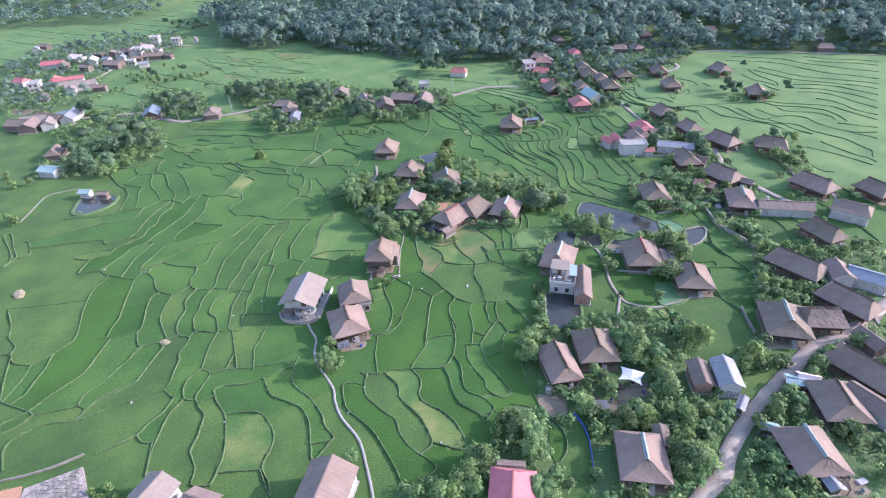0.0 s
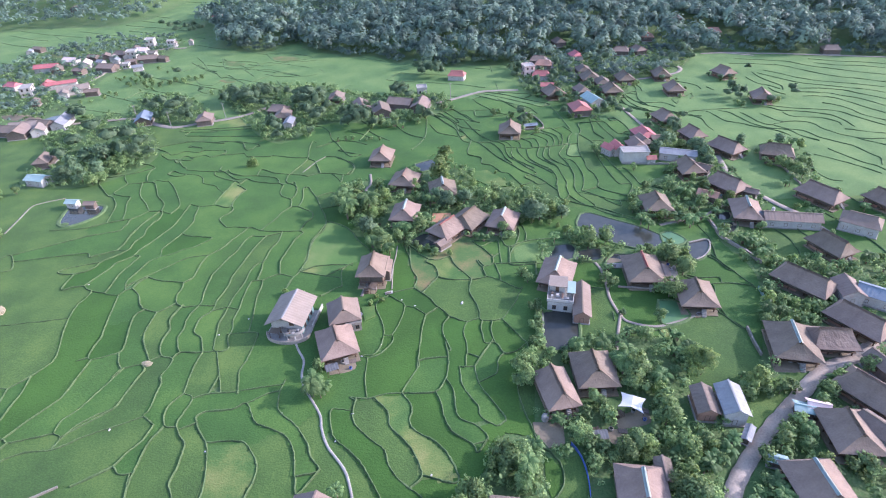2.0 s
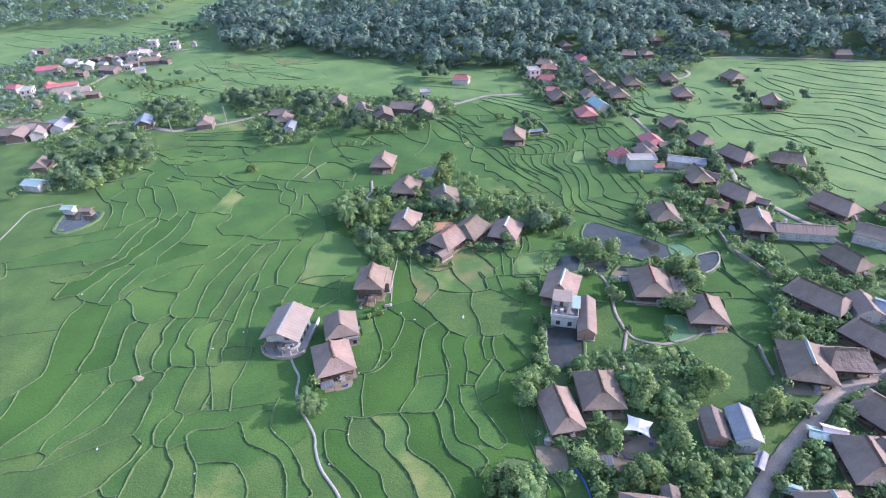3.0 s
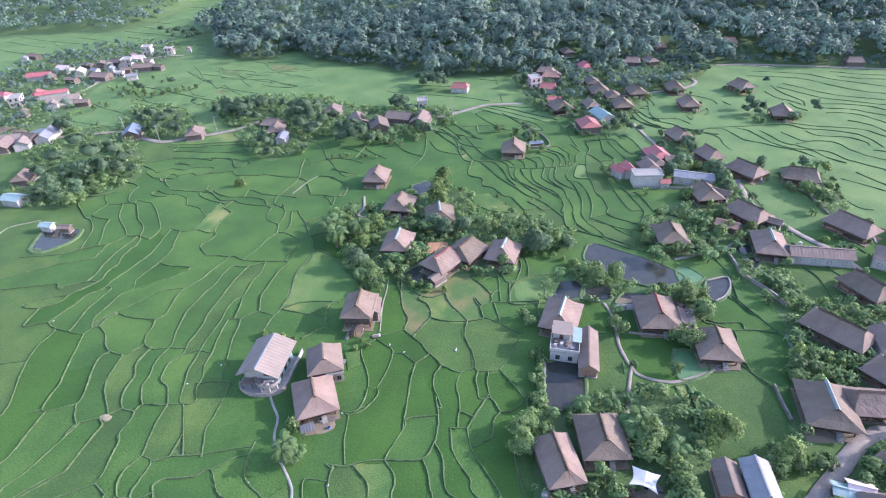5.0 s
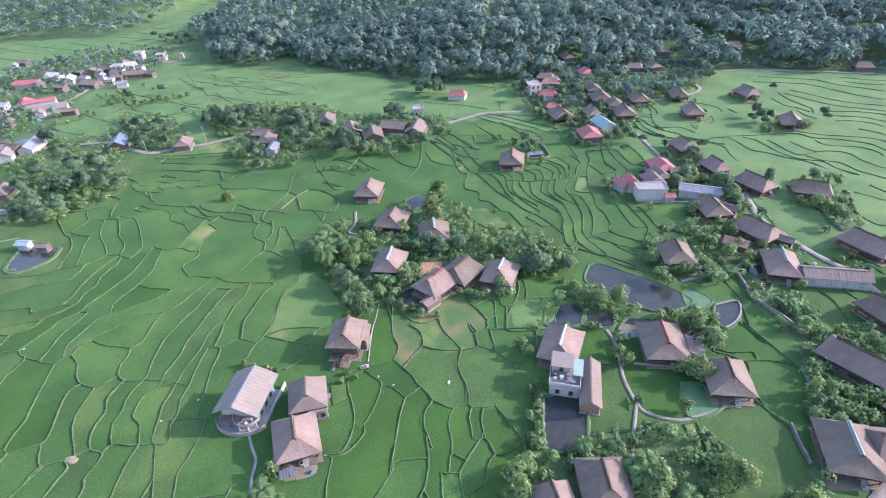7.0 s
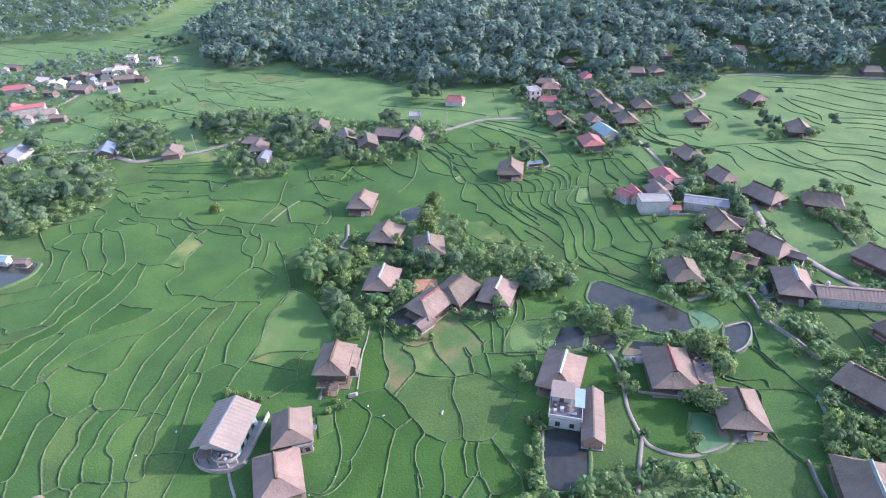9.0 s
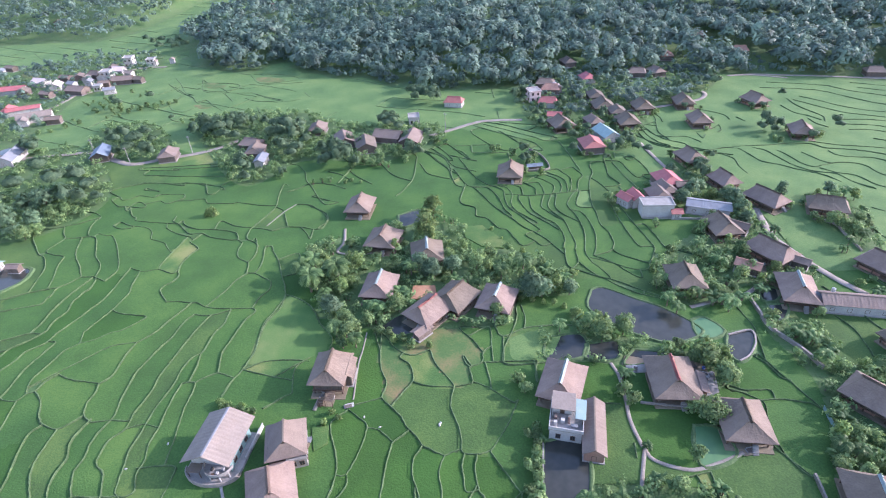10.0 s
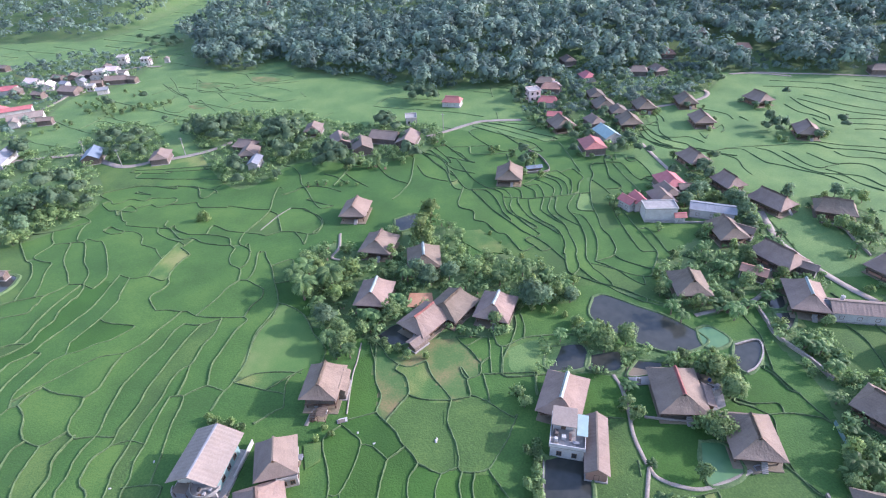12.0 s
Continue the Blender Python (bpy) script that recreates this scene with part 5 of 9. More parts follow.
bund((0.2, 265.9), (0.5, 266.3), (5.4, 254.7), (12, 243.7), (13.2, 242.6))
bund((-148.8, 161), (-147.5, 162.7), (-140.8, 153.5), (-136, 147.2), (-137.3, 146.4))
bund((-141.3, 154.1), (-138.1, 156.6), (-133, 148.9), (-136, 147.2))
bund((-136, 147.2), (-137.2, 142.1), (-137.1, 146), (-141.1, 151.8), (-148.8, 161), (-147.3, 162.4))
bund((-101.1, 122.6), (-99.3, 116.8), (-96.7, 109.8), (-96.2, 106.6))
bund((-96.2, 106.6), (-98.8, 102.1), (-102.2, 98.4))
bund((-87, 101.8), (-87.4, 95.3), (-89.5, 91.5), (-92, 87.7), (-93.9, 83.8))
bund((-76.8, 103.4), (-79, 97.5), (-81.4, 91.3), (-83.7, 88.1), (-83.5, 84.8))
bund((-71.9, 100.3), (-72.8, 95.3), (-73.4, 91.2), (-76.5, 89.3), (-80, 85.9), (-81.8, 80.8))
bund((-66.6, 100.1), (-65.5, 97.7), (-65.5, 94.9), (-65.1, 90.4), (-65.8, 88.7))
bund((-122.4, 121.2), (-117.2, 114.5), (-114.1, 108.8), (-110.4, 105.4), (-109.6, 102.4))
bund((-109.8, 103.4), (-112.5, 102.5), (-109.9, 102.4), (-106.9, 99.3), (-102.2, 98.4))
bund((-122.4, 121.2), (-112.5, 122.2), (-101.2, 123.4))
bund((-102.2, 98.4), (-101.5, 93.4), (-102, 87.1))
bund((-98.8, 102.1), (-97.9, 96.8), (-97.9, 92.3), (-97.9, 88.9), (-99.6, 86))
bund((-108.9, 101.3), (-107, 96.5), (-104.4, 91), (-102.6, 87.2))
bund((-102, 87.1), (-102.6, 87.2), (-99.6, 86), (-93.9, 83.8), (-92.3, 82.9), (-87.8, 83.8), (-83.5, 84.8))
bund((-96.6, 77.9), (-98.1, 80.2), (-93.9, 83.8))
bund((-83.5, 84.8), (-81.5, 83.7), (-81.8, 80.8))
bund((-90.2, 68.8), (-92.3, 72.1), (-93.3, 74.9), (-91.6, 77.7), (-87.6, 80.1), (-81.2, 80.8), (-76.4, 83.6), (-70, 86.4), (-65.6, 88.4))
bund((-92.3, 82.9), (-93.7, 80), (-96.6, 77.9), (-98.1, 80.2))
bund((-81.5, 83.7), (-78, 86.9), (-73.5, 90.9))
bund((-65.6, 88.4), (-62.3, 85.8))
bund((-62.3, 85.8), (-63.1, 82.1), (-65, 79.1), (-66.5, 76), (-68.9, 74.3), (-73, 71.8), (-66.5, 76))
bund((-66.5, 76), (-64.4, 74.1), (-62.4, 74.2), (-61.7, 74.2))
bund((-56.9, 85.1), (-57.4, 85.2), (-59.6, 85.4), (-61.1, 88.4), (-60.9, 91.5), (-59, 94.5))
bund((-60, 85.4), (-61.6, 81.2), (-61.7, 76), (-61.6, 71.9), (-60.3, 66), (-62.4, 74.2))
bund((-59, 94.5), (-56.5, 93), (-57.1, 88.2), (-57.4, 86), (-55.7, 82.9), (-53.6, 80.3), (-53.2, 74.9), (-53.4, 71.5), (-51.1, 67.4), (-50.4, 63.7), (-46.8, 63.5))
bund((-56.5, 93), (-53.1, 94.1), (-47.7, 94.3), (-39.9, 95.5), (-36.4, 95.9))
bund((-56.2, 84.5), (-54, 85.5), (-52.9, 86.3))
bund((-51.8, 89.1), (-53.7, 87.7), (-52.3, 84.6), (-49.2, 80.5), (-48, 77.5), (-46.4, 71.1), (-46.4, 66.6), (-46.8, 63.5), (-46.3, 66.2))
bund((-49.3, 80.8), (-42.8, 80.8), (-40, 79.2), (-37.1, 74.7), (-36.9, 71.3), (-37.6, 68), (-37.3, 66.1), (-35.6, 63.6), (-34.6, 60.6), (-38, 66.5))
bund((-46.3, 66.2), (-42.4, 66.4), (-38, 66.5), (-37.4, 66.7))
bund((-51.8, 89.1), (-46.4, 89.3), (-43.5, 90.8), (-40.2, 85.5), (-36, 83.4), (-32.4, 81.1), (-30.2, 77.2), (-28.8, 71.5), (-27.7, 68.1), (-24.4, 72.9))
bund((-36.8, 94), (-36.2, 89.5), (-34.8, 87.2), (-31.3, 84.2), (-27.8, 79.3), (-26.7, 76.3), (-24.4, 72.9), (-29, 71.9))
bund((-36.8, 94), (-36.1, 97.3), (-36.8, 94))
bund((-43.5, 90.8), (-39.4, 93.3), (-36.8, 94))
bund((-47.8, 99.4), (-47.2, 97.5), (-46.5, 93.7), (-46.4, 94.5))
bund((-52.4, 99.6), (-52.9, 95.9), (-53.1, 94.1))
bund((-40.9, 221.5), (-40.4, 220.6), (-34.5, 215.8), (-32.5, 210), (-34.4, 206.3), (-35, 205))
bund((-40.3, 229.7), (-41.4, 228.6), (-34.7, 224.8), (-30.9, 223.1), (-32, 223.5))
bund((-12, 111.2), (-11.7, 108.5), (-14.5, 104.4), (-17.5, 103.1))
bund((2, 102.5), (-4.7, 101.7), (-5.1, 99.7), (-7.8, 94.1), (-8.7, 91.7))
bund((1.5, 107.6), (2.1, 101.2), (1.3, 95.4))
bund((9.6, 101.6), (6.7, 103), (6, 99), (4.6, 99))
bund((13.5, 107.9), (10.3, 102.7), (8.1, 98.8))
bund((13.8, 106.4), (14.5, 105.6), (15.6, 102.8), (18.5, 103.2), (21.8, 106.2), (21.6, 105.2))
bund((15.6, 102.8), (13.9, 100.5), (13.1, 96.5), (10.5, 94.8), (8.8, 93.9))
bund((18.9, 152.1), (11.6, 152.7), (14.8, 147.3), (16.9, 143.1))
bund((13.6, 149.2), (18.9, 152.1), (19.1, 145.3), (19, 139.8))
bund((-13.8, 126.9), (-17.1, 123.3), (-14.8, 115.6), (-14.1, 110.9), (-15.2, 105.5), (-16.6, 104.1), (-19, 104.1), (-17.5, 103.1))
bund((-17.5, 103.1), (-17.5, 96.6), (-16.6, 91))
bund((-19, 90.2), (-20.4, 91.2), (-16.6, 90.6), (-12.4, 91.6), (-8.7, 91.7), (-1.1, 91.8), (1.7, 96.3))
bund((-19, 91), (-19, 90.2), (-19.3, 86.8), (-18.3, 83.5), (-14.3, 79.3), (-11.7, 76.9), (-10.6, 73.3), (-8, 69.7), (-4, 66.3), (-3.5, 64.4), (-6.7, 62.2), (-9.4, 60.8))
bund((-15.2, 91), (-14.3, 90), (-11.5, 86.4), (-11, 83), (-7.6, 78.9), (-5.7, 75.9), (-4, 70.9), (-6.3, 68.3))
bund((-8.7, 91.7), (-6.4, 87.7), (-6.8, 83.6), (-5.1, 81.1), (-1.5, 78.6), (1.4, 74.8), (2.8, 69.2), (-4, 70.9))
bund((-1.1, 91.8), (0.1, 88.2), (0.6, 84.8), (2.3, 80.7), (6.4, 77.4), (7.1, 75.5), (9.5, 78.7))
bund((1.3, 95.4), (2.9, 91.6), (3.2, 86.3), (4.3, 83.8), (7.4, 82), (9.5, 78.7), (6.4, 77.4))
bund((4.6, 99), (5, 93.3), (6.7, 89.6), (8.2, 86.9), (8.4, 84.3), (11.7, 81.7), (13.7, 83.2))
bund((8.1, 98.8), (9, 93), (12.3, 86.6), (13.7, 83.2), (11.7, 81.7))
bund((4.6, 99), (8.1, 98.8))
bund((-19.2, 87.3), (-23.9, 87.9), (-23.8, 84.6), (-22.4, 80.5), (-19, 77.3), (-16.3, 74.3), (-13.7, 70), (-11.2, 65.4), (-9.4, 60.8))
bund((21.5, 105.9), (21.6, 105.2), (21.5, 96), (17.6, 92.5), (17.9, 85.5), (19, 80.5), (19.5, 76.7), (21.6, 75.1))
bund((19.1, 79.6), (21.6, 75.1), (23.2, 71.5), (22.7, 67.5), (20.1, 64.4), (18.7, 62.7))
bund((79.1, 182.9), (79.6, 183.9), (82.8, 180.2), width=0.5, high=0.45)
bund((81.2, 250.8), (84.1, 251), (86.1, 241.9), (86.1, 230.9), (84, 231.1), width=0.5, high=0.45)
bund((25.5, 294.7), (22.6, 293.1), (31.6, 284.2), (41.3, 275.7), (48.1, 268), (45.3, 264.1), width=0.5, high=0.45)
bund((25.6, 290.1), (20.8, 285.6), (27.8, 270.3), (34.7, 262.8), (42.9, 266.9), width=0.5, high=0.45)
bund((26.6, 293.9), (28.4, 296.4), (37.7, 291.2), (47.5, 282.3), (58, 273.7), (53.1, 270.9), width=0.5, high=0.45)
bund((34, 293.3), (35.4, 295.5), (43.4, 292.8), (51.3, 289.5), (46, 283.7), width=0.5, high=0.45)
bund((33.1, 282.9), (34.2, 283.9), (43.8, 265.1), (49.6, 261.1), (48.1, 268), width=0.5, high=0.45)
bund((0.5, 266.3), (-0.7, 266.8), (6.9, 259.5), (10.4, 249.9), (11.3, 238.4), (14.2, 239.4))
bund((3, 267.4), (5.7, 269.4), (11.8, 255.8), (10.2, 255.2))
bund((5.7, 269.4), (9.7, 272.4), (16.9, 258.4), (21.5, 253.5), (19.1, 254.7), width=0.5, high=0.45)
bund((145.4, 199.6), (141.4, 189.9), (142.2, 182.5), (145.8, 180.5), width=0.5, high=0.45)
bund((99.6, 278.7), (91.4, 276.9), (95.8, 265.8), (103.3, 258.3), (111.6, 254.2), (123.6, 248.5), width=0.5, high=0.45)
bund((104.1, 282.5), (98.6, 283.5), (101.8, 268.6), (109.2, 260.9), (107.1, 256.4), width=0.5, high=0.45)
bund((98.6, 283.5), (104.9, 286.6), (102.7, 275.5), (104.2, 268.3), (104.4, 265.8), width=0.5, high=0.45)
bund((-116.7, 258.9), (-117.2, 254.2), (-109.1, 252.8), (-101.1, 251.4), (-95, 250.9))
bund((-106.7, 257.8), (-106.5, 259.1), (-98.8, 258.9), (-91.4, 259.4), (-91.5, 262.4))
bund((46.3, 107.4), (51.8, 107.9), (57.9, 109.1))
bund((57.9, 109.1), (57.1, 102.1), (56.8, 99.4), (54.8, 108.5))
bund((69.7, 129.1), (70.3, 130.1), (73.7, 128.6), (78.4, 128.3), (78.3, 125.6))
bund((80.2, 138.1), (81.1, 139), (82.9, 133.5), (84.1, 130.4), (84.3, 130.8))
bund((73.4, 114.7), (72.1, 114.8), (73.6, 111.5), (75.8, 107.7))
bund((73, 252.4), (75.3, 252), (75.3, 248.1), (72.5, 248.6), width=0.5, high=0.45)
bund((84.1, 251), (81.1, 251.3), (81.6, 247.9), (84.6, 248.5), width=0.5, high=0.45)
bund((86.1, 234.3), (83.4, 234.4), (84, 231.1), (86.1, 231.3), width=0.5, high=0.45)
bund((23.2, 292.5), (25.5, 294.7), (30.4, 291.1), (35.1, 287.3), (39.6, 283.3), (44.2, 279.2), (48.7, 275.1), (53.1, 270.9), (56.4, 275.1), width=0.5, high=0.45)
bund((0.5, 266.3), (2.5, 268.1), (5.9, 263.7), (8.7, 258.8), (10.8, 253.5), (9.3, 253.1))
strip('footpath', 0.55, CONCRETE, 'narrow pale concrete footpath through the paddies', (-37.5, 112.1), (-35, 106.8), (-33, 103.1), (-32.6, 98.5), (-31.3, 94.6), (-28.9, 90.8), (-26.3, 86.4), (-25.4, 82.8), (-23.4, 78.3), (-19.1, 72.4), (-16.8, 65.7), (-15.1, 59.4), (-13.6, 52))
strip('footpath', 0.8, TRODDEN, 'pale trodden footpath', (46.4, 138), (47.2, 133.8), (46.9, 127.6), (46.2, 122), (46.5, 117.3), (47.1, 114), (48, 112), (51.1, 110.3), (54.9, 109.5), (59.4, 110.5), (63.1, 111.8), (65.7, 112.9))
strip('footpath', 0.75, TRODDEN, 'pale trodden footpath', (46.9, 114.1), (44.2, 106.9), (41.4, 98.7), (39, 91.2))
strip('road', 3.1, ROADM, 'pale earth village road with worn edges', (35.5, 47), (40.5, 52), (44.8, 56.6), (50.5, 60.5), (54.2, 65.8), (59.1, 70.9), (66.9, 77.8), (77.6, 86.1), (86.7, 92.8), (95.4, 96.1), (103.9, 100.7), (113.4, 106.6), (122, 111), (135, 117))
strip('track', 3.0, TRODDEN, 'pale earth track between the fields', (-203.5, 273.7), (-188.8, 276.1), (-173.9, 278.6), (-152.9, 280.4), (-137.4, 270.6), (-127.2, 265.7), (-115.8, 269.6), (-101.7, 274.7), (-92.9, 280.7), (-87, 288.7))
strip('track', 2.6, TRODDEN, 'pale earth track between the fields', (1.8, 282.6), (10, 287.6), (24.2, 296.9), (32.8, 298.2), (45.4, 297.4))
strip('track', 2.2, TRODDEN, 'pale earth track between the fields', (112.1, 206.1), (109.1, 189.4), (110, 183.2), (112.5, 173.3), (115.5, 165.4), (118.5, 159.8), (119.5, 156.4), (121, 148))
strip('footpath', 1.6, TRODDEN, 'pale trodden footpath', (91.2, 264.3), (92.5, 250.2), (94.5, 234), (97.9, 219.2))
strip('track', 2.2, TRODDEN, 'pale earth track between the fields', (93.5, 302.3), (107.6, 304.9), (122.5, 309.1), (135.1, 313.8), (141.4, 321.4), (140.9, 328.6))
strip('footpath', 1.8, TRODDEN, 'pale trodden footpath', (164.6, 350.1), (179, 348.7), (193.1, 341.1))
strip('footpath', 0.4, TRODDEN, 'thin pale footpath between paddies', (-53.3, 208.3), (-49.6, 217.5), (-46.1, 223))
bund((115.3, 252.1), (119.5, 249.4), (122.2, 244.7), (121.2, 237.9), (121.6, 231.9), width=0.55, high=0.48)
bund((122.0, 255.8), (128.0, 254.2), (129.8, 248.0), (131.5, 241.4), (136.3, 238.0), (140.4, 233.5), (144.9, 230.3), (147.9, 226.7), (150.2, 222.1), width=0.55, high=0.48)
bund((133.7, 255.0), (137.4, 251.4), (138.8, 246.1), (140.5, 238.9), (143.0, 233.8), (146.4, 230.8), (152.3, 228.1), (153.9, 222.3), (156.3, 218.3), (158.3, 215.7), width=0.55, high=0.48)
bund((142.3, 250.8), (143.7, 245.5), (144.8, 239.0), (147.0, 235.3), (149.8, 235.0), width=0.55, high=0.48)
bund((150.1, 235.6), (157.3, 237.4), (163.2, 236.6), (166.4, 233.5), (166.9, 228.2), (168.5, 224.8), (170.0, 221.5), (173.0, 218.7), (177.0, 215.8), (185.1, 214.9), width=0.55, high=0.48)
bund((150.2, 248.3), (151.8, 243.7), (153.3, 239.3), (155.8, 236.9), width=0.55, high=0.48)
bund((149.1, 233.7), (152.9, 229.3), (157.6, 226.8), (159.2, 222.8), (160.3, 219.0), (163.0, 215.7), (165.6, 212.5), (168.2, 209.4), (169.3, 204.3), (170.1, 200.4), (170.8, 197.2), (167.9, 192.0), width=0.55, high=0.48)
bund((160.7, 248.3), (162.1, 243.8), (167.3, 241.7), (172.8, 240.3), (175.9, 237.1), (177.7, 233.4), (176.8, 230.9), width=0.55, high=0.48)
bund((150.7, 257.3), (157.9, 255.5), (160.9, 251.3), (165.4, 249.9), (171.9, 247.6), (176.7, 244.7), (179.9, 241.5), (181.3, 235.7), (180.9, 228.4), width=0.55, high=0.48)
bund((158.1, 258.6), (167.4, 253.4), (176.3, 250.7), (184.7, 247.3), (188.0, 240.4), (191.2, 233.7), (194.2, 228.0), width=0.55, high=0.48)
bund((175.5, 226.5), (180.0, 224.0), (184.3, 221.6), (188.6, 219.9), width=0.55, high=0.48)
bund((173.0, 218.7), (175.9, 214.2), (178.7, 211.5), (180.7, 208.5), width=0.55, high=0.48)
bund((157.1, 207.9), (158.3, 204.4), (160.4, 198.9), (162.6, 194.1), (165.1, 191.4), (166.1, 187.4), width=0.55, high=0.48)
bund((148.8, 203.4), (152.9, 199.2), (156.6, 194.7), (159.9, 190.0), (162.8, 184.9), width=0.55, high=0.48)
bund((146.0, 201.6), (143.7, 195.6), (141.1, 190.0), width=0.55, high=0.48)
bund((184.7, 258.1), (189.1, 254.3), (192.0, 248.6), (192.8, 241.9), (198.0, 233.5), width=0.55, high=0.48)
bund((179.5, 275.6), (186.9, 273.6), (194.1, 271.7), (199.4, 266.6), (204.5, 261.7), (207.9, 254.8), (209.8, 250.7), width=0.55, high=0.48)
bund((181.1, 268.4), (188.8, 267.3), (194.5, 263.2), (197.4, 257.1), (199.8, 250.5), (203.7, 241.9), width=0.55, high=0.48)
bund((184.9, 280.1), (195.4, 278.6), (204.3, 274.6), (208.9, 268.6), (213.4, 262.9), (215.8, 259.3), width=0.55, high=0.48)
bund((178.4, 307.7), (182.6, 300.7), (186.6, 294.1), (191.9, 287.5), (200.5, 282.4), (209.0, 277.4), (217.2, 272.6), (221.6, 267.7), width=0.55, high=0.48)
bund((183.8, 312.2), (189.4, 304.8), (194.2, 296.9), (202.0, 289.7), (213.2, 284.2), (221.5, 279.2), (227.1, 275.6), width=0.55, high=0.48)
bund((195.0, 321.5), (201.0, 314.8), (207.4, 304.0), (214.5, 295.7), (223.0, 290.4), (232.2, 283.1), width=0.55, high=0.48)
bund((205.3, 325.6), (211.4, 316.5), (219.9, 309.5), (228.1, 302.8), (240.2, 294.6), width=0.55, high=0.48)
bund((176.5, 310.1), (176.0, 299.7), (177.8, 291.5), (179.5, 284.6), (177.1, 278.6), width=0.55, high=0.48)
bund((169.0, 300.9), (170.1, 290.8), (173.7, 286.4), (176.4, 280.5), width=0.55, high=0.48)
bund((172.0, 283.0), (172.1, 276.6), (174.7, 271.9), width=0.55, high=0.48)
bund((217.3, 321.2), (226.4, 315.1), (237.2, 312.1), (248.0, 305.9), width=0.55, high=0.48)
bund((218.7, 329.2), (230.9, 322.3), (244.0, 317.8), (252.8, 312.9), width=0.55, high=0.48)
bund((179.2, 336.1), (193.4, 331.2), (206.7, 325.3), width=0.55, high=0.48)
bund((172.0, 327.7), (186.6, 324.1), (195.0, 320.4), width=0.55, high=0.48)
bund((110.6, 257.3), (116.1, 254.3), (123.3, 255.6), (128.9, 256.4), (139.6, 256.4), (150.7, 257.3), width=0.55, high=0.48)
bund((94.3, 280.0), (94.4, 270.7), (96.3, 263.1), (100.3, 258.7), (106.2, 256.4), (110.8, 256.5), width=0.55, high=0.48)
bund((97.0, 283.2), (97.0, 272.8), (98.8, 265.2), (102.6, 259.9), width=0.55, high=0.48)
bund((98.8, 277.6), (100.8, 271.4), (106.4, 269.0), (112.0, 269.0), (114.8, 265.4), (116.3, 262.0), width=0.55, high=0.48)
bund((104.6, 299.8), (106.9, 295.6), (106.1, 289.1), (104.4, 285.7), width=0.55, high=0.48)
bund((107.8, 300.3), (109.2, 292.4), (108.3, 286.9), width=0.55, high=0.48)
bund((128.3, 302.2), (134.0, 297.3), (138.5, 291.8), (138.5, 286.1), width=0.55, high=0.48)
bund((142.4, 288.4), (144.1, 283.5), width=0.55, high=0.48)
bund((118.5, 272.3), (118.6, 266.5), (121.1, 270.2), width=0.55, high=0.48)
bund((127.6, 277.0), (130.8, 280.0), (129.9, 274.9), (127.3, 271.9), width=0.55, high=0.48)
bund((-162.0, 398.6), (-153.2, 384.5), (-143.7, 367.2), (-136.3, 361.0), width=0.7, high=0.4)
bund((-142.4, 392.3), (-133.3, 381.1), (-123.1, 371.4), (-115.2, 362.5), (-102.1, 360.3), width=0.7, high=0.4)
bund((-120.3, 374.9), (-107.7, 368.8), (-98.2, 375.1), (-87.2, 375.9), (-76.2, 376.7), width=0.7, high=0.4)
bund((-146.1, 348.3), (-138.4, 335.9), (-130.6, 332.6), (-127.4, 338.6), (-119.9, 341.9), (-110.2, 331.6), width=0.7, high=0.4)
bund((-136.3, 325.0), (-129.0, 317.9), (-126.0, 323.5), width=0.7, high=0.4)
bund((-170.5, 332.2), (-162.0, 327.8), width=0.7, high=0.4)
bund((-172.6, 318.3), (-169.0, 324.8), (-158.9, 320.3), width=0.7, high=0.4)
bund((-143.9, 362.2), (-143.3, 350.1), (-146.1, 348.3), width=0.7, high=0.4)
bund((-102.1, 360.3), (-93.0, 351.5), (-79.0, 342.3), (-70.8, 344.4), width=0.7, high=0.4)
bund((-103.3, 350.8), (-94.9, 344.8), (-82.3, 341.6), width=0.7, high=0.4)
bund((-142.4, 392.3), (-133.0, 367.9), (-120.8, 363.4), (-115.2, 362.5), width=0.7, high=0.4)
bund((-161.3, 386.1), (-146.7, 367.4), (-136.7, 358.7), (-129.0, 346.8), (-125.7, 351.1), (-116.6, 338.5), width=0.7, high=0.4)
bund((-155.0, 379.5), (-141.9, 363.5), (-133.7, 355.2), width=0.7, high=0.4)
bund((-120.1, 363.4), (-109.2, 346.8), width=0.7, high=0.4)
bund((-102.8, 360.8), (-92.2, 352.1), (-80.8, 344.6), width=0.7, high=0.4)
bund((-92.3, 335.2), (-88.2, 325.8), width=0.7, high=0.4)
bund((-70.5, 355.9), (-66.4, 348.3), width=0.7, high=0.4)
bund((-142.5, 383.2), (-132.2, 383.8), (-116.7, 379.1), (-113.8, 369.8), (-126.2, 366.4), (-139.4, 374.9), width=0.7, high=0.4)
bund((-113.0, 396.2), (-102.9, 379.2), (-89.1, 379.3), (-79.9, 384.7), (-93.0, 395.3), (-112.2, 399.7), width=0.7, high=0.4)
bund((-249.2, 457.1), (-233.6, 439.4), (-221.6, 431.6), (-216.0, 436.3), width=0.7, high=0.4)
bund((-311.8, 490.0), (-284.8, 460.5), (-272.0, 446.2), (-261.0, 441.3), width=0.7, high=0.4)
strip('track', 2.4, TRODDEN, 'pale earth track along the forest edge', (165.8, 350.0), (178.8, 350.3), (191.0, 346.8), (209.2, 342.2), (226.3, 336.6), (242.9, 331.1), (261.4, 325.4))
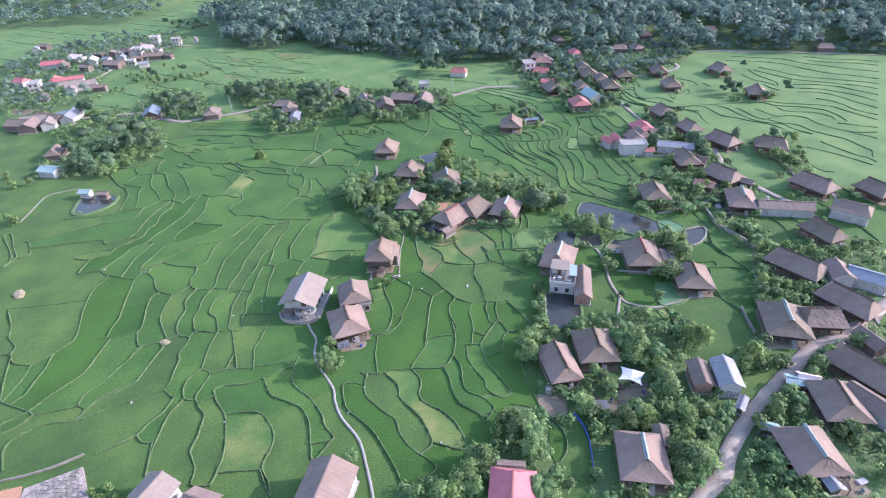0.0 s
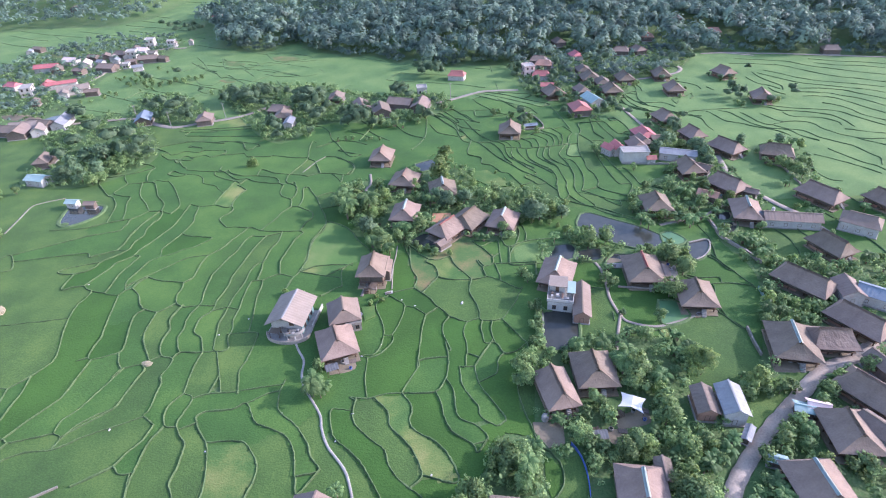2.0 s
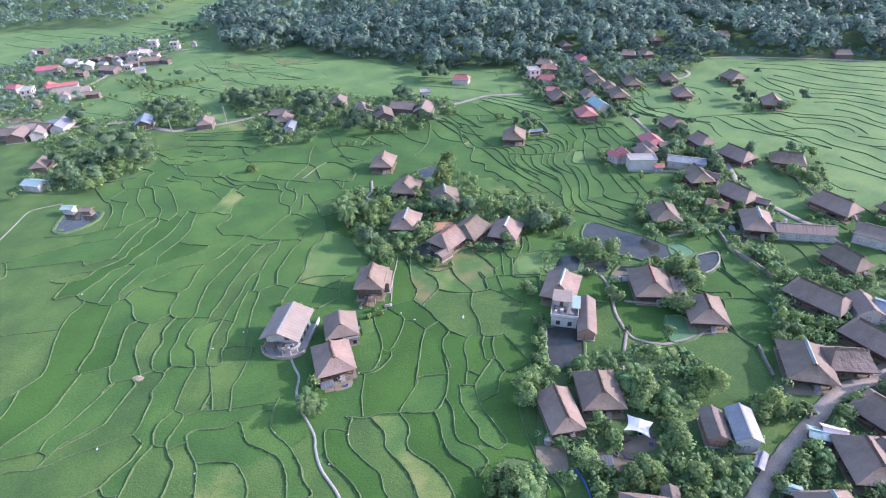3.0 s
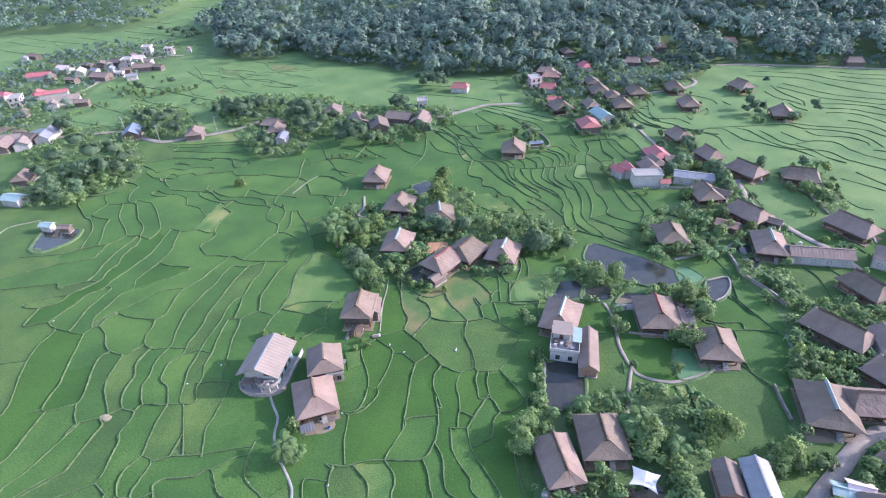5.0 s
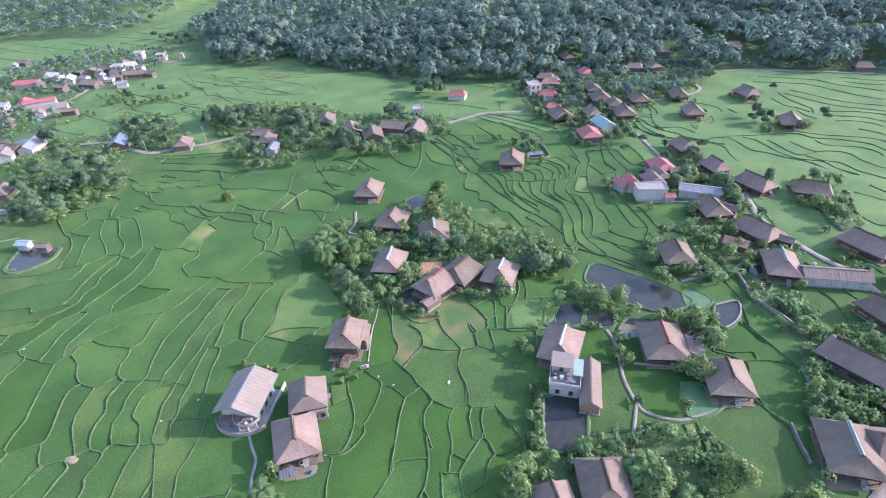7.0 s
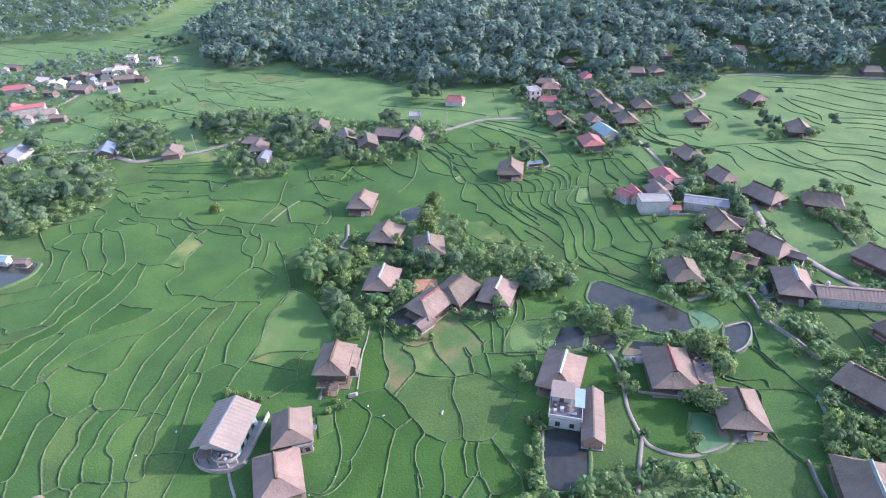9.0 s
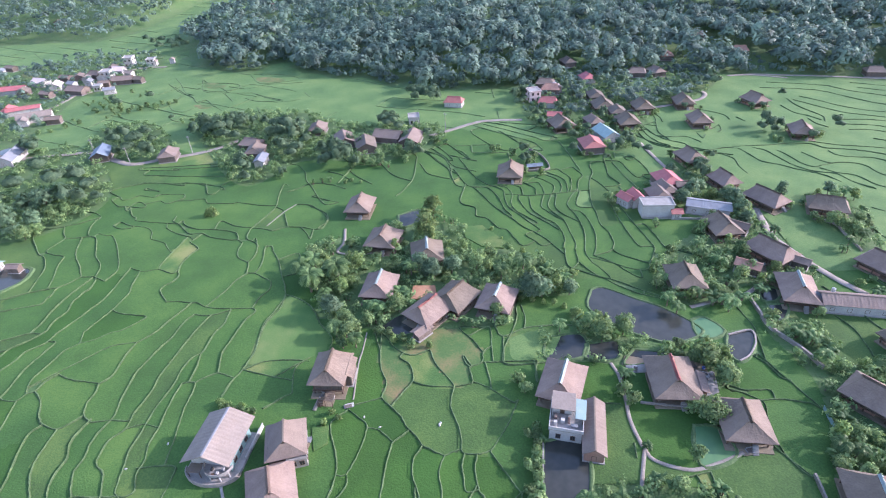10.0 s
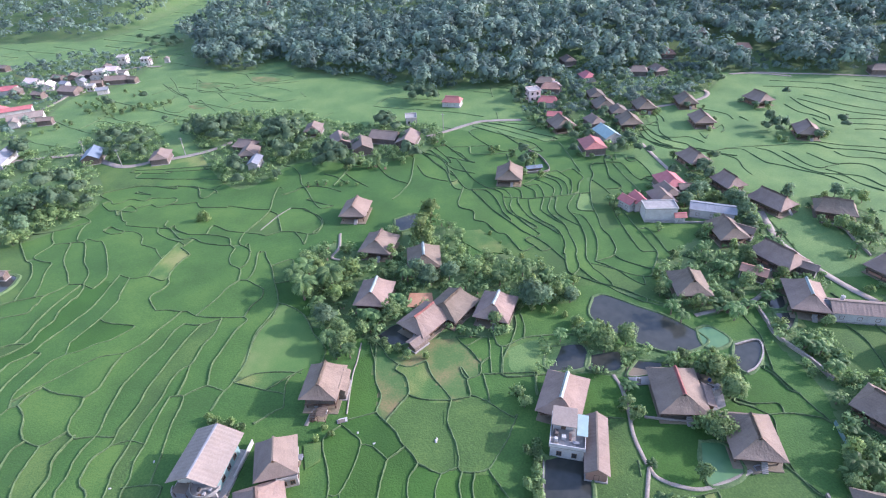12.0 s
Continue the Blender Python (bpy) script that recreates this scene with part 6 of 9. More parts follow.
strip('footpath', 0.9, TRODDEN, 'pale trodden footpath', (-25.6, 203.8), (-24.7, 195.4), (-26, 189.9), (-20.2, 188.2), (-15, 188.4))
strip('footpath', 0.9, TRODDEN, 'pale trodden footpath', (-21.4, 127), (-20.6, 130.8), (-19.1, 133.3))
strip('footpath', 1.2, TRODDEN, 'pale trodden footpath', (72, 156.8), (81.7, 159.5), (88.4, 161.3), (97.5, 167.9))
strip('dike', 0.6, TRODDEN, 'bare earth dike to the fish pond', (-149.3, 170.4), (-150.4, 180.6), (-151.3, 189.4), (-148.6, 192.3), (-141.5, 195.4))
pond('pond', WATER, 'still dark fish pond with an earth bank', (48.4, 165.6), (51.6, 166.4), (59, 161), (64.9, 156.8), (70.3, 150.6), (70.9, 147), (63.2, 144.2), (56.2, 147.1), (50.7, 151.8), (46, 158.4))
pond('pond', WATER, 'still dark fish pond with an earth bank', (27.6, 116.8), (35.4, 117.3), (33.4, 104.4), (25.7, 104.4))
pond('pond', WATER_GREEN, 'small weedy green pond beside a path', (58.8, 119.4), (63.1, 118.6), (64, 112.6), (57.4, 110.1), (57.1, 113.8))
pond('pond', WATER, 'muddy round fish pond with an earth rim', (-136, 187.9), (-124.5, 187.8), (-122.3, 184.4), (-122.8, 179.7), (-128.4, 174.4), (-133.2, 176.5), rim=1.0)
pond('pond', WATER, 'still dark fish pond with an earth bank', (-9.1, 153.7), (-3.6, 158.2), (1, 152.7), (-3.9, 150.5))
pond('pond', WATER_GREEN, 'pale green duckweed corner of a pond', (70.7, 151.6), (73.8, 152.4), (76.7, 147.8), (73.2, 145.3), (70, 146.3))
pond('pond', WATER, 'small dark garden pond behind a stilt house', (92, 156.4), (96.5, 156.1), (93.7, 151.6), (91.2, 150.6))
pond('pond', WATER, 'still dark fish pond with an earth bank', (93.7, 164.5), (97.6, 162.3), (95.1, 158.6), (91.8, 158.8))
pond('pond', WATER, 'still dark fish pond with an earth bank', (33, 147.2), (41.5, 147.9), (40.7, 140.9), (32.1, 140.5))
pond('pond', WATER, 'still dark fish pond with an earth bank', (42.4, 144.4), (49.6, 145), (48.1, 139.6), (41.4, 140))
pond('pond', WATER, 'still dark fish pond with an earth bank', (53.1, 142), (59.9, 140.4), (54.9, 137.9), (49.7, 137.6))
pond('pond', WATER, 'still dark fish pond with an earth bank', (77.3, 146.3), (83.6, 146.9), (79.1, 138.9), (75.9, 137.3), (74.9, 140.8))
pond('pond', WATER, 'still dark fish pond with an earth bank', (-7.9, 211.3), (-1.2, 214.5), (-0.4, 207.7), (-6.4, 204))
garden((31.6, 149.7), (43.4, 150.2), (50.9, 147.4), (61.6, 141.6), (59.3, 136.8), (48.1, 137.4), (40.8, 138.8), (30, 139))
garden((24.1, 107.2), (43.8, 106.9), (59.4, 103.7), (55.5, 90.1), (61.7, 79.6), (47.3, 56.4), (26, 55.5), (28.7, 72.6), (19.4, 75.9))
garden((-36.9, 193.2), (-25.2, 198.7), (-17.3, 193.2), (-7.6, 207.6), (11.2, 204.2), (17.6, 185.9), (28, 188.1), (43.8, 172.9), (42.8, 164.3), (28.4, 162.9), (25.1, 153.3), (10.2, 152.1), (-12.6, 153.4), (-25.5, 160.6))
garden((70.1, 179.1), (92.5, 200.7), (86.6, 220.3), (103.5, 238.8), (112, 208), (111.7, 180.2), (112.6, 168.1), (94, 155.4), (90, 164.8), (76.2, 156.5), (67.3, 163.9))
garden((49.9, 351.1), (81.3, 378.2), (158.1, 364.3), (144.3, 326.3), (106.9, 302.7), (100.2, 285.5), (81, 257), (62, 277.2), (47.8, 299.7))
garden((-121.8, 315.5), (-97.5, 325.8), (-62.4, 321.1), (-35.6, 300.4), (1.7, 295.7), (7.1, 277.6), (-15.5, 257.5), (-51.2, 261.3), (-73.6, 241.3))
garden((58.3, 70.9), (84, 88.4), (107.7, 98.3), (80.6, 54.8), (49.2, 54.9))
garden((82.3, 112.3), (97.3, 134.1), (130.7, 131.4), (114.2, 107.7), (96.7, 98.1), (87.7, 94.7), (75.3, 91.6), (63.2, 82.8), (65.1, 89.5), (74.4, 96.5))
garden((-225.5, 281.5), (-287.9, 366.8), (-284.1, 428.7), (-247.8, 469.7), (-195.6, 460.1), (-187.9, 386.8), (-206.5, 366.2), (-200.8, 325.6), (-195.6, 278.2))
garden((-169.9, 205.6), (-170.9, 227.7), (-189.7, 270.7), (-163, 287.9), (-122.5, 237.9), (-133.7, 207.1))
garden((-161.7, 292.2), (-161.7, 316.3), (-139.2, 313.4), (-115.7, 283.3), (-114.4, 272.8), (-131.8, 270), (-152.9, 280.4))
garden((41.7, 158.7), (45.2, 152.1), (53.3, 142), (69.9, 141.1), (75.4, 139), (72.4, 132.5), (64.3, 129), (48.8, 139.6), (37.8, 142.9))
garden((138.5, 209.3), (144.5, 201.4), (140.8, 188.3), (131.6, 174.5), (130, 189.2), (129.3, 202.8))
garden((-11, 60.8), (-1.3, 62.5), (6.9, 69.6), (12.6, 79.3), (19.5, 76.7), (19.6, 67.6), (19.1, 56.9), (-8.7, 57.1))
garden((88.3, 158.3), (100.1, 144.7), (96.9, 133.8), (111.4, 129), (96.1, 106.1), (83.3, 109.6), (89.4, 130.1), (87.1, 145.5))

strip('track', 3.0, TRODDEN, 'pale earth lane through the far village', (-213.6, 347.4), (-212.8, 361.1), (-212.3, 381.0), (-208.9, 396.8), (-206.6, 417.0), (-197.1, 427.8), (-180.6, 428.0))
soil_plot('bare tan soil plot beside the far village', STUBBLE, (-289.9, 438.4), (-276.6, 434.3), (-263.4, 421.0), (-269.6, 416.0), (-282.8, 427.5))
soil_plot('harvested paddy of bare tan soil', STUBBLE, (-140.2, 387.7), (-131.4, 384.8), (-122.3, 376.5), (-126.5, 370.7), (-136.3, 376.2))
soil_plot('harvested paddy of bare tan soil', STUBBLE, (-110.5, 392.4), (-100.0, 392.0), (-86.9, 384.0), (-91.3, 377.9), (-104.9, 381.6))
soil_plot('harvested paddy of bare tan soil', STUBBLE, (-130.7, 343.6), (-121.4, 343.2), (-116.8, 337.0), (-123.9, 335.9))
bund((-37.8, 169.3), (-33.3, 167.0), (-29.0, 163.0), (-25.1, 155.8), (-21.2, 150.2), (-21.5, 145.1))
bund((-41.0, 140.4), (-36.4, 142.8), (-29.5, 143.0), (-25.5, 142.4))
bund((-37.8, 169.3), (-37.7, 163.5), (-40.1, 156.7), (-40.3, 149.1))
bund((-60.7, 260.9), (-53.3, 257.1), (-48.8, 250.2), (-46.3, 241.9), (-43.2, 236.4), (-38.7, 226.8), (-35.2, 221.8), (-31.0, 223.0), width=0.55, high=0.42)
bund((-45.8, 238.6), (-41.6, 239.4), (-35.0, 237.3), (-29.6, 233.6), width=0.55, high=0.42)
bund((-31.3, 251.5), (-26.7, 244.1), (-19.9, 236.8), width=0.55, high=0.42)
bund((-39.0, 249.7), (-33.4, 246.3), (-29.0, 241.1), width=0.55, high=0.42)
bund((-3.3, 261.0), (-4.0, 241.4), (-6.9, 231.5), (-10.0, 225.9), width=0.55, high=0.42)
bund((-18.3, 255.5), (-12.0, 243.7), (-4.3, 237.5), width=0.55, high=0.42)
bund((-0.8, 266.0), (4.5, 257.7), (9.5, 247.8), (11.0, 239.6), (12.6, 233.0), (15.0, 230.8), width=0.55, high=0.42)
bund((4.7, 265.2), (8.6, 257.2), (12.2, 249.6), (16.5, 246.3), (20.9, 243.7), width=0.55, high=0.42)
bund((12.2, 265.8), (15.6, 263.8), (19.2, 255.8), (21.7, 254.1), width=0.55, high=0.42)
bund((-1.7, 253.5), (1.6, 244.0), (6.7, 240.1), (10.4, 238.3), width=0.55, high=0.42)
bund((-51.9, 233.1), (-47.5, 236.3), (-45.8, 238.6), width=0.55, high=0.42)
bund((-35.0, 262.8), (-30.4, 257.1), (-20.8, 253.7), (-17.0, 256.8), width=0.55, high=0.42)
pond('pond', WATER, 'shallow grey flooded plot beside the lane', (-203.4, 286.9), (-200.0, 291.4), (-192.4, 292.9), (-187.6, 287.3), (-190.2, 281.2), (-196.9, 279.7))
soil_plot('bare tan yard beside pale houses', SOIL, (-231.4, 295.5), (-223.9, 297.1), (-211.7, 292.9), (-204.6, 287.0), (-211.3, 286.3), (-224.1, 288.8))
# ---- stilt houses ----
stilt_house(33.6, 130.7, -112, 7.4, 12.4, 9.4, cap='tin')
stilt_house(57.7, 130.7, -95, 7.8, 13, 10.4, cap='red')
stilt_house(67.7, 118.7, -98, 5.9, 11.2, 9.8)
stilt_house(-18.5, 135.6, -95, 7, 10.4, 8.6, zr=7.4, ze=4.2)
stilt_house(-25.1, 106.6, -72, 5.8, 11.2, 9.4)
stilt_house(25.3, 88.8, -81, 8.6, 11.5, 7.6)
stilt_house(34.7, 93.9, -90, 6.3, 11.2, 9.4)
stilt_house(36.1, 63.8, -99, 5.8, 11.2, 9.4, cap='tin')
stilt_house(82.7, 99.8, -105, 7.8, 13, 10.4, cap='tin')
stilt_house(91.9, 100.1, -8, 7, 10.4, 8)
stilt_house(98.2, 122.2, -54, 10.5, 14.5, 9.4)
stilt_house(102.3, 105.8, -60, 9.5, 13.5, 9)
stilt_house(80.2, 74.7, -97, 6.7, 11.2, 9.4)
stilt_house(91.4, 83, -60, 10.5, 15, 9)
stilt_house(67.8, 63.4, -90, 7.2, 11.2, 10.1, cap='tin')
stilt_house(100.7, 159.9, -106, 7.1, 13, 9.4, cap='tin')
stilt_house(102.7, 178.1, -60, 9, 13, 9.4)
stilt_house(73.8, 166.9, -94, 5.8, 11.2, 9.4)
stilt_house(94.7, 192.2, -87, 7.8, 11.2, 9.4)
stilt_house(116.3, 208.7, -62, 9, 13, 9.2)
stilt_house(108.6, 223.2, -75, 6.6, 10, 8.4)
stilt_house(133, 202.2, -25, 8, 12, 9)
stilt_house(33.5, 237.3, -99, 7.8, 11.3, 9.9)
stilt_house(91.4, 284.4, -89, 7.8, 11.2, 9.9)
stilt_house(-21.6, 215.7, -97, 7.5, 11.3, 9.4)
stilt_house(-11.4, 193.1, -103, 6.5, 11.2, 10.4)
stilt_house(2.6, 184.5, -86, 6.6, 11.2, 10, cap='tin')
stilt_house(-10.4, 168.3, -99, 7, 11.2, 9.4, cap='tin')
stilt_house(3.4, 156.9, -131, 7.1, 11.2, 9.4, cap='red')
stilt_house(10.6, 162.2, -127, 7.5, 11.2, 10.1)
stilt_house(21.8, 160.6, -111, 5.8, 11.2, 9.4, cap='tin')
stilt_house(61.6, 285, -76, 7.8, 11.2, 10.4)
stilt_house(85.8, 306.5, -89, 7.8, 11.2, 10.4)
stilt_house(103.6, 302.6, -89, 7.8, 11.2, 9.4)
stilt_house(124.5, 306.3, -95, 7.8, 11.2, 9.4)
stilt_house(122.6, 282.1, -93, 7.8, 11.2, 9.4)
stilt_house(104.3, 243.6, -78, 6.6, 11.2, 9.4)
stilt_house(158.5, 264.6, -106, 7.8, 11.2, 9.6)
stilt_house(157.8, 304.3, -72, 7.4, 11.2, 9.4)
stilt_house(129.9, 168, -62, 10, 14, 9.6)
stilt_house(115.1, 138, -70, 8, 12, 8.4)
stilt_house(147.3, 162.1, -70, 7, 11, 8.4)

# ---- smaller farm buildings ----
gable_house(-248.0, 397.3, -20, 11, 8, 2.8, 4.8, PINK, WHITE, 'small house with a faded pink roof', 'faded pink roof')
gable_house(-255.9, 382.2, 10, 15, 7, 2.8, 4.8, RED, WHITE, 'white-walled house with a red metal roof', 'red metal sheet roof')
gable_house(-232.5, 387.6, -75, 9, 7, 2.8, 4.8, PINK, WHITE, 'small house with a faded pink roof', 'faded pink roof')
gable_house(-212.4, 376.2, -15, 13, 9, 2.8, 4.8, FIBRO, PLANK, 'brown farmhouse with a weathered sheet roof', 'weathered fibre-cement roof')
gable_house(-210.9, 403.8, -80, 9, 7, 2.8, 4.8, PALE_SHEET, WHITE, 'white-walled house with a pale sheet roof', 'pale sheet roof')
gable_house(-207.1, 416.8, -10, 9, 7, 2.8, 4.8, PINK, WHITE, 'small house with a faded pink roof', 'faded pink roof')
gable_house(-193.1, 393.4, 5, 13, 7, 2.8, 4.8, FIBRO, PLANK, 'brown farmhouse with a weathered sheet roof', 'weathered fibre-cement roof')
gable_house(-219.6, 409.9, -20, 10, 7, 2.8, 4.8, FIBRO, PLANK, 'brown farmhouse with a weathered sheet roof', 'weathered fibre-cement roof')
gable_house(-228.6, 407.0, -70, 8, 6, 2.8, 4.0, FIBRO, PLANK, 'brown farmhouse with a weathered sheet roof', 'weathered fibre-cement roof')
gable_house(-236.5, 405.4, -15, 8, 6, 2.8, 4.0, FIBRO, PLANK, 'brown farmhouse with a weathered sheet roof', 'weathered fibre-cement roof')
gable_house(-182.9, 393.0, -15, 7, 5, 2.8, 4.0, FIBRO, PLANK, 'brown farmhouse with a weathered sheet roof', 'weathered fibre-cement roof')
gable_house(-191.2, 372.6, 20, 7, 4.5, 2.8, 4.0, TIN, WHITE, 'pale house with a grey metal roof', 'grey metal sheet roof')
gable_house(-191.9, 435.2, -80, 6, 5, 2.8, 4.0, PALE_SHEET, WHITE, 'white-walled house with a pale sheet roof', 'pale sheet roof')
gable_house(-180.3, 438.2, -80, 4, 4, 2.8, 4.0, PALE_SHEET, WHITE, 'white-walled house with a pale sheet roof', 'pale sheet roof')
gable_house(-294.1, 437.9, -20, 9, 6, 2.8, 4.0, FIBRO, PLANK, 'brown farmhouse with a weathered sheet roof', 'weathered fibre-cement roof')
gable_house(-296.2, 430.1, -70, 6, 5, 2.8, 4.0, TIN, WHITE, 'pale house with a grey metal roof', 'grey metal sheet roof')
gable_house(-224.4, 343.1, 24, 17, 6, 2.8, 4.0, RED, WHITE, 'white-walled house with a red metal roof', 'red metal sheet roof')
gable_house(-209.9, 330.1, 24, 17, 7.5, 2.8, 4.8, PALE_SHEET, WHITE, 'white-walled house with a pale sheet roof', 'pale sheet roof')
gable_house(-232.7, 343.3, -75, 8, 7, 2.8, 4.8, RED, WHITE, 'white-walled house with a red metal roof', 'red metal sheet roof')
gable_house(-221.0, 310.0, -75, 7, 5, 2.8, 4.0, FIBRO, PLANK, 'brown farmhouse with a weathered sheet roof', 'weathered fibre-cement roof')
gable_house(-196.2, 324.0, 10, 8, 5, 2.8, 4.0, FIBRO, PLANK, 'brown farmhouse with a weathered sheet roof', 'weathered fibre-cement roof')
gable_house(-253.9, 343.2, -15, 9, 7, 2.8, 4.8, RED, WHITE, 'white-walled house with a red metal roof', 'red metal sheet roof')
gable_house(-203.0, 271.4, 10, 13, 8, 2.8, 4.8, PALE_SHEET, WHITE, 'white-walled house with a pale sheet roof', 'pale sheet roof')
gable_house(-192.3, 265.6, -70, 9, 7, 2.8, 4.8, PALE_SHEET, WHITE, 'white-walled house with a pale sheet roof', 'pale sheet roof')
gable_house(-207.4, 266.8, -10, 12, 9, 2.8, 4.8, FIBRO, PLANK, 'brown farmhouse with a weathered sheet roof', 'weathered fibre-cement roof')
gable_house(-246.8, 378.0, -70, 9, 7, 2.8, 4.8, FIBRO, PLANK, 'brown farmhouse with a weathered sheet roof', 'weathered fibre-cement roof')
gable_house(-228.3, 371.1, -15, 8, 6, 2.8, 4.0, FIBRO, PLANK, 'brown farmhouse with a weathered sheet roof', 'weathered fibre-cement roof')
gable_house(-214.8, 392.9, -80, 6, 5, 2.8, 4.0, TIN, WHITE, 'pale house with a grey metal roof', 'grey metal sheet roof')
gable_house(-212.1, 323.3, -66, 7, 5, 2.8, 4.0, PALE_SHEET, WHITE, 'white-walled house with a pale sheet roof', 'pale sheet roof')
gable_house(-223.9, 390.3, -20, 6, 5, 2.8, 4.0, TIN, WHITE, 'pale house with a grey metal roof', 'grey metal sheet roof')
gable_house(-215.5, 424.8, -75, 8, 6, 2.8, 4.0, FIBRO, PLANK, 'brown farmhouse with a weathered sheet roof', 'weathered fibre-cement roof')
gable_house(-196.4, 408.7, -15, 6, 5, 2.8, 4.0, PALE_SHEET, WHITE, 'white-walled house with a pale sheet roof', 'pale sheet roof')
gable_house(-202.2, 387.9, 10, 7, 5, 2.8, 4.0, FIBRO, PLANK, 'brown farmhouse with a weathered sheet roof', 'weathered fibre-cement roof')
gable_house(-220.7, 401.1, -75, 7, 5, 2.8, 4.0, PALE_SHEET, WHITE, 'white-walled house with a pale sheet roof', 'pale sheet roof')
gable_house(-195.4, 272.9, -15, 13, 9, 2.8, 5.0, FIBRO, PLANK, 'brown farmhouse with a weathered sheet roof', 'weathered fibre-cement roof')
gable_house(-186.7, 276, -80, 16, 7, 2.8, 5.0, TIN, WHITE, 'pale house with a grey metal roof', 'grey metal sheet roof')
gable_house(-144.9, 274.7, -75, 12, 8, 2.8, 5.0, BLUE, PLANK, 'open shed with a blue metal roof beside the track', 'blue metal roof')
gable_house(-112.9, 270.4, -80, 10, 8, 2.8, 5.0, FIBRO, PLANK, 'brown farmhouse with a weathered sheet roof', 'weathered fibre-cement roof')
gable_house(-78.2, 278.3, -15, 10, 8, 2.8, 5.0, FIBRO, PLANK, 'brown farmhouse with a weathered sheet roof', 'weathered fibre-cement roof')
gable_house(-74.2, 270.1, -90, 10, 8, 2.8, 5.0, FIBRO, PLANK, 'brown farmhouse with a weathered sheet roof', 'weathered fibre-cement roof')
gable_house(-51, 293.9, -90, 10, 8, 2.8, 5.0, FIBRO, PLANK, 'brown farmhouse with a weathered sheet roof', 'weathered fibre-cement roof')
gable_house(-36.4, 278.3, -75, 12, 8.5, 2.8, 5.0, FIBRO, PLANK, 'brown farmhouse with a weathered sheet roof', 'weathered fibre-cement roof')
gable_house(-25.9, 271.3, -80, 12, 9, 2.8, 5.0, FIBRO, PLANK, 'brown farmhouse with a weathered sheet roof', 'weathered fibre-cement roof')
gable_house(-16.6, 280.3, -20, 13, 9, 2.8, 5.0, FIBRO, PLANK, 'brown farmhouse with a weathered sheet roof', 'weathered fibre-cement roof')
gable_house(-6.4, 276.1, -100, 13, 9, 2.8, 5.0, FIBRO, PLANK, 'brown farmhouse with a weathered sheet roof', 'weathered fibre-cement roof')
gable_house(-69.1, 260.2, -90, 9, 5, 2.8, 4.0, TIN, WHITE, 'pale house with a grey metal roof', 'grey metal sheet roof')
gable_house(-183.7, 514.1, -100, 9, 7, 2.8, 5.0, RED, WHITE, 'white-walled house with a red metal roof', 'red metal sheet roof')
gable_house(-139, 562.1, -15, 8, 7, 2.8, 5.0, RED, WHITE, 'white-walled house with a red metal roof', 'red metal sheet roof')
gable_house(88.3, 352.2, -80, 9, 8, 2.8, 5.0, RED, WHITE, 'white-walled house with a red metal roof', 'red metal sheet roof')
gable_house(64.2, 346, -15, 10, 8, 2.8, 5.0, FIBRO, PLANK, 'brown farmhouse with a weathered sheet roof', 'weathered fibre-cement roof')
gable_house(65.6, 335.9, -15, 10, 8, 2.8, 5.0, BRICKM, PLANK, 'farmhouse with a brown tiled roof at the forest edge', 'brown tiled roof')
gable_house(60.7, 315.1, -15, 10, 7, 2.8, 5.0, RED, WHITE, 'white-walled house with a red metal roof', 'red metal sheet roof')
gable_house(82.1, 375.9, -80, 10, 8, 2.8, 5.0, FIBRO, PLANK, 'brown farmhouse with a weathered sheet roof', 'weathered fibre-cement roof')
gable_house(117.4, 357.8, -15, 10, 8, 2.8, 5.0, FIBRO, PLANK, 'brown farmhouse with a weathered sheet roof', 'weathered fibre-cement roof')
gable_house(128.3, 358, -75, 10, 8, 2.8, 5.0, FIBRO, PLANK, 'brown farmhouse with a weathered sheet roof', 'weathered fibre-cement roof')
gable_house(142.5, 384, -100, 10, 8, 2.8, 5.0, BRICKM, PLANK, 'farmhouse with a brown tiled roof at the forest edge', 'brown tiled roof')
gable_house(85.6, 321.6, -90, 10, 8, 2.8, 5.0, FIBRO, PLANK, 'brown farmhouse with a weathered sheet roof', 'weathered fibre-cement roof')
gable_house(90.3, 297.8, -90, 9, 8, 2.8, 5.0, FIBRO, PLANK, 'brown farmhouse with a weathered sheet roof', 'weathered fibre-cement roof')
gable_house(76.5, 286.5, -75, 9, 7, 2.8, 5.0, FIBRO, PLANK, 'brown farmhouse with a weathered sheet roof', 'weathered fibre-cement roof')
gable_house(60.6, 296, -15, 7, 6, 2.8, 4.0, RED, WHITE, 'white-walled house with a red metal roof', 'red metal sheet roof')
gable_house(78.5, 271.5, -75, 12, 8, 2.8, 5.0, GREENROOF, WHITE, 'low house with a pale green metal roof', 'pale green metal roof')
gable_house(169.6, 408.7, -100, 11, 9, 2.8, 5.0, FIBRO, PLANK, 'brown farmhouse with a weathered sheet roof', 'weathered fibre-cement roof')
gable_house(184, 380.8, -15, 10, 8, 2.8, 5.0, BRICKM, PLANK, 'farmhouse with a brown tiled roof at the forest edge', 'brown tiled roof')
gable_house(244.6, 359.9, -100, 8, 7, 2.8, 5.0, TIN, WHITE, 'pale house with a grey metal roof', 'grey metal sheet roof')
gable_house(237, 339.1, -15, 10, 8, 2.8, 5.0, FIBRO, PLANK, 'brown farmhouse with a weathered sheet roof', 'weathered fibre-cement roof')
